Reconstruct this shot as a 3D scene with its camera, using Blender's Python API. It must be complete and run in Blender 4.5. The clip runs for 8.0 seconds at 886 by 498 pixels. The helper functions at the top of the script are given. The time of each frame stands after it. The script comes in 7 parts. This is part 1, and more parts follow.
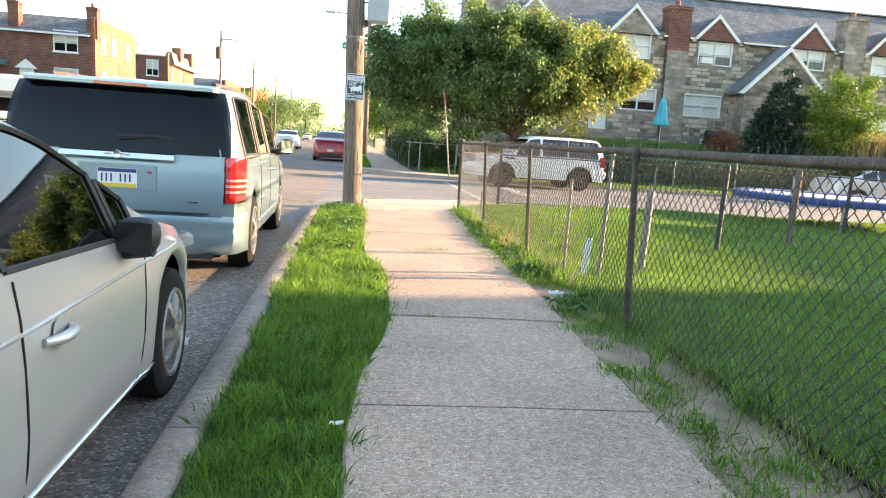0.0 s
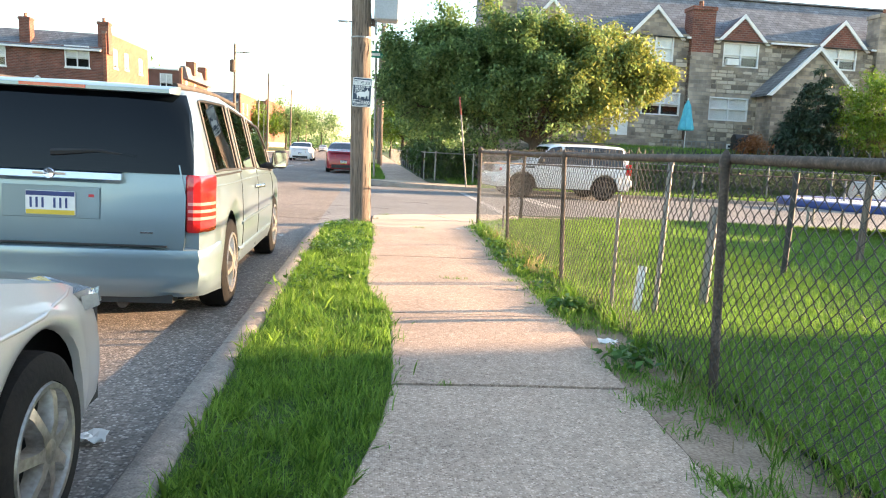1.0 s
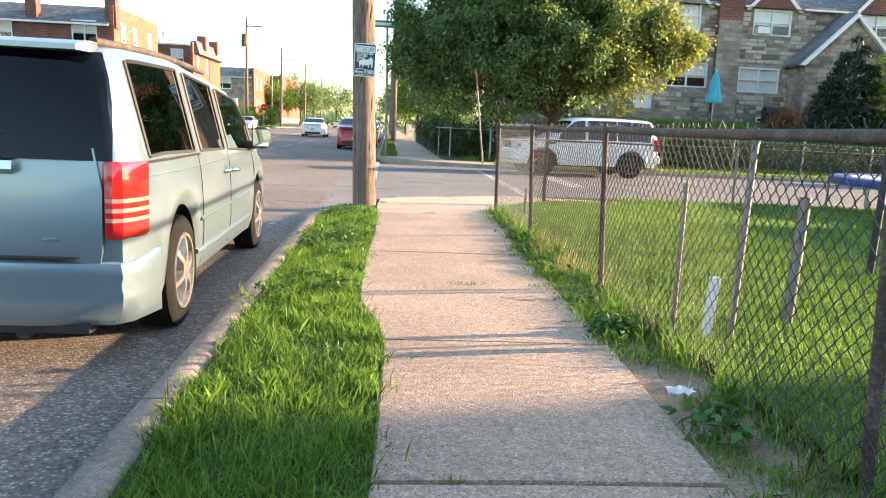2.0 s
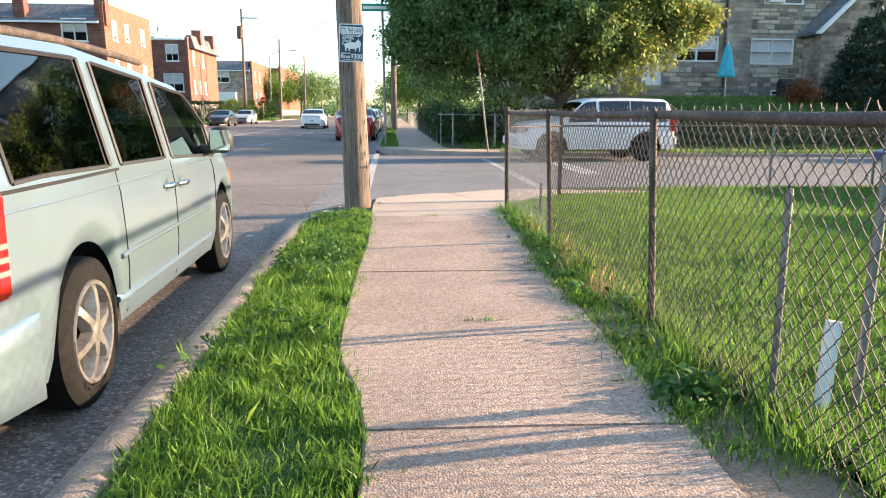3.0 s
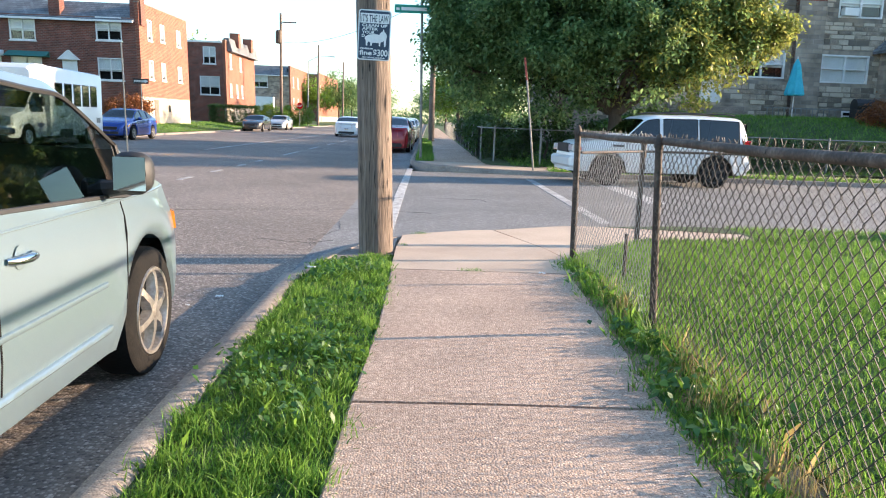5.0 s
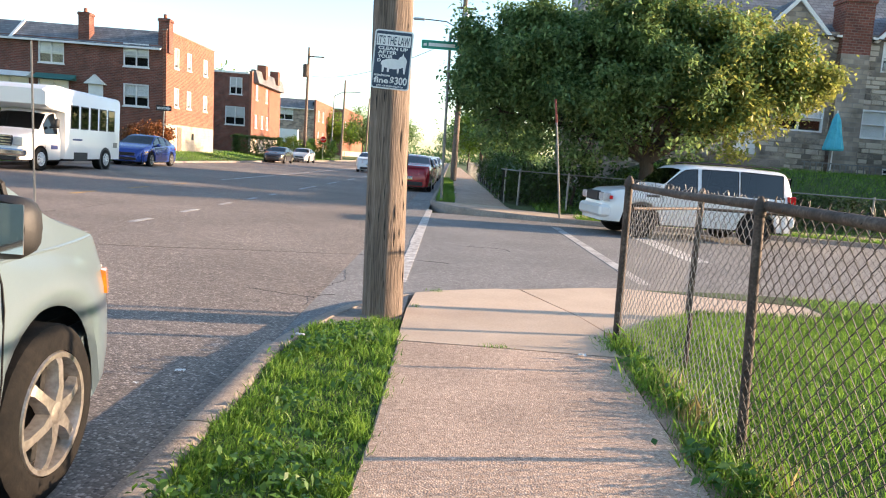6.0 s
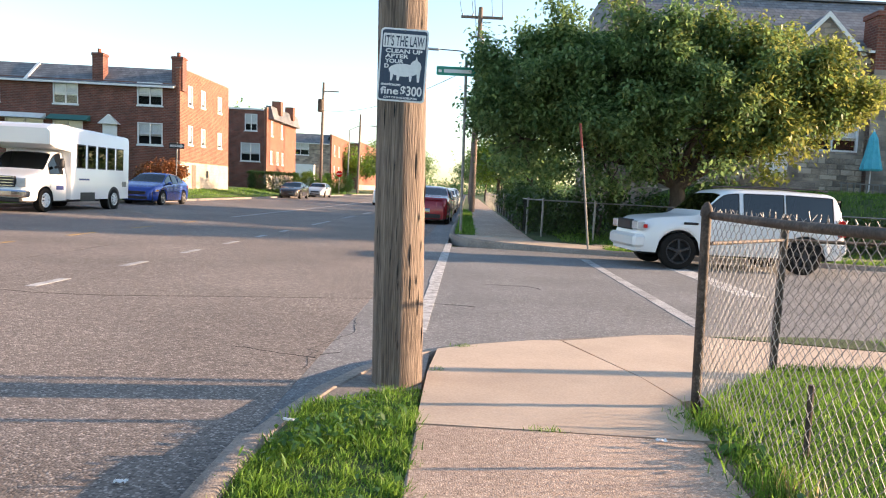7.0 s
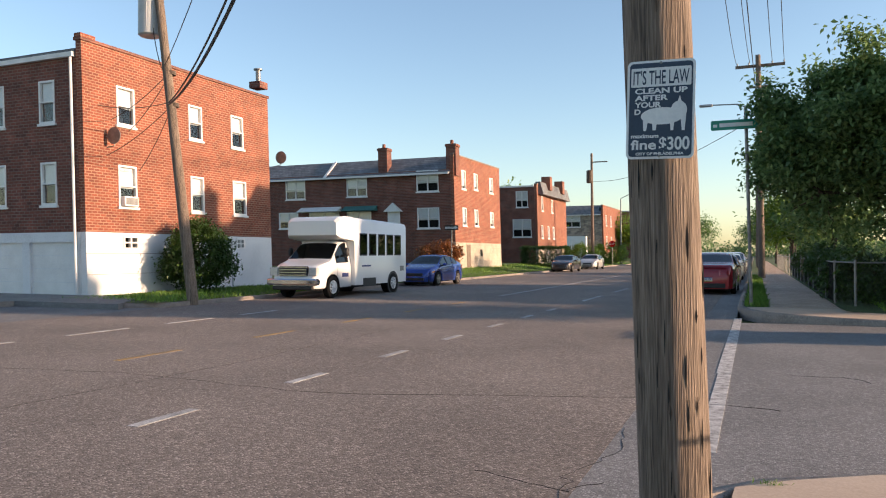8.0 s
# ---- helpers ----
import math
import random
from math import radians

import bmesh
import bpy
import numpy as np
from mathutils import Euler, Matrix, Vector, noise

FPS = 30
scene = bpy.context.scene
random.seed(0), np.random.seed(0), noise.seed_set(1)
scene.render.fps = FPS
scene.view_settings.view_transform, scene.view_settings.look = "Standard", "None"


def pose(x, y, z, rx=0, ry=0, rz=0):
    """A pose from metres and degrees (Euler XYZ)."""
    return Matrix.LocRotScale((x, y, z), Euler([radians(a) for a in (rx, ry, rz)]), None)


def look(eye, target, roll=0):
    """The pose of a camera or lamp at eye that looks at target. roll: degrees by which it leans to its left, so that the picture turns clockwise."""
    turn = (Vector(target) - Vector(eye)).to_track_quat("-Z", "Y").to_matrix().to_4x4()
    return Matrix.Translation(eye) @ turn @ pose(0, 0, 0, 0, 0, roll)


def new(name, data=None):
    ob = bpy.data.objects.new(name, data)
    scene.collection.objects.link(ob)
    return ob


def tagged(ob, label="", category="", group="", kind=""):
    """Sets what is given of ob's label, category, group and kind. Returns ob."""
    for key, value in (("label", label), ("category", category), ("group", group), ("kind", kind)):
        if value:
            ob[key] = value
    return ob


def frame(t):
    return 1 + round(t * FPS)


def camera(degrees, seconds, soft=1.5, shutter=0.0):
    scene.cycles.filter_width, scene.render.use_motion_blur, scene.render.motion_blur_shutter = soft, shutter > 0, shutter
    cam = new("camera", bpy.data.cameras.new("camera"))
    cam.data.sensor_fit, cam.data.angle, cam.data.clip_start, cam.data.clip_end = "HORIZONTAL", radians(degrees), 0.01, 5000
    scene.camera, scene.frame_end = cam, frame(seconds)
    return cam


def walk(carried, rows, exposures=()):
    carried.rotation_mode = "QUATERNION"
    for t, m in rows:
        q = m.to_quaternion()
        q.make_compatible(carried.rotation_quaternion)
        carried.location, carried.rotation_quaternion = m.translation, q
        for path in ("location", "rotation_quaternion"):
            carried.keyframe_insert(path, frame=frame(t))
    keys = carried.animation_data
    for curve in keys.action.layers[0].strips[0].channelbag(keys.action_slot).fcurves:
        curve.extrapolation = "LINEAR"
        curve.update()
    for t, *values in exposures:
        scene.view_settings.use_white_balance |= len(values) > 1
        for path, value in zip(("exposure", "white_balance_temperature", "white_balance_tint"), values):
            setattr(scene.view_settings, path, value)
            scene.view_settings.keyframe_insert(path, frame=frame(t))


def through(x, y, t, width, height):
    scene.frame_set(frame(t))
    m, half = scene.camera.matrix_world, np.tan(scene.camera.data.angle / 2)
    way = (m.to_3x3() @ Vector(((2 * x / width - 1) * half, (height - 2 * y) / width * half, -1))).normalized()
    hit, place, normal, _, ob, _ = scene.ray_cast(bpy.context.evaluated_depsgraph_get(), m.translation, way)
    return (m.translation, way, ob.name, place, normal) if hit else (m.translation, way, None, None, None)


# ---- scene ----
cam = camera(61.2, 8.0, soft=1.1)
PATH = [
    (0, (1.037, 0.287, 1.176), (1.284, 2.252, 0.898), 4.0),
    (0.5, (1.084, 0.946, 1.171), (1.304, 2.913, 0.887), 3.9),
    (1, (1.184, 1.6, 1.175), (1.383, 3.574, 0.919), 3.0),
    (2.5, (1.402, 3.583, 1.191), (1.532, 5.547, 0.838), 2.2),
    (3, (1.467, 4.212, 1.219), (1.605, 6.174, 0.86), 0.4),
    (3.5, (1.58, 4.807, 1.236), (1.734, 6.762, 0.842), -0.1),
    (4, (1.613, 5.436, 1.25), (1.789, 7.383, 0.831), 0.8),
    (4.5, (1.627, 6.052, 1.252), (1.732, 8.002, 0.821), 0.9),
    (5, (1.52, 6.623, 1.284), (1.57, 8.594, 0.949), 2.1),
    (6.5, (1.514, 8.408, 1.311), (1.507, 10.395, 1.087), 5.0),
    (6.7, (1.498, 8.649, 1.31), (1.498, 10.638, 1.099), 4.6),
    (7, (1.444, 9.053, 1.284), (1.387, 11.046, 1.127), 3.1),
    (7.5, (1.423, 9.715, 1.363), (0.998, 11.669, 1.346), 1.0),
    (8, (1.388, 10.281, 1.389), (0.62, 12.127, 1.403), -0.2),
]
walk(cam, [(t, look(eye, target, roll)) for t, eye, target, roll in PATH],
     [(0, 2.55, 7250, 9), (1.0, 2.5, 7150, 9), (2.5, 2.1, 6500, 8), (4.5, 1.9, 5800, 5), (5.0, 1.9, 5800, 6), (6.5, 1.75, 6600, 11), (7.0, 1.74, 6550, 12), (7.5, 1.15, 6600, 14), (8, 0.92, 6500, 13)])

# ---- world, sun ----
SUN_ELEVATION, SUN_TURN = radians(12.4), radians(79.6)
world = bpy.data.worlds.new("sky_world")
scene.world = world
world.use_nodes = True
wn, wl = world.node_tree.nodes, world.node_tree.links
sky = wn.new("ShaderNodeTexSky")
sky.sky_type, sky.sun_disc = "NISHITA", False
sky.sun_elevation, sky.sun_rotation = SUN_ELEVATION, SUN_TURN
sky.air_density, sky.dust_density, sky.ozone_density = 1.0, 0.7, 1.6
wl.new(sky.outputs[0], wn["Background"].inputs[0])
wn["Background"].inputs[1].default_value = 0.14
sun_lamp = new("sun", bpy.data.lights.new("sun", "SUN"))
sun_lamp.data.energy, sun_lamp.data.angle, sun_lamp.data.color = 5.0, radians(0.8), (1.0, 0.70, 0.46)
SUN_WAY = Vector((math.sin(SUN_TURN) * math.cos(SUN_ELEVATION), math.cos(SUN_TURN) * math.cos(SUN_ELEVATION), math.sin(SUN_ELEVATION)))
sun_lamp.matrix_world = look(SUN_WAY * 60, (0, 0, 0))

# ---- mesh helpers ----
rnd = random.Random(7)
rng = np.random.default_rng(11)
LEAN = [0.0]  # uprights of the place stand a little off the slope of the ground


class Shape:
    """Vertices and faces of one mesh."""

    def __init__(self):
        self.v, self.f = [], []

    def add(self, verts, faces):
        n = len(self.v)
        self.v.extend(verts)
        self.f.extend([tuple(i + n for i in f) for f in faces])
        return self

    def box(self, x0, x1, y0, y1, z0, z1, bevel=0.0):
        if bevel <= 0:
            p = [(x, y, z) for z in (z0, z1) for x, y in ((x0, y0), (x1, y0), (x1, y1), (x0, y1))]
            return self.add(p, [(3, 2, 1, 0), (4, 5, 6, 7), (0, 1, 5, 4), (1, 2, 6, 5), (2, 3, 7, 6), (3, 0, 4, 7)])
        b = bevel
        rings = []
        for z, i in ((z0, b), (z0 + b, 0), (z1 - b, 0), (z1, b)):
            rings.append([(x0 + i, y0 + b, z), (x0 + b, y0 + i, z), (x1 - b, y0 + i, z), (x1 - i, y0 + b, z),
                          (x1 - i, y1 - b, z), (x1 - b, y1 - i, z), (x0 + b, y1 - i, z), (x0 + i, y1 - b, z)])
        return self.loft(rings, True, True)

    def loft(self, rings, closed=True, caps=False):
        n, m = len(rings), len(rings[0])
        faces = [(i * m + j, i * m + (j + 1) % m, (i + 1) * m + (j + 1) % m, (i + 1) * m + j)
                 for i in range(n - 1) for j in range(m if closed else m - 1)]
        if caps:
            faces += [tuple(range(m))[::-1], tuple(range((n - 1) * m, n * m))]
        return self.add([p for r in rings for p in r], faces)

    def tube(self, points, radii, seg=8, caps=True):
        pts = [Vector(p) for p in points]
        if not hasattr(radii, "__len__"):
            radii = [radii] * len(pts)
        rings, side = [], None
        for i, p in enumerate(pts):
            d = (pts[min(i + 1, len(pts) - 1)] - pts[max(i - 1, 0)]).normalized()
            if side is None or abs(side.dot(d)) > 0.95:
                side = d.orthogonal().normalized()
            side = (side - d * side.dot(d)).normalized()
            up = d.cross(side)
            rings.append([tuple(p + (side * math.cos(a) + up * math.sin(a)) * radii[i])
                          for a in (math.tau * k / seg for k in range(seg))])
        return self.loft(rings, True, caps)

    def disc_loft(self, centre, axis, profile, seg=24, caps=True):
        """Turned shape: profile of (along the axis, radius); axis 'x', 'y' or 'z'."""
        rings = []
        for along, r in profile:
            ring = []
            for k in range(seg):
                a = math.tau * k / seg
                c, s = r * math.cos(a), r * math.sin(a)
                p = {"x": (along, c, s), "y": (s, along, c), "z": (c, s, along)}[axis]
                ring.append((p[0] + centre[0], p[1] + centre[1], p[2] + centre[2]))
            rings.append(ring)
        return self.loft(rings, True, caps)

    def prism(self, outline, axis, a, b):
        """An outline of 2D points pushed along an axis from a to b."""
        def put(p, t):
            return {"x": (t, p[0], p[1]), "y": (p[0], t, p[1]), "z": (p[0], p[1], t)}[axis]
        n = len(outline)
        return self.add([put(p, a) for p in outline] + [put(p, b) for p in outline],
                        [tuple(range(n))[::-1], tuple(range(n, 2 * n))] + [(i, (i + 1) % n, n + (i + 1) % n, n + i) for i in range(n)])

    def grid(self, x0, x1, z0, z1, holes, y0, y1):
        """One connected slab from y0 to y1 with openings right through it."""
        xs = sorted({x0, x1, *[h[0] for h in holes], *[h[0] + h[2] for h in holes]})
        zs = sorted({z0, z1, *[h[1] for h in holes], *[h[1] + h[3] for h in holes]})
        nx, nz = len(xs) - 1, len(zs) - 1
        full = [[not any(h[0] - 1e-6 <= xs[i] and xs[i + 1] <= h[0] + h[2] + 1e-6 and h[1] - 1e-6 <= zs[k] and zs[k + 1] <= h[1] + h[3] + 1e-6 for h in holes)
                 for k in range(nz)] for i in range(nx)]
        verts = [(x, y, z) for y in (y0, y1) for x in xs for z in zs]
        at = lambda f, i, k: f * (nx + 1) * (nz + 1) + i * (nz + 1) + k
        faces = []
        for i in range(nx):
            for k in range(nz):
                if not full[i][k]:
                    continue
                faces.append((at(0, i, k), at(0, i + 1, k), at(0, i + 1, k + 1), at(0, i, k + 1)))
                faces.append((at(1, i, k), at(1, i, k + 1), at(1, i + 1, k + 1), at(1, i + 1, k)))
                for di, dk, a, b in ((-1, 0, (i, k), (i, k + 1)), (1, 0, (i + 1, k), (i + 1, k + 1)), (0, -1, (i, k), (i + 1, k)), (0, 1, (i, k + 1), (i + 1, k + 1))):
                    u, w = i + di, k + dk
                    if not (0 <= u < nx and 0 <= w < nz and full[u][w]):
                        faces.append((at(0, *a), at(0, *b), at(1, *b), at(1, *a)))
        return self.add(verts, faces)

    def moved(self, m):
        self.v = [tuple(m @ Vector(p)) for p in self.v]
        return self

    def mesh(self, name, material):
        me = bpy.data.meshes.new(name)
        k = LEAN[0]
        me.from_pydata([(x - 0.021 * k * z, y - 0.014 * k * z, z) for x, y, z in self.v] if k else self.v, [], self.f)
        bm = bmesh.new()
        bm.from_mesh(me)
        bmesh.ops.recalc_face_normals(bm, faces=bm.faces)
        bm.to_mesh(me)
        bm.free()
        if material:
            me.materials.append(material)
        return me


def soften(me, degrees=35):
    """Smooth faces with sharp edges kept."""
    me.shade_smooth()
    me.set_sharp_from_angle(angle=radians(degrees))


def part(name, sh, material, parent, label="", smooth=None, kind=""):
    me = sh.mesh(name, material)
    if smooth:
        soften(me, smooth)
    ob = new(name, me)
    ob.parent = parent
    return tagged(ob, label=label, kind=kind)


def thing(name, m, label, category, group="", kind=""):
    ob = new(name)
    ob.empty_display_size = 0.2
    ob.matrix_world = m
    return tagged(ob, label, category, group, kind)


def solid(name, sh, material, label, category, kind="", smooth=None, group="", m=None):
    me = sh.mesh(name, material)
    if smooth:
        soften(me, smooth)
    ob = new(name, me)
    if m is not None:
        ob.matrix_world = m
    return tagged(ob, label, category, group, kind)


def cloud(name, verts, faces_per, material):
    """A mesh of many separate equal faces from arrays: verts (n, k, 3), each a fan face of k corners."""
    n, k = verts.shape[:2]
    me = bpy.data.meshes.new(name)
    me.vertices.add(n * k)
    me.vertices.foreach_set("co", np.ascontiguousarray(verts, np.float32).ravel())
    me.loops.add(n * k)
    me.loops.foreach_set("vertex_index", np.arange(n * k, dtype=np.int32))
    me.polygons.add(n)
    me.polygons.foreach_set("loop_start", np.arange(0, n * k, k, dtype=np.int32))
    me.polygons.foreach_set("loop_total", np.full(n, k, np.int32))
    me.update(calc_edges=True)
    me.materials.append(material)
    return me


# ---- materials ----
def material(name, colours, rough=0.7, scale=8.0, fine=90.0, bump=0.15, metal=0.0, spec=0.5, coat=0.0, stretch=(1, 1, 1), island=0.0, rand=0.0, depth=0.01, fine_mix=0.45):
    """Two scales of noise between two to three colours, fine relief, and per-piece variation."""
    m = bpy.data.materials.new(name)
    m.use_nodes = True
    n, l = m.node_tree.nodes, m.node_tree.links
    b = n["Principled BSDF"]
    co = n.new("ShaderNodeTexCoord")
    mp = n.new("ShaderNodeMapping")
    mp.inputs["Scale"].default_value = stretch
    l.new(co.outputs["Object"], mp.inputs["Vector"])
    big, small = n.new("ShaderNodeTexNoise"), n.new("ShaderNodeTexNoise")
    for node, s, d in ((big, scale, 4), (small, fine, 2)):
        node.inputs["Scale"].default_value, node.inputs["Detail"].default_value = s, d
        l.new(mp.outputs[0], node.inputs["Vector"])
    mixf = n.new("ShaderNodeMix")
    mixf.inputs[0].default_value = fine_mix
    l.new(big.outputs[0], mixf.inputs[2])
    l.new(small.outputs[0], mixf.inputs[3])
    value = mixf.outputs[0]
    if island or rand:
        src = n.new("ShaderNodeNewGeometry").outputs["Random Per Island"] if island else n.new("ShaderNodeObjectInfo").outputs["Random"]
        ma = n.new("ShaderNodeMath")
        ma.operation = "MULTIPLY_ADD"
        l.new(src, ma.inputs[0])
        ma.inputs[1].default_value = island or rand
        ad = n.new("ShaderNodeMath")
        ad.operation = "SUBTRACT"
        l.new(value, ad.inputs[0])
        ad.inputs[1].default_value = (island or rand) / 2
        l.new(ad.outputs[0], ma.inputs[2])
        value = ma.outputs[0]
    ramp = n.new("ShaderNodeValToRGB")
    e = ramp.color_ramp.elements
    e[0].position, e[1].position = 0.32, 0.68
    e[0].color, e[1].color = (*colours[0], 1), (*colours[-1], 1)
    if len(colours) > 2:
        mid = e.new(0.5)
        mid.color = (*colours[1], 1)
    l.new(value, ramp.inputs[0])
    l.new(ramp.outputs[0], b.inputs["Base Color"])
    b.inputs["Roughness"].default_value, b.inputs["Metallic"].default_value = rough, metal
    b.inputs["Specular IOR Level"].default_value, b.inputs["Coat Weight"].default_value = spec, coat
    if bump:
        bp = n.new("ShaderNodeBump")
        bp.inputs["Strength"].default_value, bp.inputs["Distance"].default_value = bump, depth
        l.new(mixf.outputs[0], bp.inputs["Height"])
        l.new(bp.outputs[0], b.inputs["Normal"])
    return m


def masonry(name, a, b, mortar, size, row, gap=0.012, bump=0.6, jitter=0.3, rough=0.85):
    """Courses of brick or stone laid on whichever way the wall faces."""
    m = bpy.data.materials.new(name)
    m.use_nodes = True
    n, l = m.node_tree.nodes, m.node_tree.links
    bs = n["Principled BSDF"]
    bs.inputs["Roughness"].default_value = rough
    co, geo = n.new("ShaderNodeTexCoord"), n.new("ShaderNodeNewGeometry")
    sp, sn = n.new("ShaderNodeSeparateXYZ"), n.new("ShaderNodeSeparateXYZ")
    l.new(co.outputs["Object"], sp.inputs[0])
    l.new(geo.outputs["True Normal"], sn.inputs[0])
    ab = n.new("ShaderNodeMath")
    ab.operation = "ABSOLUTE"
    l.new(sn.outputs[0], ab.inputs[0])
    gt = n.new("ShaderNodeMath")
    gt.operation = "GREATER_THAN"
    l.new(ab.outputs[0], gt.inputs[0])
    gt.inputs[1].default_value = 0.6
    pick = n.new("ShaderNodeMix")
    l.new(gt.outputs[0], pick.inputs[0])
    l.new(sp.outputs[0], pick.inputs[2])
    l.new(sp.outputs[1], pick.inputs[3])
    cb = n.new("ShaderNodeCombineXYZ")
    l.new(pick.outputs[0], cb.inputs[0])
    l.new(sp.outputs[2], cb.inputs[1])
    br = n.new("ShaderNodeTexBrick")
    l.new(cb.outputs[0], br.inputs["Vector"])
    br.inputs["Scale"].default_value = 1.0
    br.inputs["Brick Width"].default_value, br.inputs["Row Height"].default_value = size, row
    br.inputs["Mortar Size"].default_value, br.inputs["Mortar Smooth"].default_value = gap, 0.2
    br.inputs["Color1"].default_value, br.inputs["Color2"].default_value, br.inputs["Mortar"].default_value = (*a, 1), (*b, 1), (*mortar, 1)
    no = n.new("ShaderNodeTexNoise")
    no.inputs["Scale"].default_value, no.inputs["Detail"].default_value = 1.3, 6
    l.new(co.outputs["Object"], no.inputs["Vector"])
    hs = n.new("ShaderNodeHueSaturation")
    mr = n.new("ShaderNodeMapRange")
    mr.inputs[1].default_value, mr.inputs[2].default_value, mr.inputs[3].default_value, mr.inputs[4].default_value = 0.3, 0.7, 1 - jitter, 1 + jitter
    l.new(no.outputs[0], mr.inputs[0])
    l.new(mr.outputs[0], hs.inputs["Value"])
    l.new(br.outputs["Color"], hs.inputs["Color"])
    l.new(hs.outputs[0], bs.inputs["Base Color"])
    bp = n.new("ShaderNodeBump")
    bp.inputs["Strength"].default_value, bp.inputs["Distance"].default_value = bump, 0.02
    bp.invert = True
    l.new(br.outputs["Fac"], bp.inputs["Height"])
    l.new(bp.outputs[0], bs.inputs["Normal"])
    return m


def aggregate(name, paste, stones, chip=120.0, show=0.5, patch=0.6, stain=0.35, rough=0.92, bump=0.5):
    """Small stones of mixed colours set in a paste, with broad stains and a grainy relief."""
    m = bpy.data.materials.new(name)
    m.use_nodes = True
    n, l = m.node_tree.nodes, m.node_tree.links
    b = n["Principled BSDF"]
    b.inputs["Roughness"].default_value, b.inputs["Specular IOR Level"].default_value = rough, 0.3
    co = n.new("ShaderNodeTexCoord")
    vo, big, mid = n.new("ShaderNodeTexVoronoi"), n.new("ShaderNodeTexNoise"), n.new("ShaderNodeTexNoise")
    vo.inputs["Scale"].default_value = chip
    big.inputs["Scale"].default_value, big.inputs["Detail"].default_value = patch, 6
    mid.inputs["Scale"].default_value, mid.inputs["Detail"].default_value = chip * 0.22, 3
    for node in (vo, big, mid):
        l.new(co.outputs["Object"], node.inputs["Vector"])
    sep = n.new("ShaderNodeSeparateColor")
    l.new(vo.outputs["Color"], sep.inputs[0])
    ramp = n.new("ShaderNodeValToRGB")
    e = ramp.color_ramp.elements
    e[0].position, e[1].position = 0.0, 1.0
    e[0].color, e[1].color = (*stones[0], 1), (*stones[-1], 1)
    for k, c in enumerate(stones[1:-1]):
        e.new((k + 1) / (len(stones) - 1)).color = (*c, 1)
    l.new(sep.outputs[0], ramp.inputs[0])
    near = n.new("ShaderNodeMapRange")
    near.inputs[1].default_value, near.inputs[2].default_value = 0.75, 0.35
    near.inputs[3].default_value, near.inputs[4].default_value = 0.0, show
    l.new(vo.outputs["Distance"], near.inputs[0])
    mx = n.new("ShaderNodeMix")
    mx.data_type = "RGBA"
    l.new(near.outputs[0], mx.inputs[0])
    mx.inputs[6].default_value = (*paste, 1)
    l.new(ramp.outputs[0], mx.inputs[7])
    tone = n.new("ShaderNodeMix")
    tone.inputs[0].default_value = 0.45
    l.new(big.outputs[0], tone.inputs[2])
    l.new(mid.outputs[0], tone.inputs[3])
    rnd_piece = n.new("ShaderNodeObjectInfo")
    ma = n.new("ShaderNodeMath")
    ma.operation = "MULTIPLY_ADD"
    l.new(rnd_piece.outputs["Random"], ma.inputs[0])
    ma.inputs[1].default_value = 0.07
    l.new(tone.outputs[0], ma.inputs[2])
    mr = n.new("ShaderNodeMapRange")
    mr.inputs[1].default_value, mr.inputs[2].default_value, mr.inputs[3].default_value, mr.inputs[4].default_value = 0.36, 0.68, 1 - stain, 1 + stain
    l.new(ma.outputs[0], mr.inputs[0])
    hs = n.new("ShaderNodeHueSaturation")
    l.new(mr.outputs[0], hs.inputs["Value"])
    l.new(mx.outputs[2], hs.inputs["Color"])
    l.new(hs.outputs[0], b.inputs["Base Color"])
    bp = n.new("ShaderNodeBump")
    bp.inputs["Strength"].default_value, bp.inputs["Distance"].default_value = bump, 0.004
    bp.invert = True
    l.new(vo.outputs["Distance"], bp.inputs["Height"])
    l.new(bp.outputs[0], b.inputs["Normal"])
    return m


def pane_glass(name, tint, ior=1.5, rough=0.02):
    """Thin glass: mirrors by the angle, else lets tinted light through."""
    m = bpy.data.materials.new(name)
    m.use_nodes = True
    n, l = m.node_tree.nodes, m.node_tree.links
    n.remove(n["Principled BSDF"])
    tr, gl, mx, lw = n.new("ShaderNodeBsdfTransparent"), n.new("ShaderNodeBsdfGlossy"), n.new("ShaderNodeMixShader"), n.new("ShaderNodeLayerWeight")
    tr.inputs[0].default_value = (*tint, 1)
    gl.inputs["Roughness"].default_value = rough
    pw, ma = n.new("ShaderNodeMath"), n.new("ShaderNodeMath")
    pw.operation, ma.operation = "POWER", "MULTIPLY_ADD"
    lw.inputs[0].default_value = 0.5
    pw.inputs[1].default_value = 4.0
    head_on = ((ior - 1) / (ior + 1)) ** 2 * 1.9
    ma.inputs[1].default_value, ma.inputs[2].default_value = 1 - head_on, head_on
    l.new(lw.outputs["Facing"], pw.inputs[0])
    l.new(pw.outputs[0], ma.inputs[0])
    l.new(ma.outputs[0], mx.inputs[0])
    l.new(tr.outputs[0], mx.inputs[1])
    l.new(gl.outputs[0], mx.inputs[2])
    l.new(mx.outputs[0], n["Material Output"].inputs[0])
    return m


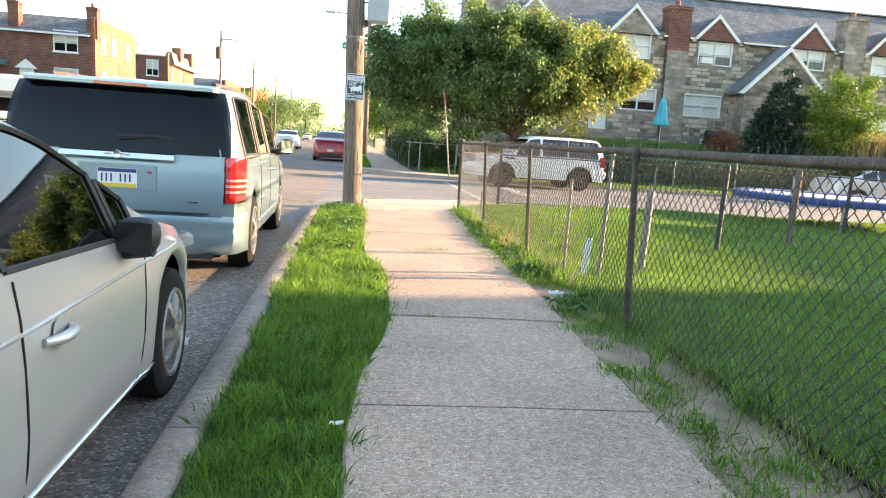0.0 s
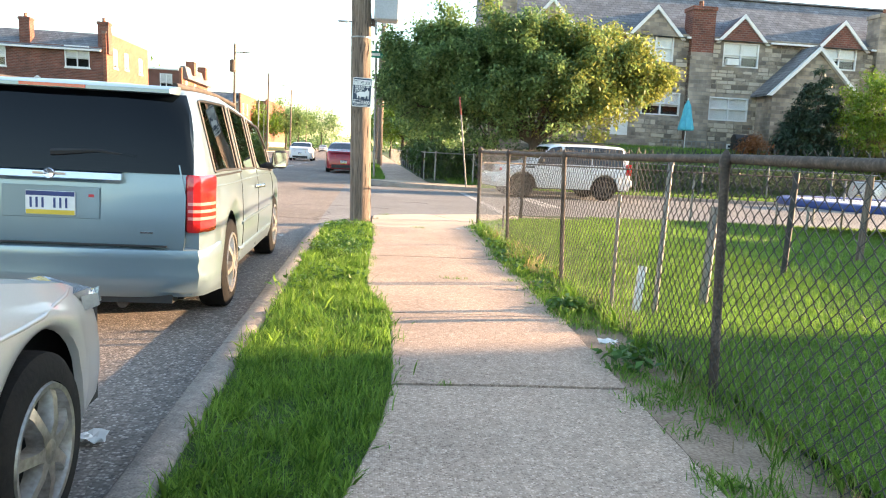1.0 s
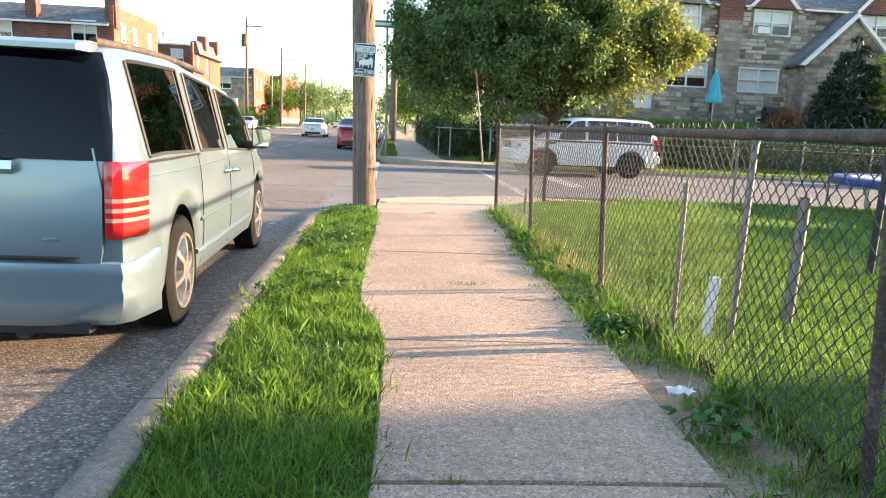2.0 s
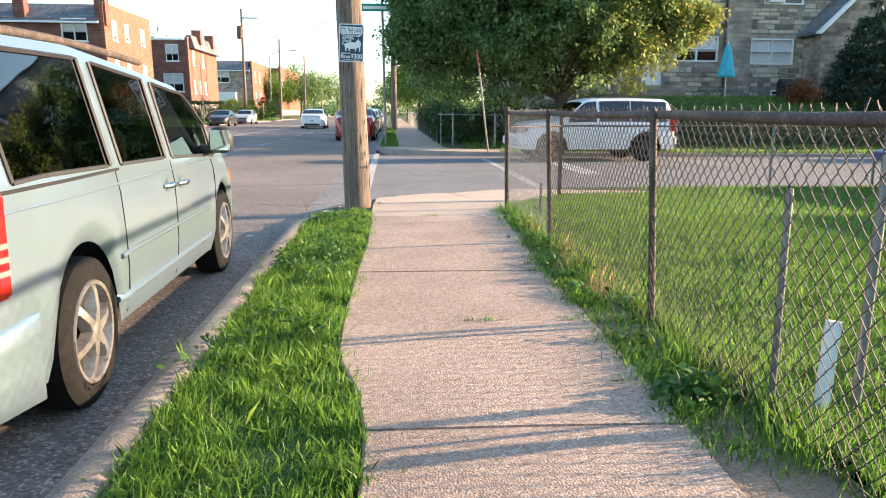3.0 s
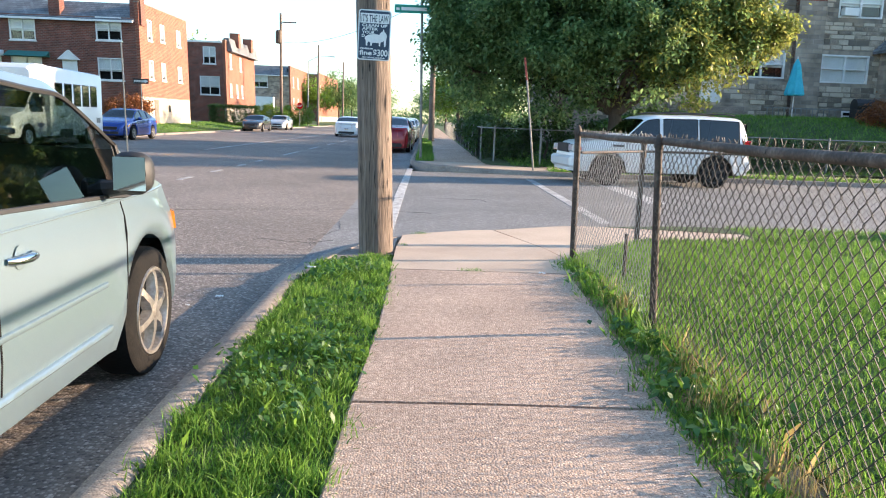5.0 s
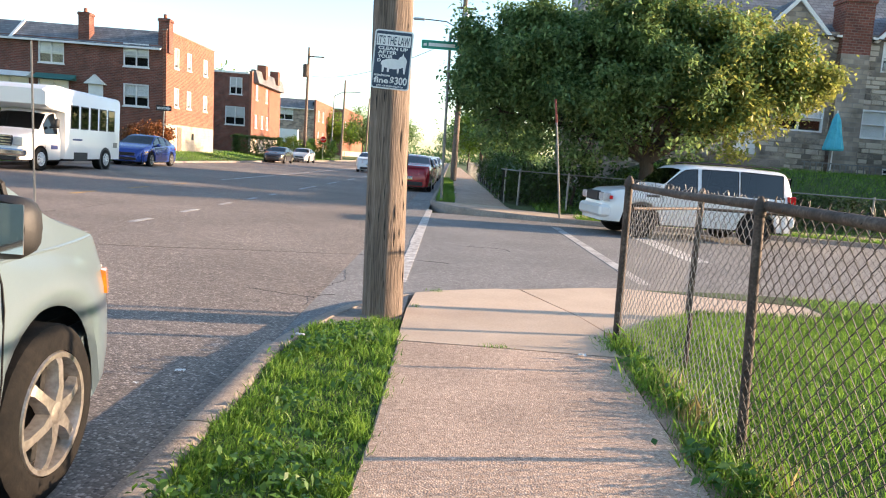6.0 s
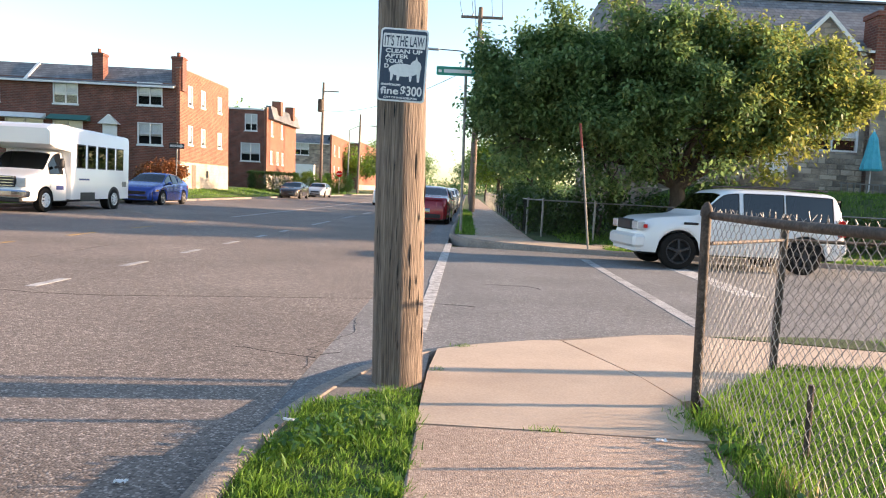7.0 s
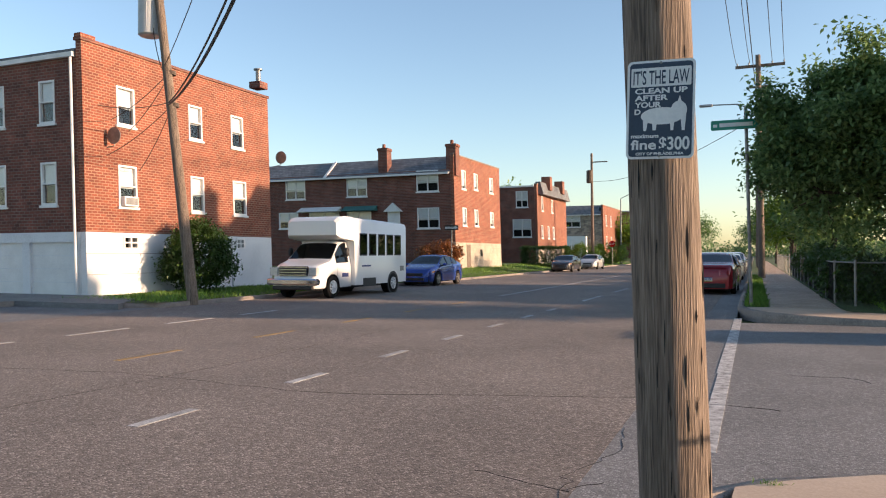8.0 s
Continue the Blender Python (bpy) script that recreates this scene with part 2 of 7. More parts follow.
def leaf_material(name, dark, light, through=0.35, patch=5.0):
    m = bpy.data.materials.new(name)
    m.use_nodes = True
    n, l = m.node_tree.nodes, m.node_tree.links
    b = n["Principled BSDF"]
    b.inputs["Roughness"].default_value = 0.5
    geo, ramp = n.new("ShaderNodeNewGeometry"), n.new("ShaderNodeValToRGB")
    ramp.color_ramp.elements[0].color, ramp.color_ramp.elements[1].color = (*dark, 1), (*light, 1)
    co, nz, mf = n.new("ShaderNodeTexCoord"), n.new("ShaderNodeTexNoise"), n.new("ShaderNodeMix")
    nz.inputs["Scale"].default_value, nz.inputs["Detail"].default_value = patch, 3
    mf.inputs[0].default_value = 0.5
    ramp.color_ramp.elements[0].position, ramp.color_ramp.elements[1].position = 0.2, 0.8
    l.new(co.outputs["Object"], nz.inputs["Vector"])
    l.new(geo.outputs["Random Per Island"], mf.inputs[2])
    l.new(nz.outputs[0], mf.inputs[3])
    l.new(mf.outputs[0], ramp.inputs[0])
    l.new(ramp.outputs[0], b.inputs["Base Color"])
    tl, mx = n.new("ShaderNodeBsdfTranslucent"), n.new("ShaderNodeMixShader")
    l.new(ramp.outputs[0], tl.inputs[0])
    mx.inputs[0].default_value = through
    l.new(b.outputs[0], mx.inputs[1])
    l.new(tl.outputs[0], mx.inputs[2])
    l.new(mx.outputs[0], n["Material Output"].inputs[0])
    return m


ASPHALT = aggregate("asphalt", (0.165, 0.138, 0.118), [(0.06, 0.05, 0.044), (0.20, 0.165, 0.14), (0.28, 0.232, 0.198), (0.58, 0.50, 0.43)], 62, 0.75, 0.35, 0.22, 0.9, 0.7)
ASPHALT_OLD = aggregate("worn_asphalt", (0.15, 0.146, 0.143), [(0.07, 0.07, 0.072), (0.17, 0.166, 0.162), (0.235, 0.23, 0.222), (0.42, 0.41, 0.395)], 66, 0.65, 0.5, 0.25, 0.9, 0.6)
CONCRETE = aggregate("pavement_concrete", (0.40, 0.295, 0.222), [(0.14, 0.092, 0.067), (0.325, 0.23, 0.17), (0.475, 0.352, 0.265), (0.72, 0.575, 0.455)], 105, 0.72, 1.1, 0.24, 0.92, 0.55)
CONCRETE_NEW = material("smooth_concrete", [(0.38, 0.29, 0.215), (0.53, 0.42, 0.32)], 0.9, 1.5, 60, 0.2, rand=0.1, depth=0.003)
KERB = aggregate("kerb_concrete", (0.25, 0.21, 0.178), [(0.11, 0.093, 0.08), (0.22, 0.185, 0.158), (0.38, 0.33, 0.285)], 90, 0.55, 1.6, 0.3, 0.92, 0.5)
SOIL = material("soil", [(0.15, 0.10, 0.067), (0.30, 0.21, 0.145), (0.46, 0.345, 0.25)], 0.95, 3, 60, 0.8, depth=0.02)
TURF = material("turf", [(0.022, 0.038, 0.009), (0.045, 0.08, 0.016), (0.08, 0.115, 0.028)], 0.9, 1.2, 70, 0.8, depth=0.03)
BLADES = leaf_material("grass_blades", (0.045, 0.13, 0.015), (0.255, 0.43, 0.068), 0.5, 4.0)
BLADES_DRY = leaf_material("dry_grass", (0.22, 0.17, 0.07), (0.42, 0.34, 0.16), 0.3)
WEED = leaf_material("weed_leaf", (0.03, 0.09, 0.015), (0.09, 0.20, 0.03), 0.3)
PAINT_WORN = material("worn_road_paint", [(0.14, 0.13, 0.12), (0.40, 0.39, 0.375), (0.62, 0.61, 0.59)], 0.85, 9, 40, 0.2, fine_mix=0.3)
PAINT_WHITE = material("road_paint", [(0.13, 0.125, 0.12), (0.34, 0.33, 0.32), (0.56, 0.55, 0.53)], 0.8, 3, 45, 0.2, fine_mix=0.5)
PAINT_YELLOW = material("yellow_road_paint", [(0.13, 0.10, 0.07), (0.24, 0.16, 0.07), (0.40, 0.25, 0.07)], 0.8, 3, 40, 0.2)
POLE_WOOD = material("pole_wood", [(0.038, 0.028, 0.022), (0.165, 0.125, 0.096), (0.30, 0.235, 0.185)], 0.9, 4, 26, 1.0, stretch=(6, 6, 0.16), depth=0.02, fine_mix=0.6)
STEEL = material("galvanised_steel", [(0.15, 0.15, 0.147), (0.29, 0.29, 0.285)], 0.5, 6, 60, 0.15, metal=0.7)
RUSTY = material("rusty_steel", [(0.032, 0.025, 0.021), (0.075, 0.055, 0.043), (0.17, 0.135, 0.11)], 0.75, 9, 70, 0.5, metal=0.3)
WIRE = material("fence_wire", [(0.012, 0.012, 0.011), (0.042, 0.040, 0.036)], 0.7, 5, 50, 0.0, metal=0.1)
WIRE_PALE = material("galvanised_wire", [(0.10, 0.105, 0.11), (0.22, 0.225, 0.23)], 0.5, 5, 50, 0.0, metal=0.4)
BLACK = material("black_plastic", [(0.012, 0.012, 0.013), (0.025, 0.025, 0.026)], 0.6, 8, 90, 0.1)
RUBBER = material("tyre_rubber", [(0.007, 0.007, 0.007), (0.017, 0.015, 0.013)], 0.9, 6, 60, 0.3, spec=0.2)
CHROME = material("chrome", [(0.6, 0.6, 0.62), (0.75, 0.75, 0.76)], 0.12, 4, 40, 0.0, metal=1.0)
ALLOY = material("wheel_alloy", [(0.22, 0.20, 0.18), (0.50, 0.47, 0.43)], 0.38, 7, 50, 0.05, metal=0.75)
TAIL_RED = material("tail_lamp_red", [(0.45, 0.008, 0.012), (0.60, 0.02, 0.02)], 0.12, 10, 60, 0.05, coat=1.0)
LAMP_CLEAR = material("clear_lamp", [(0.55, 0.54, 0.53), (0.78, 0.77, 0.76)], 0.1, 10, 60, 0.05, coat=1.0, metal=0.3)
AMBER = material("amber_lamp", [(0.75, 0.22, 0.02), (0.85, 0.30, 0.04)], 0.15, 10, 60, 0.0, coat=1.0)
WHITE_TRIM = material("white_paint", [(0.66, 0.65, 0.63), (0.80, 0.79, 0.77)], 0.55, 2, 30, 0.05)
# near-black for gaps, wheel wells and rooms; their shade is in the colour
DARK_HOLE = material("gap_and_shade_black", [(0.010, 0.010, 0.010), (0.02, 0.02, 0.02)], 0.95, 4, 30, 0.0)
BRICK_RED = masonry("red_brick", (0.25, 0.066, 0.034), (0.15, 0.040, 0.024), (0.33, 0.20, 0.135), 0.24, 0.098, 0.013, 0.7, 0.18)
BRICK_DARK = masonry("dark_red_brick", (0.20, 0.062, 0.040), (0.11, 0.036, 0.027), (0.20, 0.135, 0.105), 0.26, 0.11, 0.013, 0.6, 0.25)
STONE = masonry("field_stone", (0.36, 0.295, 0.225), (0.18, 0.15, 0.125), (0.25, 0.215, 0.185), 0.46, 0.2, 0.016, 0.9, 0.45)
BLOCK = masonry("cement_block", (0.42, 0.36, 0.28), (0.36, 0.31, 0.245), (0.30, 0.26, 0.21), 0.4, 0.2, 0.008, 0.3, 0.12)
WHITE_WALL = material("white_washed_wall", [(0.56, 0.57, 0.58), (0.70, 0.71, 0.72), (0.76, 0.76, 0.76)], 0.8, 0.8, 25, 0.15)
SLATE = masonry("slate_shingle", (0.19, 0.195, 0.205), (0.12, 0.125, 0.135), (0.06, 0.06, 0.065), 0.3, 0.16, 0.012, 0.6, 0.25, 0.75)
CURTAIN = material("window_blind", [(0.68, 0.66, 0.63), (0.82, 0.80, 0.77)], 0.9, 3, 30, 0.0)
WINDOW_GLASS = pane_glass("window_glass", (0.90, 0.92, 0.93))
STONE_PIECE = material("split_stone", [(0.16, 0.133, 0.108), (0.33, 0.27, 0.21), (0.52, 0.44, 0.35)], 0.9, 3, 30, 0.6, rand=0.55, depth=0.02)
STONE_REST = material("split_stone_far", [(0.16, 0.133, 0.108), (0.33, 0.27, 0.21), (0.52, 0.44, 0.35)], 0.9, 3, 30, 0.6, island=0.55, depth=0.02)
CAR_GLASS = pane_glass("tinted_car_glass", (0.075, 0.08, 0.085))
CAR_GLASS_LIGHT = pane_glass("car_glass", (0.42, 0.48, 0.46))


def car_paint(name, c, metal=0.35, rough=0.32, dirt=0.12):
    lo = tuple(v * (1 - dirt) for v in c)
    return material(name, [lo, c], rough, 1.5, 220, 0.0, metal=metal, coat=0.6)


# ---- ground, road, kerbs, pavements ----
ROAD_Z = -0.12
FAR_BLOCK_X, NEAR_KERB_X, LEFT_KERB_X = 0.95, 0.33, -14.3


def flat(x0, x1, y0, y1, z, t=0.0):
    return Shape().box(x0, x1, y0, y1, z - (t or 0.05), z)


solid("ground", flat(-700, 700, -200, 900, -0.30, 0.2), TURF, "grassy earth reaching away to the horizon", "ground", "structure")
road = Shape().box(LEFT_KERB_X - 0.02, NEAR_KERB_X - 0.02, -60, 420, -0.29, ROAD_Z)
solid("road", road, ASPHALT, "sunlit worn grey asphalt street", "road", "structure")
solid("road", Shape().box(NEAR_KERB_X - 0.018, 90, 12.5, 27.8, -0.29, ROAD_Z - 0.001).box(NEAR_KERB_X - 0.018, FAR_BLOCK_X + 0.03, 27.8, 420, -0.29, ROAD_Z - 0.001), ASPHALT_OLD, "patched pale asphalt of the cross street", "road", "structure")
solid("road", Shape().box(-90, LEFT_KERB_X - 0.022, 17.5, 27.0, -0.29, ROAD_Z - 0.001), ASPHALT_OLD, "worn asphalt side street on the far side", "road", "structure")
# kerb of the near corner: straight, then curved round into the cross street
def kerb_line():
    pts = [(NEAR_KERB_X, y) for y in (-60, -8, -4, 0, 3, 6, 9, 11.6, 12.6)]
    pts += [(0.39, 13.2), (0.5, 13.8), (0.68, 14.4), (0.95, 14.95), (1.4, 15.45), (2.1, 15.85), (3.2, 16.45), (4.5, 16.75), (8, 16.9), (90, 16.9)]
    return pts


def strip(points, inner, z_out, z_in, base, out=0.0):
    """A run of stone along a line of points, inner metres wide to the right of its way."""
    rings = []
    for i, (x, y) in enumerate(points):
        ax, ay = points[max(i - 1, 0)]
        bx, by = points[min(i + 1, len(points) - 1)]
        d = math.hypot(bx - ax, by - ay)
        nx, ny = (by - ay) / d, -(bx - ax) / d
        o, q = out, 0.022
        rings.append([(x + nx * o, y + ny * o, base), (x + nx * (o + 0.01), y + ny * (o + 0.01), z_out - q), (x + nx * (o + 0.01 + q), y + ny * (o + 0.01 + q), z_out),
                      (x + nx * (inner - q), y + ny * (inner - q), z_in), (x + nx * inner, y + ny * inner, z_in - q), (x + nx * inner, y + ny * inner, base)])
    return Shape().loft(rings, True, True)


near_kerb = thing("kerb", Matrix(), "worn pale concrete kerb beside the grass verge", "kerb", kind="structure")
line = kerb_line()
straight = [p for p in line if p[1] <= 12.6]
ys = [-60, -8.0, -5.2, -2.4, 0.4, 3.2, 6.0, 8.85, 11.2, 12.75]
for a, b in zip(ys[:-1], ys[1:]):
    part("kerb_stone", strip([(NEAR_KERB_X, a + 0.006), (NEAR_KERB_X, b - 0.006)], 0.17, 0.0, 0.004, -0.28), KERB, near_kerb, smooth=50)
part("kerb_stone", strip([(NEAR_KERB_X, 12.76)] + [p for p in line if 12.6 < p[1]], 0.17, -0.035, -0.02, -0.28), KERB, near_kerb, smooth=50)
far_kerb = thing("kerb", Matrix(), "low concrete kerb round the opposite corner", "kerb", kind="structure")
far_line = [(90, 27.5), (12, 27.5), (6, 27.55), (4.6, 27.7), (3.4, 28.05), (2.4, 28.6), (1.6, 29.4), (1.15, 30.4), (FAR_BLOCK_X, 31.6), (FAR_BLOCK_X, 420)]
part("kerb_stone", strip(far_line, 0.16, 0.0, 0.004, -0.28), KERB, far_kerb, smooth=50)
left_kerb = thing("kerb", Matrix(), "broken concrete kerb on the far side of the street", "kerb", kind="structure")
part("kerb_stone", strip([(LEFT_KERB_X, 420), (LEFT_KERB_X, 27.4), (-15.0, 26.6), (-90, 26.6)], 0.16, 0.0, 0.004, -0.28), KERB, left_kerb, smooth=50)
part("kerb_stone", strip([(-90, 17.6), (-15.0, 17.6), (LEFT_KERB_X, 16.8), (LEFT_KERB_X, -60)], 0.16, 0.0, 0.004, -0.28), KERB, left_kerb, smooth=50)

# pavement slabs between wavy verge edge and fence strip
def edge_left(y):
    pts = [(-20, 1.05), (3.2, 1.05), (4.0, 1.12), (4.7, 1.26), (5.3, 1.33), (6.9, 1.36), (7.4, 1.31), (7.9, 1.19), (8.4, 1.18), (9.7, 1.19), (11.3, 1.24), (14.0, 1.23)]
    return float(np.interp(y, [p[0] for p in pts], [p[1] for p in pts]))


def edge_right(y):
    return float(np.interp(y, [-20, 2.7, 5.3, 7.2, 10, 13.2, 14.5], [2.40, 2.46, 2.57, 2.66, 2.69, 2.82, 2.90]))


pavement = thing("pavement", Matrix(), "cracked exposed-aggregate concrete pavement slabs", "pavement", kind="structure")


def slab(y0, y1, mat, lift):
    n = max(2, int((y1 - y0) / 0.2))
    sh, g = Shape(), 0.014
    rings = []
    for i in range(n + 1):
        y = y0 + g + (y1 - y0 - 2 * g) * i / n
        l, r, z = edge_left(y), edge_right(y), lift
        rings.append([(l, y, -0.2), (l, y, z - 0.012), (l + 0.012, y, z), ((l + r) / 2, y, z + 0.004), (r - 0.012, y, z), (r, y, z - 0.012), (r, y, -0.2)])
    return sh.loft(rings, True, True)


joints = [-20, -8.6, -6.9, -5.2, -3.4, -1.65, 0.1, 1.8, 3.52, 5.28, 6.97, 9.92, 13.08]
for a, b in zip(joints[:-1], joints[1:]):
    part("paving_slab", slab(a, b, None, rnd.uniform(-0.004, 0.004)), CONCRETE, pavement, smooth=40)
part("joint_bed", Shape().box(1.45, 2.35, -20, 13.08, -0.2, -0.02), SOIL, pavement)
# smooth corner slabs
def poly_slab(points, z, mat, g=0.0):
    sh = Shape().prism(points, "z", -0.2, z)
    return part("corner_slab", sh, mat, pavement)


poly_slab([(1.23, 13.10), (2.86, 13.10), (2.90, 13.9), (2.78, 14.52), (1.23, 14.3)], -0.004, CONCRETE_NEW)
poly_slab([(1.23, 14.32), (2.78, 14.54), (2.35, 15.75), (2.1, 15.70), (1.6, 15.38), (1.27, 15.1)], -0.01, CONCRETE_NEW)
poly_slab([(2.80, 14.54), (2.93, 13.92), (5.6, 15.2), (5.6, 16.1), (3.6, 16.42), (3.2, 16.28), (2.38, 15.76)], -0.012, CONCRETE_NEW)
poly_slab([(0.55, 13.35), (1.21, 13.9), (1.21, 15.0), (1.0, 14.78), (0.78, 14.3), (0.60, 13.8)], -0.03, KERB)

# verge, soil strip and yard
verge = Shape().prism([(0.49, -60), (1.04, -60)] + [(edge_left(y) - 0.005, y) for y in np.arange(-8, 13.4, 0.3)] + [(1.2, 13.9), (0.56, 13.4), (0.50, 12.7)], "z", -0.25, -0.03)
solid("verge_earth", verge, TURF, "dark earth under the grass verge", "ground", "structure")
strip_earth = Shape().prism([(edge_right(y) + 0.004, y) for y in (-20, 0, 2.7, 5.3, 7.2, 10, 13.2)] + [(3.0, 13.6), (3.05, 13.5), (3.05, -20)], "z", -0.25, -0.015)
solid("soil_strip", strip_earth, SOIL, "bare brown soil along the fence foot", "soil", "structure")


def yard_height(x, y):
    if y > (13.75 + (x - 3.0) * 1.2 if x < 3.95 else 14.9 + (x - 3.95) * 0.17):
        return -0.06
    return 0.03 + 0.05 * min(1.0, max(0.0, (x - 3.0) / 3)) + 0.02 * math.sin(x * 1.3 + y * 0.7)


def sheet(x0, x1, y0, y1, step, fz, mat, name, label, category):
    nx, ny = int((x1 - x0) / step) + 1, int((y1 - y0) / step) + 1
    v = [(x0 + (x1 - x0) * i / nx, y0 + (y1 - y0) * j / ny) for j in range(ny + 1) for i in range(nx + 1)]
    sh = Shape().add([(x, y, fz(x, y)) for x, y in v], [(j * (nx + 1) + i, j * (nx + 1) + i + 1, (j + 1) * (nx + 1) + i + 1, (j + 1) * (nx + 1) + i) for j in range(ny) for i in range(nx)])
    return solid(name, sh, mat, label, category, "structure", smooth=60)


sheet(3.04, 16, 8, 15.25, 0.2, yard_height, TURF, "lawn_ground", "turf of the fenced yard corner", "lawn")
sheet(16, 60, -30, 15.25, 1.0, yard_height, TURF, "lawn_ground", "turf at the far end of the yard", "lawn")
sheet(3.04, 16, -30, 8, 0.6, yard_height, TURF, "lawn_ground", "turf of the fenced yard", "lawn")
solid("verge_earth", Shape().prism([(3.9, 16.42), (5.6, 16.14), (5.6, 15.26), (90, 15.26), (90, 16.75), (5, 16.7)], "z", -0.25, -0.01), TURF, "narrow grass strip beside the cross street", "ground", "structure")

# opposite corner: pavement, bank and terrace
far_pavement = thing("pavement", Matrix(), "long concrete pavement leading away past a fence", "pavement", kind="structure")
yy = 31.2
while yy < 150:
    part("paving_slab", Shape().box(1.75, 3.35, yy + 0.01, yy + 1.68, -0.2, 0.004), CONCRETE, far_pavement)
    yy += 1.7
part("corner_slab", Shape().prism([(1.3, 30.3), (1.75, 29.5), (2.5, 28.8), (3.4, 28.2), (5.0, 27.85), (5.0, 29.4), (3.5, 30.2), (3.35, 31.2), (1.12, 31.2)], "z", -0.2, 0.0), CONCRETE_NEW, far_pavement)
part("corner_slab", Shape().box(5.0, 90, 28.6, 30.0, -0.2, 0.0), CONCRETE, far_pavement)
solid("verge_earth", Shape().box(1.12, 1.74, 31.22, 420, -0.25, -0.01).box(5.0, 90, 27.68, 28.59, -0.25, -0.01), TURF, "grass verge of the far block", "ground", "structure")


def bank(x, y):
    t = min(1.0, max(0.0, (y - 31.0) / 6.0)) * min(1.0, max(0.0, (x - 5.5) / 5.0))
    return 0.02 + 1.9 * t * t * (3 - 2 * t) + 0.06 * math.sin(x * 0.9) * math.sin(y * 1.1)


sheet(3.36, 70, 30.0, 60, 0.8, bank, TURF, "bank_ground", "grassy bank rising to the row houses", "bank")


def left_ground(x, y):
    t = min(1.0, max(0.0, (-x - 15.5) / 4.0)) * min(1.0, max(0.0, (y - 40) / 15.0))
    return 0.0 + 0.5 * t + 0.02 * math.sin(x + y * 0.6)


sheet(-90, -14.47, 26.85, 200, 2.0, left_ground, TURF, "far_lawn", "lawn strips in front of brick houses", "lawn")
solid("driveway", Shape().box(-70, -19.0, 20, 29.1, -0.25, 0.045).prism([(-14.9, 26.0), (-16.5, 28.2), (-19, 29.1), (-19, 26)], "z", -0.25, 0.04), ASPHALT_OLD, "broken grey driveway before the garages", "driveway", "structure")

# road markings
marks = thing("road_marking", Matrix(), "worn white lane dashes on the asphalt", "road marking", kind="structure")
def mark(x0, x1, y0, y1, mat=PAINT_WHITE):
    part("paint_line", Shape().box(x0, x1, y0, y1, ROAD_Z - 0.002, ROAD_Z + 0.004), mat, marks)


for k in range(-6, 22):
    y = 15.33 + 2.4 * k
    if y < 32:
        mark(-3.75, -3.62, y, y + 0.8)
for y in np.arange(34, 130, 6.0):
    mark(-3.75, -3.63, y, y + 3.2)
for y in np.arange(-20, 34, 3.2):
    mark(-7.14, -7.02, y, y + 1.3, PAINT_YELLOW)
mark(-7.16, -7.04, 36, 140, PAINT_WHITE)
for y in np.arange(18, 27.5, 2.6):
    mark(-10.66, -10.54, y, y + 1.5)
mark(-10.62, -10.52, -30, 14)
for a, b in ((16.3, 18.2), (18.22, 20.3), (20.33, 23.0), (23.02, 26.0), (26.03, 28.9)):
    mark(0.93 + rnd.uniform(0, 0.03), 1.11, a, b, PAINT_WORN)
mark(4.10, 4.28, 17.6, 26.2)
mark(5.77, 6.2, 20.8, 25.2, PAINT_WORN)

# ---- houses ----
def window(parent, x, z, w, h, facing, sashes=2, depth=0.09, blind=0.5, sill=True):
    """A sash window set into a wall; the wall's outer face is the plane y = 0 (facing 'y') or x = 0 (facing 'x')."""
    def turn(sh):
        return sh if facing == "y" else sh.moved(Matrix(((0, -1, 0, 0), (1, 0, 0, 0), (0, 0, 1, 0), (0, 0, 0, 1))))
    f, d = 0.07, depth
    cuts, n = [], sashes
    for k in range(n):
        a = x + (f if k == 0 else w * k / n + f * 0.5)
        b = x + (w - f if k == n - 1 else w * (k + 1) / n - f * 0.5)
        cuts += [(a, z + f, b - a, h / 2 - f - 0.025), (a, z + h / 2 + 0.025, b - a, h / 2 - f - 0.025)]
    fr = Shape().grid(x, x + w, z, z + h, cuts, -0.025, d)
    win = part("window", turn(fr), WHITE_TRIM, parent)
    part("pane", turn(Shape().add([(x + f, 0.058, z + f), (x + w - f, 0.058, z + f), (x + w - f, 0.058, z + h - f), (x + f, 0.058, z + h - f)], [(0, 1, 2, 3)])), WINDOW_GLASS, win)
    if blind > 0:
        part("blind", turn(Shape().box(x + f, x + w - f, 0.10, 0.105, z + h * (1 - blind), z + h - f * 0.5)), CURTAIN, win)
    if sill:
        part("sill", turn(Shape().box(x - 0.06, x + w + 0.06, -0.07, 0.02, z - 0.09, z - 0.003)), WHITE_TRIM, win)
    return win


def wall(parent, x0, x1, z0, z1, holes, facing, mat, thick=0.25, name="wall", label=""):
    """A wall with openings that go through; outer face at 0, its body behind."""
    sh = Shape().grid(x0, x1, z0, z1, holes, 0, thick)
    if facing == "x":
        sh.moved(Matrix(((0, -1, 0, 0), (1, 0, 0, 0), (0, 0, 1, 0), (0, 0, 0, 1))))
    return part(name, sh, mat, parent, label)


LEAN[0] = 1.0


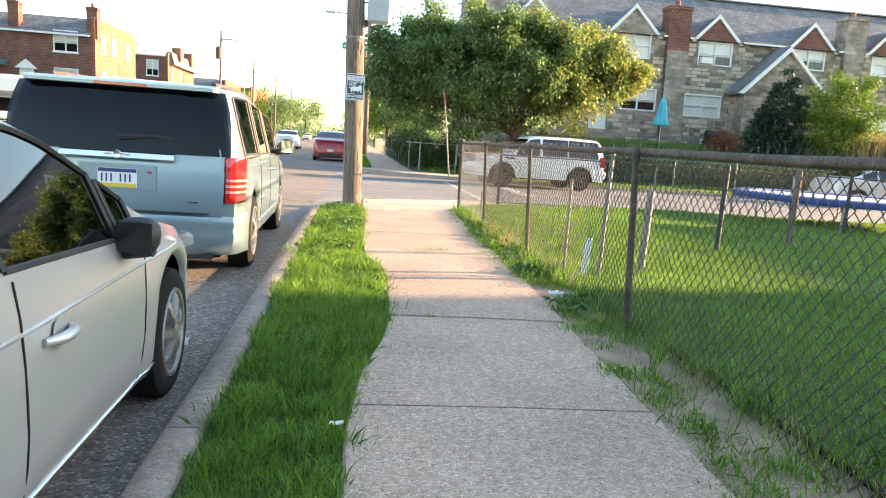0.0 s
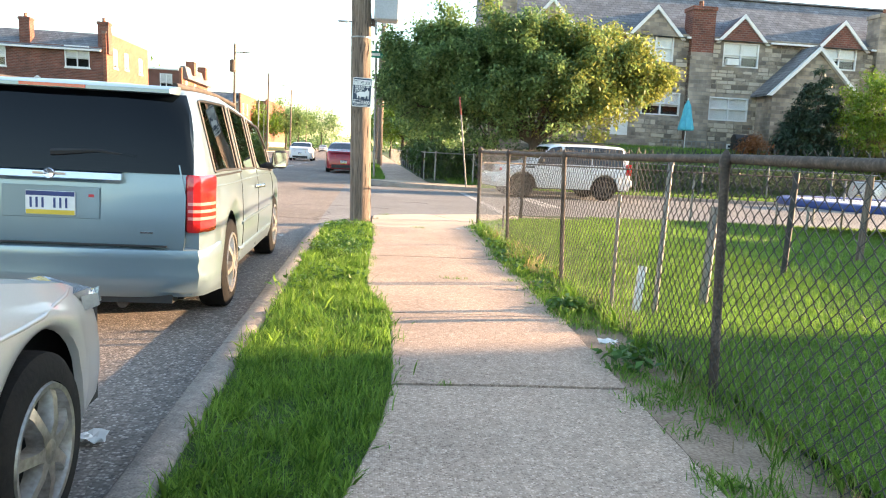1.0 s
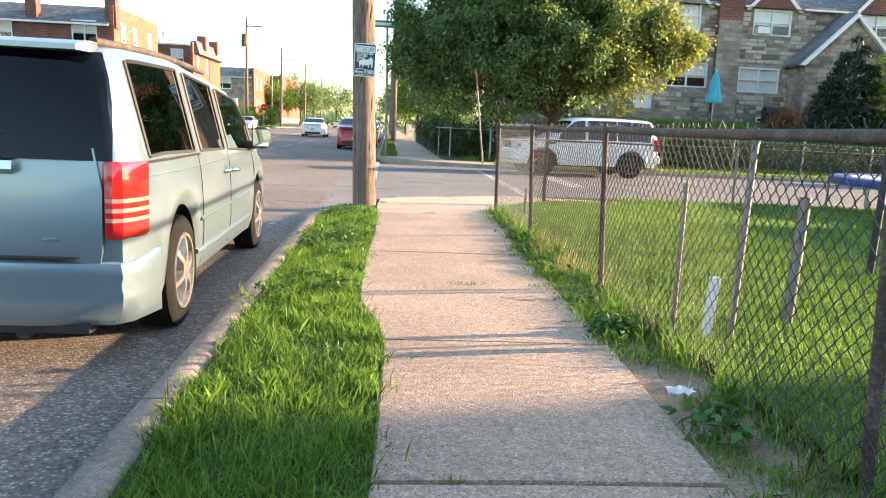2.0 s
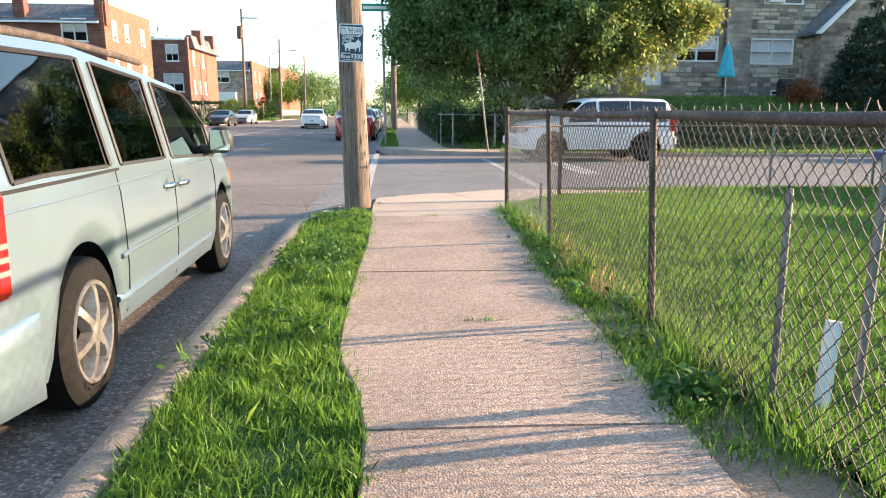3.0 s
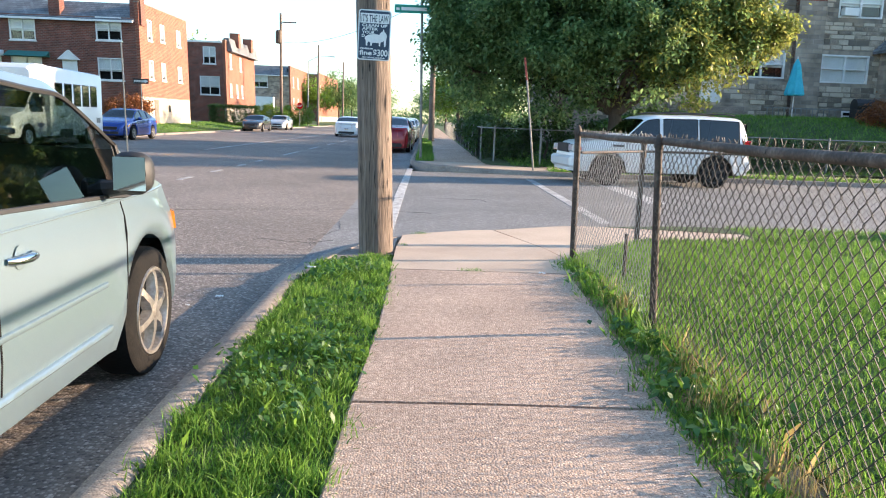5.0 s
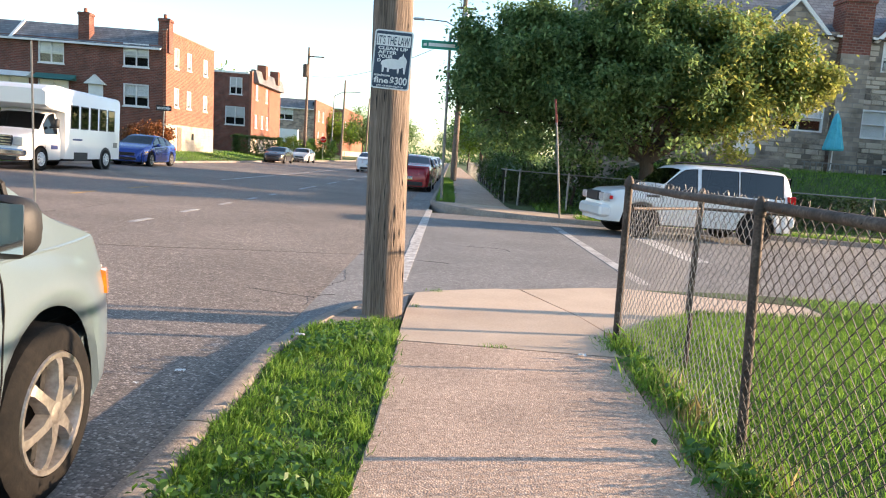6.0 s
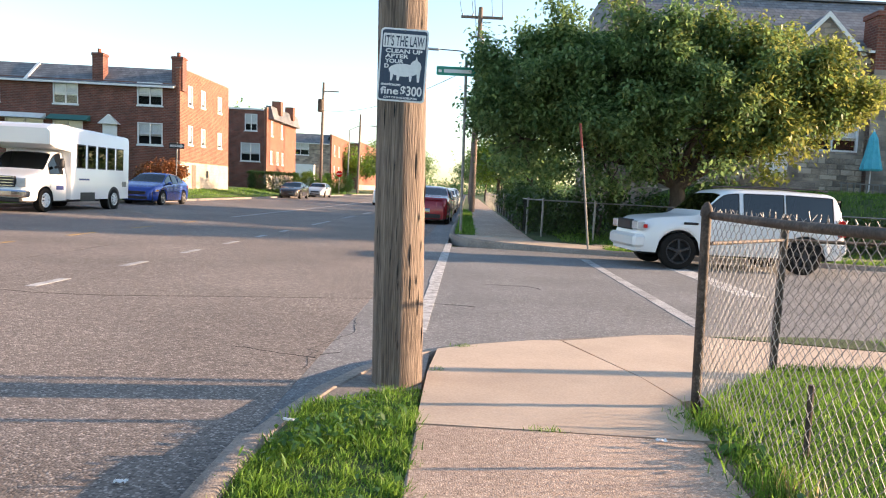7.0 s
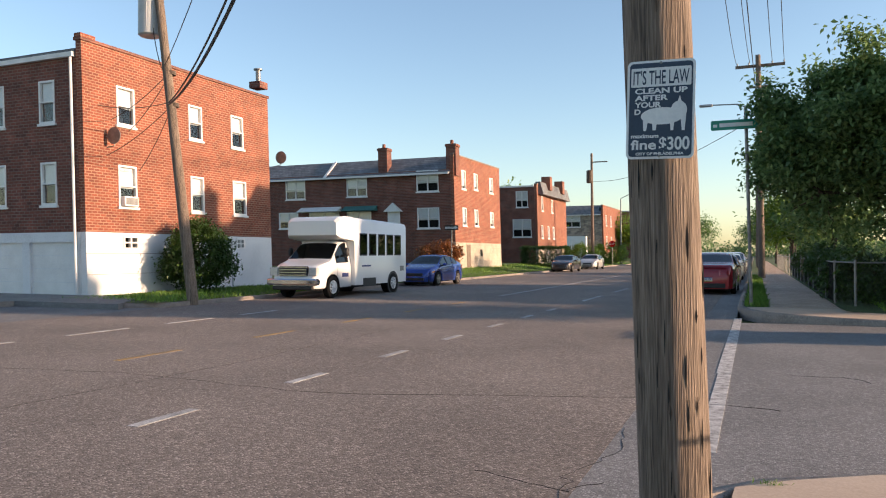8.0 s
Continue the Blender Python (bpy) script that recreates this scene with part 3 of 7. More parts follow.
def corner_house():
    h = thing("apartment_house", pose(-19.6, 29.2, 0), "three-storey red brick house end with white garage level", "house")
    side = [(1.47, 6.1, 0.85, 1.4), (5.18, 6.1, 0.8, 1.4), (7.83, 6.1, 0.85, 1.42), (1.47, 3.15, 0.87, 1.5), (5.2, 3.15, 0.8, 1.45), (7.86, 3.15, 0.92, 1.5)]
    base = [(1.63, 1.6, 0.72, 0.5), (8.0, 1.65, 0.6, 0.48), (6.9, 0.05, 0.85, 2.05)]
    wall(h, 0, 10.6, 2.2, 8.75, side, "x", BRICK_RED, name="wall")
    wall(h, 0, 10.6, -0.2, 2.2, base, "x", WHITE_WALL, 0.27, "base_wall", "white-painted garage level wall")
    for k, (x, z, w, hh) in enumerate(side):
        window(h, x, z, w, hh, "x", 1, blind=0.55)
    for x, z, w, hh in base[:2]:
        window(h, x, z, w, hh, "x", 2, blind=0.0, sill=False)
    part("door", Shape().box(-0.12, -0.06, 6.92, 7.73, 0.05, 2.08), WHITE_TRIM, h)
    for z in (0.72, 1.45):
        part("groove", Shape().box(0.0, 0.006, 0.0, 6.88, z, z + 0.015), KERB, h)
    part("coping", Shape().box(-0.3, 0.05, -0.05, 10.65, 8.75, 8.86), BRICK_DARK, h)
    part("parapet", Shape().box(-0.28, 0.02, -0.03, 0.6, 8.86, 9.0), BRICK_RED, h)
    st = part("chimney", Shape().box(-0.5, 0.1, 9.9, 10.5, 9.15, 9.45), BRICK_DARK, h)
    part("flue", Shape().disc_loft((-0.2, 10.2, 0), "z", [(9.45, 0.11), (10.0, 0.11), (10.02, 0.2), (10.08, 0.2), (10.1, 0.02)], 12), STEEL, st)
    # front, turned to the side street
    front = [(-2.05, 6.0, 0.76, 1.5), (-2.05, 3.15, 0.76, 1.5), (-4.6, 6.0, 0.8, 1.5), (-4.6, 3.15, 0.8, 1.5), (-7.5, 6.0, 0.8, 1.5), (-7.5, 3.15, 0.8, 1.5), (-11, 6.0, 0.8, 1.5), (-11, 3.15, 0.8, 1.5)]
    gar = [(-2.72, 0.0, 2.1, 1.85), (-5.2, 0.0, 2.1, 1.85), (-8.4, 0.0, 2.3, 1.85), (-11.2, 0.0, 2.3, 1.85)]
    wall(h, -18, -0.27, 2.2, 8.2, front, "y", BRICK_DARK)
    wall(h, -18, -0.29, -0.2, 2.2, gar, "y", WHITE_WALL, name="base_wall")
    for x, z, w, hh in front:
        window(h, x, z, w, hh, "y", 1, blind=0.5)
    for x, z, w, hh in gar:
        d = part("garage_door", Shape().box(x, x + w, 0.1, 0.14, z, z + hh), WHITE_TRIM, h, "white sectional garage door")
        for k in range(1, 4):
            part("rail", Shape().box(x, x + w, 0.085, 0.1, z + hh * k / 4 - 0.012, z + hh * k / 4 + 0.012), WHITE_WALL, d)
    part("gutter", Shape().box(-18, -0.3, -0.14, -0.01, 8.2, 8.36), WHITE_TRIM, h)
    part("downpipe", Shape().tube([(-0.42, -0.08, 8.2), (-0.42, -0.08, 2.3), (-0.42, -0.08, 0.1)], 0.05, 8), WHITE_TRIM, h)
    part("roof", Shape().box(-18, -0.31, 0.0, 10.55, 8.2, 8.5), SLATE, h, "flat dark roof")
    # near-black sheets painted in place of the unlit rooms
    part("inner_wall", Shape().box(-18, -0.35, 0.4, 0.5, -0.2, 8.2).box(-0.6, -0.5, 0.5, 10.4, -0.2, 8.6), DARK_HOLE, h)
    ac = part("air_conditioner", Shape().box(-0.1, 0.22, 1.55, 2.2, 3.16, 3.52, 0.02), WHITE_TRIM, h)
    part("grille", Shape().box(0.22, 0.226, 1.6, 2.15, 3.22, 3.47), STEEL, ac)
    for y, z, xo in ((1.0, 5.6, 0.35), (11.0, 6.0, 0.4)):
        dish = part("satellite_dish", Shape().disc_loft((xo, y, z), "y", [(-0.02, 0.30), (0.03, 0.28), (0.07, 0.18), (0.085, 0.02)], 18), STEEL, h, smooth=40)
        part("arm", Shape().tube([(0.0, y, z - 0.4), (xo * 0.8, y + 0.06, z - 0.35), (xo, y + 0.06, z)], 0.022, 6), STEEL, dish)


corner_house()


SIGN_TEAL = material("teal_awning_cloth", [(0.03, 0.12, 0.11), (0.05, 0.18, 0.16)], 0.8)


def brick_row(name, m, width, depth, height, base_h, label, side_wins, fronts, roof_h=0.9, left=True, brick=BRICK_RED, brick_front=BRICK_DARK, door_x=None, mansard=False):
    """Two-storey row house end: front along -y, side along +x."""
    h = thing(name, m, label, "house")
    wall(h, 0, depth, base_h, height, side_wins, "x", brick)
    wall(h, 0, depth, -0.6, base_h, [(0.8, base_h - 0.95, 0.55, 0.5), (5.2, base_h - 1.0, 0.5, 0.5)], "x", BLOCK, 0.27, "base_wall", "tan cement block base")
    for x, z, w, hh in side_wins:
        window(h, x, z, w, hh, "x", 1, blind=0.8)
    part("side_door", Shape().box(-0.05, 0.03, 2.2, 3.0, -0.3, base_h - 0.15), POLE_WOOD, h)
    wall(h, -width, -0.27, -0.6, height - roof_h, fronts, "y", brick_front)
    for x, z, w, hh in fronts:
        window(h, x, z, w, hh, "y", 2, blind=0.6)
    if roof_h > 0.3:
        part("roof", Shape().prism([(-0.25, height - roof_h), (1.6, height + 0.1), (depth, height - 0.1), (depth, height - roof_h)], "x", -width, -0.3), SLATE, h, "slate shingle mansard roof")
        part("gutter", Shape().box(-width, -0.3, -0.36, -0.26, height - roof_h - 0.1, height - roof_h + 0.03), WHITE_TRIM, h)
    else:
        part("roof", Shape().box(-width, -0.3, 0.02, depth, height - roof_h, height - roof_h + 0.12), SLATE, h, "flat dark roof")
        part("gutter", Shape().box(-width, -0.3, -0.12, 0.0, height - roof_h - 0.02, height - roof_h + 0.14), WHITE_TRIM, h)
    part("coping", Shape().box(-0.3, 0.04, 0.0, depth, height, height + 0.08), KERB, h)
    # the darkness of the rooms is a near-black sheet behind the windows
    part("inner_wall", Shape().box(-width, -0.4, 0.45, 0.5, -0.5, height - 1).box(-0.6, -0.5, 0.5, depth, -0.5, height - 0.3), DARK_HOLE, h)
    if door_x is not None:
        d = part("porch_door", Shape().box(door_x, door_x + 1.0, -0.06, -0.01, 2.0, 4.1), WHITE_TRIM, h)
        part("pediment", Shape().prism([(door_x - 0.25, 4.1), (door_x + 1.25, 4.1), (door_x + 0.5, 4.75)], "y", -0.3, -0.01), WHITE_TRIM, d)
    return h


b1 = brick_row("row_house", pose(-18.35, 60.2, 0.45), 26, 10.4, 8.1, 1.8, "two-storey red brick row houses with slate mansard roof",
               [(1.5, 5.75, 0.85, 1.4), (4.1, 5.9, 0.85, 1.25), (7.75, 5.9, 0.9, 1.25), (1.5, 3.05, 0.85, 1.33), (4.05, 3.1, 0.85, 1.27), (7.75, 3.15, 0.9, 1.2)],
               [(-2.95, 5.5, 1.75, 1.55), (-8.8, 5.32, 1.75, 1.52), (-14.3, 5.27, 1.8, 1.55), (-20.2, 5.3, 1.8, 1.5), (-2.95, 2.83, 1.75, 1.5), (-8.85, 2.55, 2.1, 1.7), (-12.2, 2.55, 2.7, 1.7), (-15.0, 3.0, 1.8, 1.25), (-20.2, 2.7, 2.2, 1.5)], 1.3, door_x=-5.35)
part("party_coping", Shape().prism([(-0.3, 6.85), (1.55, 8.28), (1.55, 8.18), (-0.25, 6.75)], "x", -10.7, -10.5), WHITE_TRIM, b1, "white party wall coping")
for x in (-10.9, -6.9):
    part("awning", Shape().prism([(-0.75, 4.22), (-0.02, 4.6), (-0.02, 4.2)], "x", x - 2.0 if x < -10 else x - 2.1, x + 1.6 if x < -10 else x + 0.7), SIGN_TEAL if x > -10 else WHITE_TRIM, b1, "small window awning")
for x in (-0.05, -5.55):
    c = part("chimney", Shape().box(x - 0.55, x + 0.2, 0.1, 0.85, 6.6, 8.9).box(x - 0.6, x + 0.25, 0.05, 0.9, 8.7, 8.86), BRICK_DARK, b1)
    part("flue", Shape().disc_loft((x - 0.2, 0.45, 0), "z", [(8.9, 0.13), (9.2, 0.12)], 10), BRICK_RED, c)
b2 = brick_row("row_house", pose(-18.6, 83.3, 0.4), 9, 12.5, 8.0, 1.6, "narrow brick row house with flat roof", [(1.6, 5.4, 0.7, 1.5), (5.6, 5.4, 0.7, 1.4), (1.4, 2.6, 0.7, 1.3), (3.9, 2.6, 0.7, 1.3), (6.0, 2.6, 0.7, 1.3)],
               [(-2.2, 5.7, 1.25, 1.65), (-2.6, 2.7, 1.95, 1.8), (-6.2, 5.7, 1.25, 1.65), (-6.6, 2.7, 1.95, 1.8)], 0.25)
part("mansard", Shape().prism([(0.0, 7.0), (0.55, 7.0), (0.2, 8.3), (-0.3, 8.3)], "y", 0.6, 12.4), SLATE, b2, "tan shingled mansard strip")
for y in (3.0, 8.5):
    part("dormer", Shape().box(-0.3, 0.62, y, y + 0.9, 7.6, 9.0), BRICK_RED, b2)
b3 = brick_row("row_house", pose(-19.2, 122, 0.4), 16, 16, 8.2, 1.0, "grey stone row house with brick side", [(2, 5.2, 0.9, 1.6), (6, 5.2, 0.9, 1.6), (2, 2, 0.9, 1.6), (6, 2, 0.9, 1.6)],
               [(-6.0, 5.0, 2.6, 1.9), (-12.5, 5.0, 2.6, 1.9), (-6.0, 1.4, 3.0, 2.2)], 1.4, brick_front=STONE)
part("bay", Shape().box(-7.2, -2.4, -1.2, 0, 0, 3.6), WHITE_TRIM, b3)
b4 = brick_row("row_house", pose(-19.0, 150, 0.4), 12, 30, 9.0, 1.0, "red brick row house far along the street", [(2, 5.2, 0.9, 1.6), (9, 5.2, 0.9, 1.6), (16, 5.2, 0.9, 1.6)], [(-6, 5.0, 2.6, 1.9), (-6, 1.8, 2.6, 1.9)], 0.3)


stones = []


def stone_row():
    """The stone row houses above the bank; local x runs along the front, z = 0 at the terrace."""
    g = 1.6
    h = thing("stone_row_house", pose(0, 40.4, g), "brown stone row houses with white gables and slate roof", "house")
    e = 6.1  # eave
    ups = [(14.75, 4.85, 1.95, 1.35), (19.4, 4.8, 1.95, 1.25), (24.85, 5.0, 1.95, 1.2), (9.2, 4.8, 1.95, 1.3), (29.6, 5.0, 1.95, 1.3), (34.5, 5.0, 1.95, 1.3), (39.5, 5.0, 1.95, 1.3)]
    lows = [(15.15, 2.1, 2.1, 1.2), (18.85, 2.0, 2.15, 1.22), (29.9, 2.0, 2.1, 1.2), (34.5, 2.0, 2.1, 1.2), (39.5, 2.0, 2.1, 1.2), (9.0, 2.0, 2.0, 1.2)]
    cell = [(20.0, 0.35, 0.95, 0.45)]
    door = (13.55, 0.95, 0.98, 2.1)
    front = wall(h, 7.4, 46, -1.8, e, ups + lows + cell + [door], "y", STONE, 0.3)
    stones.append((front, ups + lows + cell + [door]))
    for x, z, w, hh in ups + lows:
        window(h, x, z, w, hh, "y", 2, blind=rnd.choice((0.95, 0.95, 0.6)), sill=False)
    window(h, *cell[0], "y", 2, blind=0.0, sill=False)
    d = part("door", Shape().box(13.55, 14.53, 0.06, 0.12, 0.95, 3.05), WHITE_TRIM, h, "white panelled front door")
    part("door_pane", Shape().box(13.75, 14.33, 0.045, 0.06, 1.9, 2.8), WINDOW_GLASS, d)
    # black sheet behind the openings imitates shaded rooms
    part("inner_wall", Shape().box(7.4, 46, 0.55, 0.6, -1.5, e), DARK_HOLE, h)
    part("roof", Shape().prism([(-0.3, e), (0.0, e + 0.02), (3.6, e + 2.9), (8.5, e + 2.9), (8.5, e)], "x", 7.4, 46), SLATE, h, "grey slate shingle roof")
    part("roof_ridge", Shape().box(7.4, 46, 3.4, 3.7, e + 2.86, e + 2.96), SLATE, h)
    for a, b in ((7.4, 8.7), (11.7, 14.15), (17.25, 17.45), (18.75, 18.95), (21.8, 24.5), (27.4, 27.65), (28.95, 29.1), (32.1, 34.0), (37.0, 37.4), (38.8, 39.0), (42.0, 46.0)):
        part("gutter", Shape().box(a, b, -0.4, -0.3, e - 0.06, e + 0.03), WHITE_TRIM, h)
    part("end_wall", Shape().box(7.1, 7.4, 0, 8.5, -1.8, e + 1.0), STONE, h)
    for c, w, hh in ((15.7, 2.9, 1.5), (20.4, 2.7, 1.35), (25.95, 2.75, 1.4), (10.2, 2.8, 1.5), (30.6, 2.8, 1.4), (35.5, 2.8, 1.4), (40.5, 2.8, 1.4)):
        gb = part("gable", Shape().prism([(c - w / 2, e), (c + w / 2, e), (c, e + hh)], "y", -0.05, 0.3), BRICK_DARK if c > 17 else STONE, h, "brick dormer gable")
        part("gable_roof", Shape().prism([(c - w / 2, e), (c, e + hh), (c + w / 2, e), (c + w / 2 - 0.2, e - 0.02), (c, e + hh - 0.28), (c - w / 2 + 0.2, e - 0.02)][::-1], "y", 0.3, 2.2), SLATE, gb)
        for s in (-1, 1):
            x1 = c + s * (w / 2 + 0.15)
            part("bargeboard", Shape().prism([(x1, e - 0.12), (c, e + hh + 0.06), (c, e + hh - 0.16), (x1 - s * 0.2, e - 0.14)], "y", -0.14, -0.05), WHITE_TRIM, gb)
    for x, top, wide in ((7.55, 8.5, 0.75), (17.5, 7.7, 1.2), (27.7, 8.0, 1.2), (37.5, 7.9, 1.2)):
        brick = 17 < x < 20
        c = part("chimney", Shape().box(x, x + wide, -0.35, 0.7, -1.6, top).box(x - 0.06, x + wide + 0.06, -0.4, 0.75, top - 0.2, top), BRICK_DARK if brick else STONE, h)
        part("stonework", Shape().box(x, x + wide, -0.352, 0.0, -1.6, 5.4), STONE, c)
        part("chimney_pot", Shape().disc_loft((x + wide / 2, 0.2, 0), "z", [(top, 0.14), (top + 0.35, 0.12), (top + 0.36, 0.05)], 10), BRICK_RED, c)
    # gabled porch projection
    px, pw = 23.7, 5.0
    wall_sh = Shape().prism([(px - pw / 2 + 0.25, -1.8), (px + pw / 2 - 0.25, -1.8), (px + pw / 2 - 0.25, 3.5), (px, 5.6), (px - pw / 2 + 0.25, 3.5)], "y", -1.6, -0.01)
    p = part("porch", wall_sh, STONE, h, "stone porch with steep gable")
    for s in (-1, 1):
        x1 = px + s * (pw / 2 + 0.1)
        part("bargeboard", Shape().prism([(x1, 3.3), (px, 5.85), (px, 5.64), (x1 - s * 0.2, 3.28)], "y", -1.85, -1.62), WHITE_TRIM, p)
        part("porch_roof", Shape().prism([(x1, 3.42), (px, 5.95), (px, 5.8), (x1, 3.28)], "y", -1.62, -0.012), SLATE, p)
    # stoop and terrace wall
    st = part("stoop", Shape().box(12.6, 15.2, -1.4, -0.02, -1.6, 0.92), STONE, h)
    for k in range(5):
        part("step", Shape().box(12.9, 14.9, -1.4 - 0.3 * (k + 1), -1.4 - 0.3 * k, -1.8, 0.92 - 0.18 * (k + 1)), KERB, st)
    part("terrace_wall", Shape().box(15.6, 22.5, -2.2, -1.9, -1.8, 0.25).box(15.6, 22.5, -1.9, -0.4, -1.8, 0.0), STONE, h)
    rail = part("railing", Shape().box(15.6, 19.0, -2.1, -2.06, 0.75, 0.79), STEEL, h)
    for k in range(14):
        part("baluster", Shape().box(15.7 + k * 0.24, 15.73 + k * 0.24, -2.1, -2.07, 0.25, 0.75), STEEL, rail)
    box_ac = part("air_conditioner", Shape().box(19.55, 20.2, -0.25, 0.1, 4.86, 5.2, 0.02), WHITE_TRIM, h)
    return h


stone_row()
LEAN[0] = 0.0
# unseen house added beyond the yard; its bulk keeps the near lawn in shade
nb = thing("neighbour_house", pose(27, -12, 0), "unseen plain brick block added to shade the yard", "house")
part("wall", Shape().box(0, 9, -20, 22.6, -0.2, 7.2), BRICK_DARK, nb)
part("roof", Shape().prism([(-0.4, 7.2), (9.4, 7.2), (4.5, 9.0)], "y", -20.3, 22.8), SLATE, nb)
# lower wing added out of view to carry the shade further over the lawn
part("rear_wing", Shape().box(0.6, 8, 22.6, 28.2, -0.2, 4.9), BRICK_DARK, nb)
part("wing_roof", Shape().box(0.4, 8.2, 22.62, 28.4, 4.9, 5.02), SLATE, nb)


def lay_stones(parent, holes, x0, x1, z0, z1):
    """Split stones in uneven courses, proud of the wall face; the middle stretch as single pieces."""
    rest, z, made = Shape(), z0, 0
    while z < z1 - 0.1:
        hgt = rnd.uniform(0.16, 0.27)
        x = x0 + rnd.uniform(0, 0.2)
        while x < x1 - 0.2:
            ln = rnd.uniform(0.24, 0.72)
            a, b, c, d = x + 0.012, x + ln - 0.012, z + 0.011, min(z + hgt, z1) - 0.011
            if not any(a < hx + hw + 0.02 and b > hx - 0.02 and c < hz + hh + 0.02 and d > hz - 0.02 for hx, hz, hw, hh in holes):
                p = rnd.uniform(0.012, 0.04)
                sh = Shape() if 16.8 < a < 22.8 and made < 300 else rest
                i = 0.018
                sh.loft([[(a, 0.01, c), (b, 0.01, c), (b, 0.01, d), (a, 0.01, d)], [(a + i, -p, c + i), (b - i, -p, c + i), (b - i, -p, d - i), (a + i, -p, d - i)]], True, True)
                if sh is not rest:
                    part("stone", sh, STONE_PIECE, parent)
                    made += 1
            x += ln
        z += hgt
    part("stonework", rest, STONE_REST, parent, kind="stuff")


LEAN[0] = 1.0
for front, holes in stones:
    lay_stones(front, holes, 7.45, 31.0, -0.6, 6.05)
LEAN[0] = 0.0
# cracks in road and corner slab
cracks = thing("crack", Matrix(), "dark cracks wandering over road and pavement", "crack", kind="structure")
for pts, z in (([(0.3, 14.6), (0.2, 15.4), (0.45, 16.1), (0.3, 17.0)], ROAD_Z), ([(-0.4, 15.2), (0.25, 15.0), (0.5, 15.3)], ROAD_Z), ([(1.3, 15.35), (1.7, 15.75), (2.3, 16.1), (2.9, 16.6), (3.8, 16.9)], ROAD_Z), ([(-6.5, 12.2), (-4.2, 12.6), (-2.5, 12.3), (-1.2, 12.55)], ROAD_Z), ([(-9.5, 17.0), (-6.2, 17.6), (-3.0, 17.3), (0.5, 18.4), (1.8, 18.1)], ROAD_Z), ([(-5.4, 10), (-5.55, 14), (-5.3, 19), (-5.5, 26)], ROAD_Z),
               ([(1.8, 20.4), (2.4, 20.5), (2.7, 20.1)], ROAD_Z)):
    fine = []
    for (ax, ay), (bx, by) in zip(pts[:-1], pts[1:]):
        for k in range(8):
            t = k / 8
            fine.append((ax + (bx - ax) * t + rnd.gauss(0, 0.02), ay + (by - ay) * t + rnd.gauss(0, 0.02), z + 0.0005))
    part("crack_line", Shape().tube(fine, [0.001 + 0.002 * rnd.random() for _ in fine], 4), DARK_HOLE, cracks)

# ---- vehicles ----
def smooth_profile(points, ys, rounds=2):
    z = np.interp(ys, [p[0] for p in points], [p[1] for p in points])
    for _ in range(rounds):
        z[1:-1] = z[:-2] * 0.25 + z[1:-1] * 0.5 + z[2:] * 0.25
    return z


def wheel(parent, x, y, r, width, side, spokes, rim_mat, rim_share=0.66):
    s = side
    ty = Shape().disc_loft((x, y, r), "x", [(s * 0.0, r * 0.70), (s * 0.0, r * 0.9), (-s * 0.02, r * 0.985), (-s * 0.05, r), (-s * (width - 0.05), r), (-s * (width - 0.02), r * 0.97), (-s * width, r * 0.7)], 36, False)
    tyre = part("tyre", ty, RUBBER, parent, smooth=40)
    R = r * rim_share
    rim = part("rim", Shape().disc_loft((x, y, r), "x", [(-s * 0.01, R * 1.06), (s * 0.006, R * 1.03), (s * 0.004, R * 0.95), (-s * 0.03, R * 0.90), (-s * 0.07, R * 0.86)], 36, False), rim_mat, tyre, smooth=40)
    part("brake_disc", Shape().disc_loft((x, y, r), "x", [(-s * 0.075, R * 0.98), (-s * 0.078, R * 0.02)], 24, False), DARK_HOLE, tyre)
    for k in range(spokes):
        a = math.tau * k / spokes + 0.3
        u, w = Vector((0, math.cos(a), math.sin(a))), Vector((0, -math.sin(a), math.cos(a)))
        c = Vector((x, y, r))
        rings = []
        for t, wd, d in ((0.12, 0.19, 0.012), (0.45, 0.115, 0.016), (0.8, 0.115, 0.004), (0.97, 0.17, -0.012)):
            p = c + u * (R * t)
            h = w * (R * wd)
            o = Vector((s * d, 0, 0))
            b = Vector((-s * 0.035, 0, 0))
            rings.append([tuple(p - h + b), tuple(p - h * 0.7 + o), tuple(p + h * 0.7 + o), tuple(p + h + b)])
        part("spoke", Shape().loft(rings, True, True), rim_mat, rim, smooth=50)
    part("hub", Shape().disc_loft((x, y, r), "x", [(-s * 0.03, R * 0.22), (s * 0.012, R * 0.2), (s * 0.018, R * 0.12), (s * 0.018, 0.002)], 16, False), rim_mat, rim, smooth=40)
    return tyre


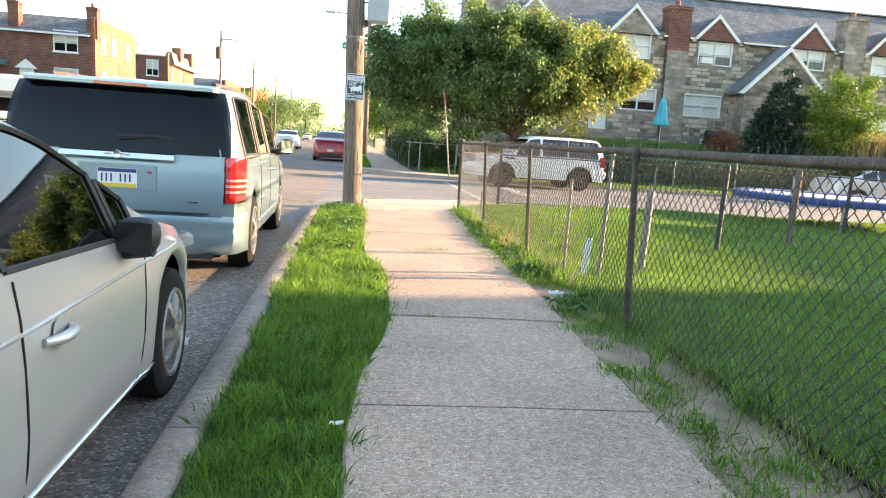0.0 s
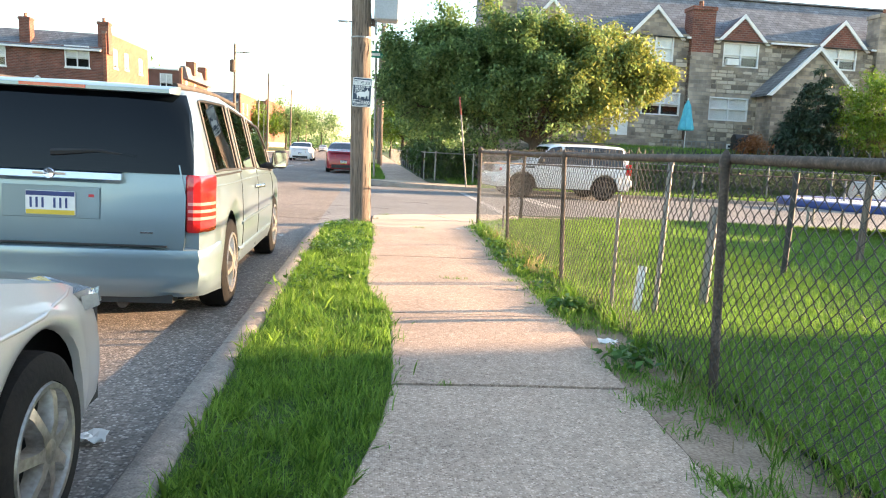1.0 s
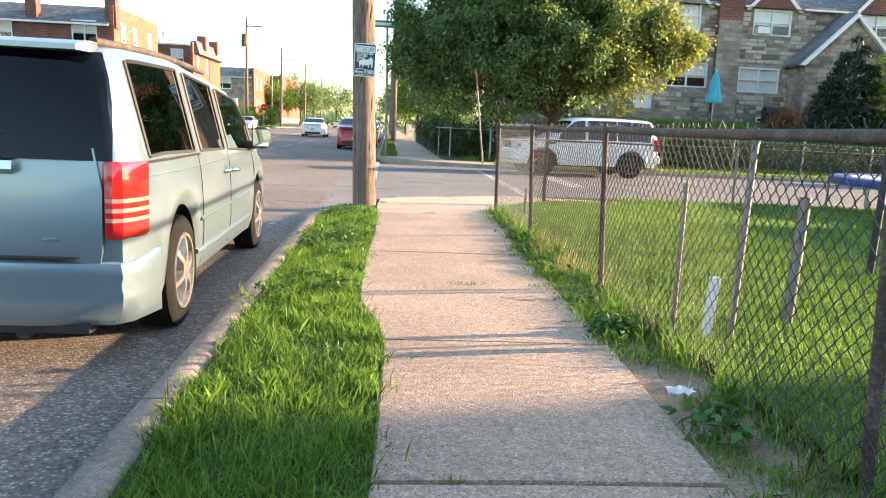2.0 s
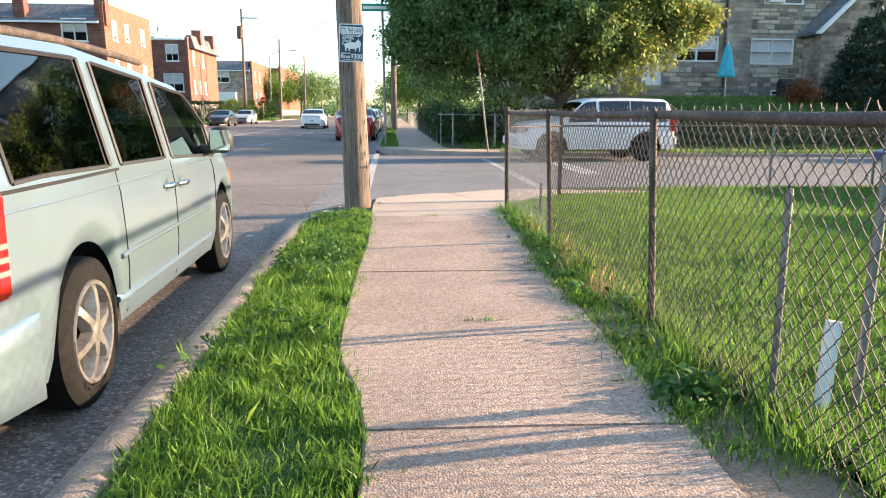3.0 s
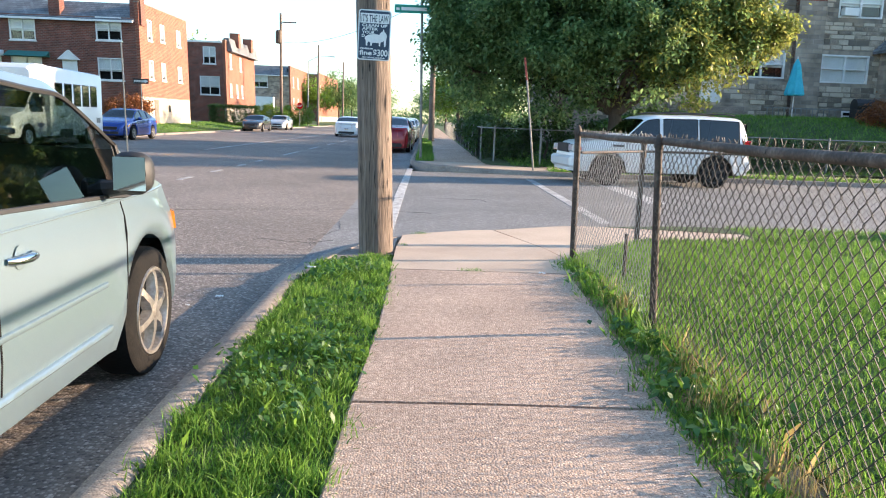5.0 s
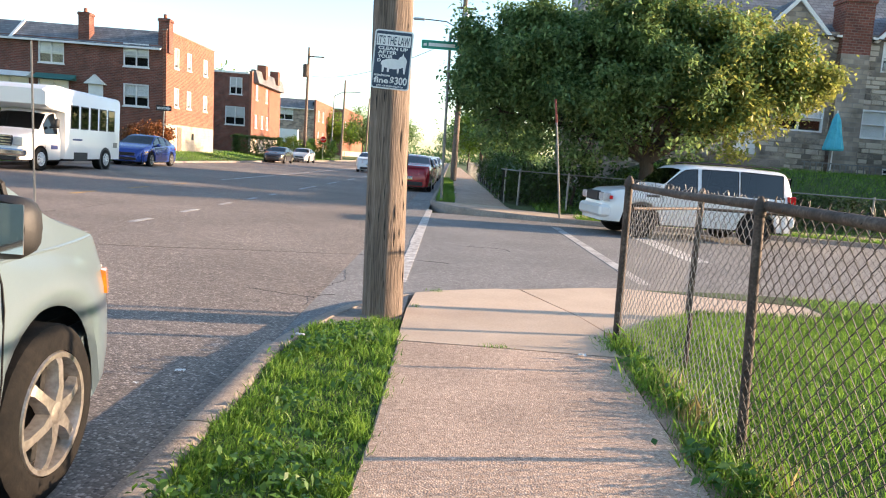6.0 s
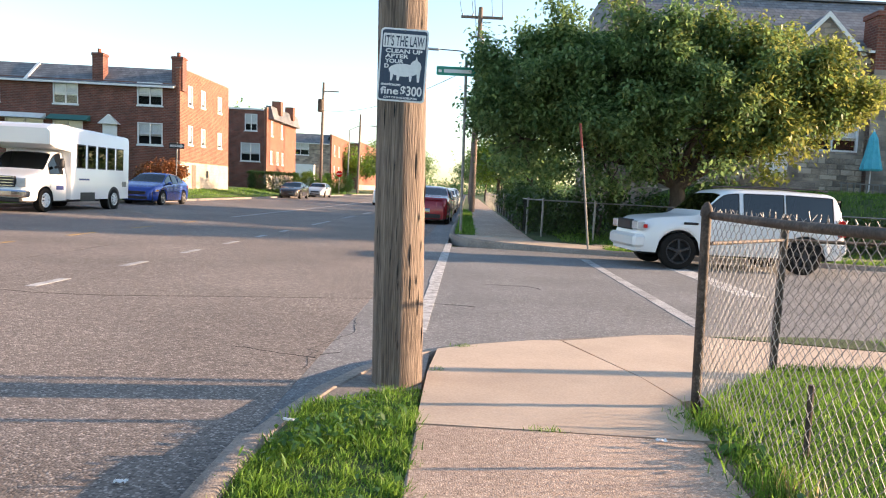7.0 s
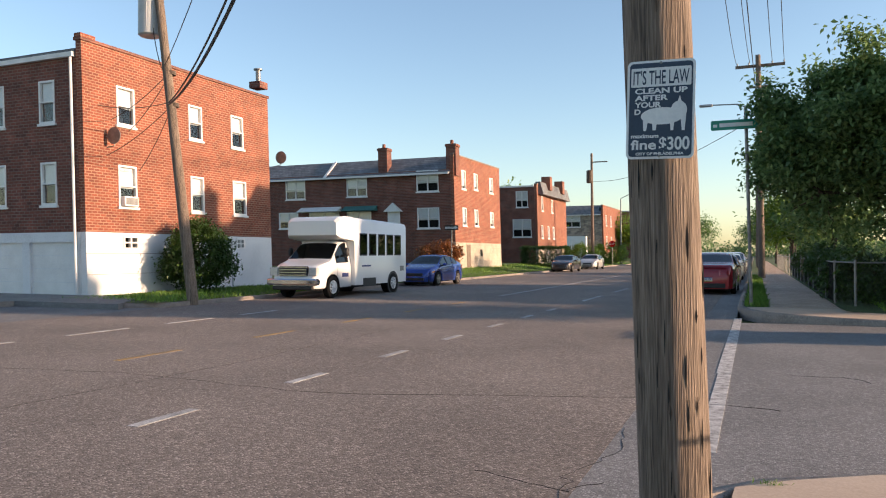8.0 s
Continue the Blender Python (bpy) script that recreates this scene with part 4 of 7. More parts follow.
class Body:
    """A car's skin, lofted from its outlines: y ahead, z up, standing on z = 0."""

    def __init__(self, length, half, top, belt, plan, axles, r, sill=0.22, tumble=0.32, flare=0.012, crown=0.04, edge=0.93):
        self.half, self.axles, self.r = half, axles, r
        self.ys = np.unique(np.round(np.concatenate([np.arange(-length / 2, length / 2 + 1e-6, 0.055), [length / 2]]), 4))
        ys = self.ys
        self.top, self.belt = smooth_profile(top, ys), smooth_profile(belt, ys)
        self.w = smooth_profile(plan, ys, 1) * half
        self.rows = []
        for y, zt, zb, w in zip(ys, self.top, self.belt, self.w):
            arch, fl = sill, 0.0
            for a in axles:
                ra = r + 0.075
                d = abs(y - a)
                if d < ra:
                    arch = max(arch, r + math.sqrt(ra * ra - d * d) * 0.98)
                if d < ra + 0.12:
                    fl = max(fl, flare * (1 - max(0, d - ra) / 0.12))
            zb = min(zb, zt - 0.05)
            zb = max(zb, arch + 0.08)
            zt = max(zt, zb + 0.05)
            g = zt - zb
            row = [(w * 0.955 + fl, arch)]
            for f, k in ((0.12, 0.985), (0.35, 1.0), (0.62, 1.0), (0.85, 0.99)):
                row.append((w * k + fl * (1 - f), arch + (zb - arch) * f))
            row.append((w * 0.972, zb))
            row.append((w * 0.962, zb + min(0.02, g * 0.15)))
            x6 = w * 0.955 - tumble * g * 0.82
            row.append((x6, zb + g * 0.84))
            row.append((x6 - 0.035 - 0.03 * min(1, g), zb + g * edge))
            row.append((x6 * 0.72, zt - crown * 0.35 * min(1, g * 3)))
            row.append((x6 * 0.38, zt - crown * 0.08))
            row.append((0.0, zt))
            self.rows.append(row)
        self.shear = None

    def point(self, i, j, s):
        x, z = self.rows[i][j]
        y = float(self.ys[i])
        if self.shear:
            y = self.shear(y, z, x)
        return (s * x, y, z)

    def at(self, y, z, s, out=0.0):
        """A place on the side skin at y and height z."""
        i = int(np.argmin(abs(self.ys - y)))
        xs = [p[0] for p in self.rows[i][:9]]
        zs = [p[1] for p in self.rows[i][:9]]
        yy = self.shear(y, z, 0.9) if self.shear else y
        return (s * (float(np.interp(z, zs, xs)) + out), yy, z)

    def parts(self, parent, paint, glass, side_spans, screen, back, glass_back=None, front_glass=None):
        skins = {}
        n, m = len(self.ys), len(self.rows[0])
        for i in range(n - 1):
            mid = (self.ys[i] + self.ys[i + 1]) / 2
            tall = min(self.top[i], self.top[i + 1]) - max(self.belt[i], self.belt[i + 1])
            for s in (-1, 1):
                for j in range(m - 1):
                    key = "body"
                    if j == 6 and tall > 0.05:
                        for k, (a, b) in enumerate(side_spans):
                            if a <= mid <= b:
                                key = ("side_window", k, s)
                    if j >= 8 and screen and screen[0] <= mid <= screen[1]:
                        key = ("windscreen",)
                    if j >= 8 and back and back[0] <= mid <= back[1]:
                        key = ("rear_window",)
                    q = [self.point(i, j, s), self.point(i + 1, j, s), self.point(i + 1, j + 1, s), self.point(i, j + 1, s)]
                    skins.setdefault(key, Shape()).add(q, [(0, 1, 2, 3)])
        for i in (0, n - 1):
            ring = [self.point(i, j, 1) for j in range(m)] + [self.point(i, j, -1) for j in range(m - 2, -1, -1)]
            skins["body"].add(ring, [tuple(range(len(ring)))])
        made = {}
        for key, sh in skins.items():
            name = key if key == "body" else key[0]
            g = paint if key == "body" else glass
            if key != "body" and key[0] == "windscreen":
                g = front_glass or glass
            if key != "body" and key[0] == "side_window" and front_glass and key[1] == len(side_spans) - 1:
                g = front_glass
            me = sh.mesh(name, g)
            bm = bmesh.new()
            bm.from_mesh(me)
            bmesh.ops.remove_doubles(bm, verts=bm.verts, dist=0.0015)
            bmesh.ops.recalc_face_normals(bm, faces=bm.faces)
            bm.to_mesh(me)
            bm.free()
            soften(me, 42)
            ob = new(name, me)
            ob.parent = parent
            made[key] = ob
            if key != "body" and key[0] == "side_window":
                i0 = [i for i in range(n - 1) if side_spans[key[1]][0] <= (self.ys[i] + self.ys[i + 1]) / 2 <= side_spans[key[1]][1] and min(self.top[i], self.top[i + 1]) - max(self.belt[i], self.belt[i + 1]) > 0.05]
                lo = [tuple(np.add(self.point(i, 6, key[2]), (key[2] * 0.004, 0, 0))) for i in i0 + [i0[-1] + 1]]
                hi = [tuple(np.add(self.point(i, 7, key[2]), (key[2] * 0.004, 0, 0))) for i in i0 + [i0[-1] + 1]]
                loop = lo + hi[::-1] + [lo[0]]
                part("window_seal", Shape().tube(loop, 0.011, 5), BLACK, ob)
        return made

    def seam(self, parent, y, z0, z1, s, drift=0.0):
        pts = [self.at(y + drift * k / 6, z0 + (z1 - z0) * k / 6, s, 0.001) for k in range(7)]
        part("door_seam", Shape().tube(pts, 0.0045, 4), DARK_HOLE, parent)

    def crease(self, parent, y0, y1, z, s, mat, r=0.012, name="side_moulding"):
        pts = [self.at(y, z, s, 0.002) for y in np.linspace(y0, y1, 24)]
        part(name, Shape().tube(pts, r, 6), mat, parent, smooth=60)


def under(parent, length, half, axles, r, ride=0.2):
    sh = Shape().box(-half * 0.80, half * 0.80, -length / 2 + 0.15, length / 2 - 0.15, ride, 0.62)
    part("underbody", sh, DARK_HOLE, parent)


def handle(body, parent, y, z, s, mat, length=0.2, cup=None):
    p = [body.at(y + length * k / 4 - length / 2, z, s, o) for k, o in enumerate((0.004, 0.032, 0.038, 0.032, 0.004))]
    part("door_handle", Shape().tube(p, [0.012, 0.017, 0.018, 0.017, 0.012], 8), mat, parent, smooth=60)
    c = body.at(y, z, s, 0.003)
    part("handle_cup", Shape().disc_loft(c, "x", [(0, 0.001), (s * 0.002, 0.045), (s * 0.004, 0.03), (s * 0.002, 0.002)], 14, False), cup or mat, parent, smooth=60)


def mirror(parent, x, y, z, s, mat, wide=0.2, high=0.2, glass=None, reach=0.09):
    sh = Shape()
    rings = []
    for t, k in ((0.0, 0.82), (0.03, 1.0), (0.09, 0.94), (0.13, 0.62), (0.15, 0.2)):
        ring = []
        for q in range(16):
            a = math.tau * q / 16
            c, sn = math.cos(a), math.sin(a)
            e = lambda v: math.copysign(abs(v) ** 0.7, v)
            ring.append((x + s * (wide * 0.5 + reach) + e(c) * wide * 0.5 * k, y + t, z + e(sn) * high * 0.5 * k))
        rings.append(ring)
    m = part("mirror", sh.loft(rings, True, True), mat, parent, smooth=50)
    part("mirror_glass", Shape().box(x + s * (wide * 0.5 + reach) - wide * 0.4, x + s * (wide * 0.5 + reach) + wide * 0.4, y - 0.006, y - 0.001, z - high * 0.38, z + high * 0.38), glass or CHROME, m)
    part("mirror_arm", Shape().tube([(x - s * 0.05, y + 0.08, z - high * 0.4), (x + s * 0.06, y + 0.07, z - high * 0.38), (x + s * 0.16, y + 0.06, z - high * 0.3)], [0.05, 0.04, 0.035], 8), BLACK, m)
    return m


def plate(parent, x, y, z, way, light=(0.75, 0.75, 0.74)):
    p = part("number_plate", Shape().box(x - 0.152, x + 0.152, y - 0.006, y + 0.006, z - 0.076, z + 0.076, 0.004), WHITE_TRIM, parent)
    q = y + way * 0.008
    part("plate_band", Shape().box(x - 0.148, x + 0.148, min(q, q - way * 0.001), max(q, q - way * 0.001), z - 0.074, z - 0.045), PLATE_YELLOW, p)
    part("plate_band", Shape().box(x - 0.148, x + 0.148, min(q, q - way * 0.001), max(q, q - way * 0.001), z + 0.045, z + 0.074), PLATE_BLUE, p)
    for k in range(7):
        if k != 3:
            a = x - 0.125 + k * 0.036
            part("plate_bar", Shape().box(a, a + 0.014, min(q, q - way * 0.001), max(q, q - way * 0.001), z - 0.032, z + 0.034), PLATE_BLUE, p)


MIRROR_DIM = material("mirror_glass", [(0.62, 0.68, 0.68), (0.68, 0.74, 0.74)], 0.06, 4, 40, 0.0, metal=1.0)
# near-black base in place of the dark view the mirror would reflect
MIRROR_DARK = material("shaded_mirror_glass", [(0.01, 0.01, 0.012), (0.015, 0.015, 0.017)], 0.25, spec=0.3)
PLATE_YELLOW = material("plate_yellow", [(0.6, 0.42, 0.04), (0.7, 0.5, 0.06)], 0.5)
PLATE_BLUE = material("plate_blue", [(0.02, 0.03, 0.12), (0.03, 0.05, 0.18)], 0.5)
VAN_PAINT = car_paint("pale_blue_metallic", (0.235, 0.315, 0.36), 0.5, 0.28)
SILVER_PAINT = car_paint("silver_metallic", (0.56, 0.55, 0.535), 0.3, 0.3)
WHITE_PAINT = car_paint("white_car_paint", (0.74, 0.74, 0.73), 0.0, 0.3, 0.06)
RED_PAINT = car_paint("dark_red_paint", (0.30, 0.012, 0.022), 0.2, 0.25)
BLUE_PAINT = car_paint("blue_car_paint", (0.02, 0.06, 0.30), 0.35, 0.25)
BLACK_PAINT = car_paint("dark_grey_paint", (0.045, 0.042, 0.045), 0.3, 0.25)
SEAT = material("grey_seat_cloth", [(0.05, 0.05, 0.05), (0.10, 0.10, 0.10)], 0.95)


def seats(parent, places):
    for x, y, z in places:
        st = part("seat", Shape().box(x - 0.24, x + 0.24, y - 0.08, y + 0.08, z - 0.5, z, 0.05), SEAT, parent)
        part("headrest", Shape().box(x - 0.13, x + 0.13, y - 0.07, y + 0.05, z + 0.03, z + 0.22, 0.05), SEAT, st)


def squeeze_tail(v, start, run, push, axle, share):
    """Shortens the rear overhang of a vehicle, then the whole of it behind the front axle; wheels keep their round."""
    for o in v.children_recursive:
        for p in o.data.vertices:
            p.co.y += push * min(1.0, max(0.0, (start - p.co.y) / run))
    for o in v.children:
        if o.name.startswith("tyre"):
            ys = [p.co.y for p in o.data.vertices]
            mid = (min(ys) + max(ys)) / 2
            for q in [o] + list(o.children_recursive):
                for p in q.data.vertices:
                    p.co.y += (axle - mid) * (1 - share)
        else:
            for q in [o] + list(o.children_recursive):
                for p in q.data.vertices:
                    if p.co.y < axle:
                        p.co.y = axle + (p.co.y - axle) * share


def minivan():
    L, half = 5.14, 0.985
    v = thing("minivan", pose(-0.885, 8.87, ROAD_Z, 0, 0, 0.9), "pale blue-silver minivan with tinted windows parked at the kerb", "car")
    top = [(-2.57, 1.02), (-2.53, 1.20), (-2.47, 1.58), (-2.40, 1.635), (-2.0, 1.665), (-1.0, 1.685), (0.2, 1.605), (0.75, 1.56), (1.0, 1.55), (1.65, 1.20), (1.82, 1.10), (2.25, 1.0), (2.45, 0.90), (2.53, 0.74), (2.57, 0.56)]
    belt = [(-2.57, 1.04), (-1.8, 1.06), (0, 1.03), (1.2, 0.985), (1.8, 0.94), (2.3, 0.82), (2.57, 0.5)]
    plan = [(-2.57, 0.93), (-2.5, 0.965), (-2.3, 0.99), (-1.5, 1.0), (1.2, 1.0), (1.9, 0.99), (2.25, 0.955), (2.45, 0.86), (2.57, 0.66)]
    axles, r = (-1.50, 1.70), 0.345
    b = Body(L, half, top, belt, plan, axles, r, 0.26, 0.235, 0.02, 0.05, 0.94)
    spans = [(-2.13, -1.02), (-0.86, 0.02), (0.16, 1.50)]
    b.parts(v, VAN_PAINT, CAR_GLASS, spans, (0.86, 1.60), None, front_glass=CAR_GLASS_LIGHT)
    under(v, L, half, axles, r)
    for a in axles:
        for s in (-1, 1):
            wheel(v, s * (half - 0.005), a, r, 0.225, s, 6, ALLOY)
    for s in (-1, 1):
        b.seam(v, -0.94, 0.3, 1.05, s, -0.05)
        b.seam(v, 0.10, 0.3, 1.03, s)
        b.seam(v, 1.28, 0.5, 0.98, s, 0.05)
        b.crease(v, -2.45, 2.2, 0.975, s, VAN_PAINT, 0.006, "shoulder_crease")
        b.crease(v, -1.1, 1.05, 0.62, s, VAN_PAINT, 0.014)
        b.crease(v, -1.1, 1.1, 0.40, s, VAN_PAINT, 0.02)
        part("slide_rail", Shape().tube([b.at(y, 1.045, s, 0.004) for y in np.linspace(-2.3, -0.95, 10)], 0.008, 5), DARK_HOLE, v)
        handle(b, v, -0.06, 0.885, s, CHROME, cup=VAN_PAINT)
        handle(b, v, 0.28, 0.875, s, CHROME, cup=VAN_PAINT)
        m = mirror(v, s * 0.90, 1.12, 1.12, s, BLACK, 0.18, 0.20, MIRROR_DIM)
        # tail lamp column, wrapped round the corner
        rings = []
        for k, z in enumerate((0.68, 0.70, 0.78, 0.86, 0.94, 1.04, 1.06)):
            i = 0.012 if k in (0, 6) else 0
            rings.append([(s * (0.845 + i), -2.60, z), (s * (0.885), -2.606 + i, z), (s * (0.925 - i), -2.58, z), (s * (0.968 - i), -2.46, z), (s * (0.985 - i), -2.33 - i, z), (s * 0.88, -2.36, z), (s * 0.76, -2.45, z)])
        t = part("tail_light", Shape().loft(rings, True, True), TAIL_RED, v, "tall red tail lamp with clear bands", smooth=30)
        for z in (0.765, 0.813, 0.861):
            skin = [(0.85, -2.606), (0.885, -2.611), (0.928, -2.584), (0.972, -2.462), (0.989, -2.335)]
            core = [(0.93, -2.36), (0.90, -2.45), (0.86, -2.52), (0.82, -2.54)]
            band = [(s * x, y) for x, y in skin + core]
            part("reverse_strip", Shape().loft([[(x, y, zz) for x, y in band] for zz in (z, z + 0.02)], True, True), LAMP_PINK, t)
        part("headlight", Shape().loft([[(s * 0.62, 2.43, 0.68), (s * 0.85, 2.26, 0.70), (s * 0.86, 2.24, 0.86), (s * 0.62, 2.42, 0.86)], [(s * 0.62, 2.52, 0.70), (s * 0.88, 2.33, 0.72), (s * 0.88, 2.31, 0.83), (s * 0.62, 2.49, 0.84)]], True, True), LAMP_CLEAR, v)
        part("side_marker", Shape().loft([[(s * 0.86, 2.26, 0.70), (s * 0.90, 2.20, 0.71), (s * 0.90, 2.20, 0.83), (s * 0.86, 2.26, 0.83)], [(s * 0.917, 2.31, 0.71), (s * 0.948, 2.22, 0.72), (s * 0.942, 2.21, 0.82), (s * 0.910, 2.30, 0.82)]], True, True), AMBER, v)
        rail_pts = [(s * 0.66, y, 1.655 + 0.03 * math.sin(math.pi * (y + 2.1) / 2.7)) for y in np.linspace(-2.1, 0.6, 12)]
        part("roof_rail", Shape().tube(rail_pts, 0.022, 8), RUSTY, v, "dull roof rail", smooth=60)
    # tailgate
    g = part("tailgate", Shape().loft([[(-0.80, -2.585, 0.46), (0.80, -2.585, 0.46), (0.80, -2.5, 0.46), (-0.80, -2.5, 0.46)], [(-0.83, -2.608, 0.62), (0.83, -2.608, 0.62), (0.83, -2.5, 0.62), (-0.83, -2.5, 0.62)],
                                       [(-0.835, -2.60, 0.92), (0.835, -2.60, 0.92), (0.835, -2.5, 0.92), (-0.835, -2.5, 0.92)], [(-0.79, -2.57, 1.12), (0.79, -2.57, 1.12), (0.79, -2.48, 1.12), (-0.79, -2.48, 1.12)]], True, True), VAN_PAINT, v, "pale blue tailgate", smooth=40)
    rows = []
    for z, y, w in ((1.06, -2.605, 0.875), (1.20, -2.58, 0.872), (1.34, -2.55, 0.862), (1.46, -2.518, 0.84), (1.58, -2.48, 0.80)):
        rows.append([(q * w, y + 0.045 * abs(q) ** 6, z) for q in (-1, -0.93, -0.8, -0.5, 0, 0.5, 0.8, 0.93, 1)])
    part("rear_window", Shape().loft(rows, False), CAR_GLASS_DEEP, g, "dark tinted rear window", smooth=60)
    sp = part("roof_spoiler", Shape().loft([[(-0.74, -2.30, 1.635), (0.74, -2.30, 1.635), (0.74, -2.30, 1.595), (-0.74, -2.30, 1.595)], [(-0.76, -2.47, 1.63), (0.76, -2.47, 1.63), (0.76, -2.47, 1.575), (-0.76, -2.47, 1.575)],
                                            [(-0.72, -2.56, 1.605), (0.72, -2.56, 1.605), (0.72, -2.56, 1.58), (-0.72, -2.56, 1.58)]], True, True), VAN_PAINT, v, smooth=50)
    part("brake_lamp", Shape().box(-0.2, 0.2, -2.57, -2.55, 1.583, 1.603), TAIL_RED, sp)
    part("wiper", Shape().tube([(0.0, -2.60, 1.17), (0.28, -2.585, 1.19), (0.52, -2.57, 1.165)], [0.025, 0.012, 0.008], 6), BLACK, g)
    h = part("chrome_bar", Shape().loft([[(-0.42, -2.61, 0.985), (0.42, -2.61, 0.985), (0.42, -2.58, 0.985), (-0.42, -2.58, 0.985)], [(-0.44, -2.645, 1.01), (0.44, -2.645, 1.01), (0.44, -2.58, 1.01), (-0.44, -2.58, 1.01)], [(-0.44, -2.635, 1.05), (0.44, -2.635, 1.05), (0.44, -2.58, 1.06), (-0.44, -2.58, 1.06)]], True, True), CHROME, g, "chrome handle bar", smooth=40)
    part("badge", Shape().disc_loft((0, -2.645, 1.035), "y", [(0, 0.001), (-0.006, 0.03), (0.0, 0.035)], 16), CHROME, h)
    part("wing_mark", Shape().box(-0.1, 0.1, -2.645, -2.638, 1.028, 1.042), CHROME, h)
    part("plate_recess", Shape().box(-0.3, 0.3, -2.612, -2.606, 0.75, 0.955, 0.003), VAN_PAINT, g)
    plate(g, 0.0, -2.62, 0.845, -1)
    part("sticker", Shape().box(0.23, 0.265, -2.613, -2.609, 0.89, 0.908), TAIL_RED, g)
    part("emblem", Shape().box(0.55, 0.63, -2.612, -2.607, 0.668, 0.68), CHROME, g)
    part("lower_seam", Shape().box(-0.78, 0.78, -2.60, -2.55, 0.585, 0.592), DARK_HOLE, g)
    bp = part("rear_bumper", Shape().loft([[(-0.995, -2.12, z), (-0.99 + i, -2.45, z), (-0.925 + i, -2.60 + i, z), (-0.5, -2.655 + i, z), (0.5, -2.655 + i, z), (0.925 - i, -2.60 + i, z), (0.99 - i, -2.45, z), (0.995, -2.12, z), (0.9, -2.2, z), (0.8, -2.4, z), (-0.8, -2.4, z), (-0.9, -2.2, z)]
                                           for z, i in ((0.24, 0.06), (0.29, 0.015), (0.40, 0.0), (0.45, 0.012), (0.50, 0.0), (0.56, 0.012), (0.585, 0.05))], True, True), VAN_PAINT, v, "painted rear bumper", smooth=40)
    part("step_pad", Shape().box(-0.72, 0.72, -2.64, -2.5, 0.583, 0.592), BLACK, bp)
    part("lower_valance", Shape().box(-0.75, 0.75, -2.58, -2.4, 0.2, 0.26), BLACK, bp)
    part("exhaust", Shape().tube([(0.42, -2.2, 0.2), (0.42, -2.55, 0.19)], 0.035, 10), RUSTY, v)
    part("grille", Shape().box(-0.42, 0.42, 2.46, 2.565, 0.62, 0.78, 0.02), CHROME, v)
    part("front_bumper", Shape().loft([[(-0.93, 2.02, z), (-0.86, 2.3, z), (-0.55, 2.52 - i, z), (0, 2.60 - i, z), (0.55, 2.52 - i, z), (0.86, 2.3, z), (0.93, 2.02, z), (0.7, 2.1, z), (-0.7, 2.1, z)] for z, i in ((0.22, 0.06), (0.3, 0.0), (0.48, 0.0), (0.56, 0.04))], True, True), VAN_PAINT, v, smooth=40)
    part("aerial", Shape().tube([(0.82, 1.85, 1.02), (0.82, 1.80, 1.75)], 0.004, 5), STEEL, v)
    seats(v, [(-0.4, 0.25, 1.22), (0.4, 0.25, 1.22), (-0.4, -0.7, 1.2), (0.4, -0.7, 1.2), (-0.35, -1.7, 1.2), (0.35, -1.7, 1.2)])
    squeeze_tail(v, -1.95, 0.45, 0.06, 1.70, 0.93)
    return v


LAMP_PINK = material("pale_lamp_band", [(0.60, 0.17, 0.16), (0.72, 0.27, 0.25)], 0.2, coat=1.0)
CAR_GLASS_DEEP = pane_glass("deep_tinted_glass", (0.035, 0.045, 0.06), 1.28)
minivan()


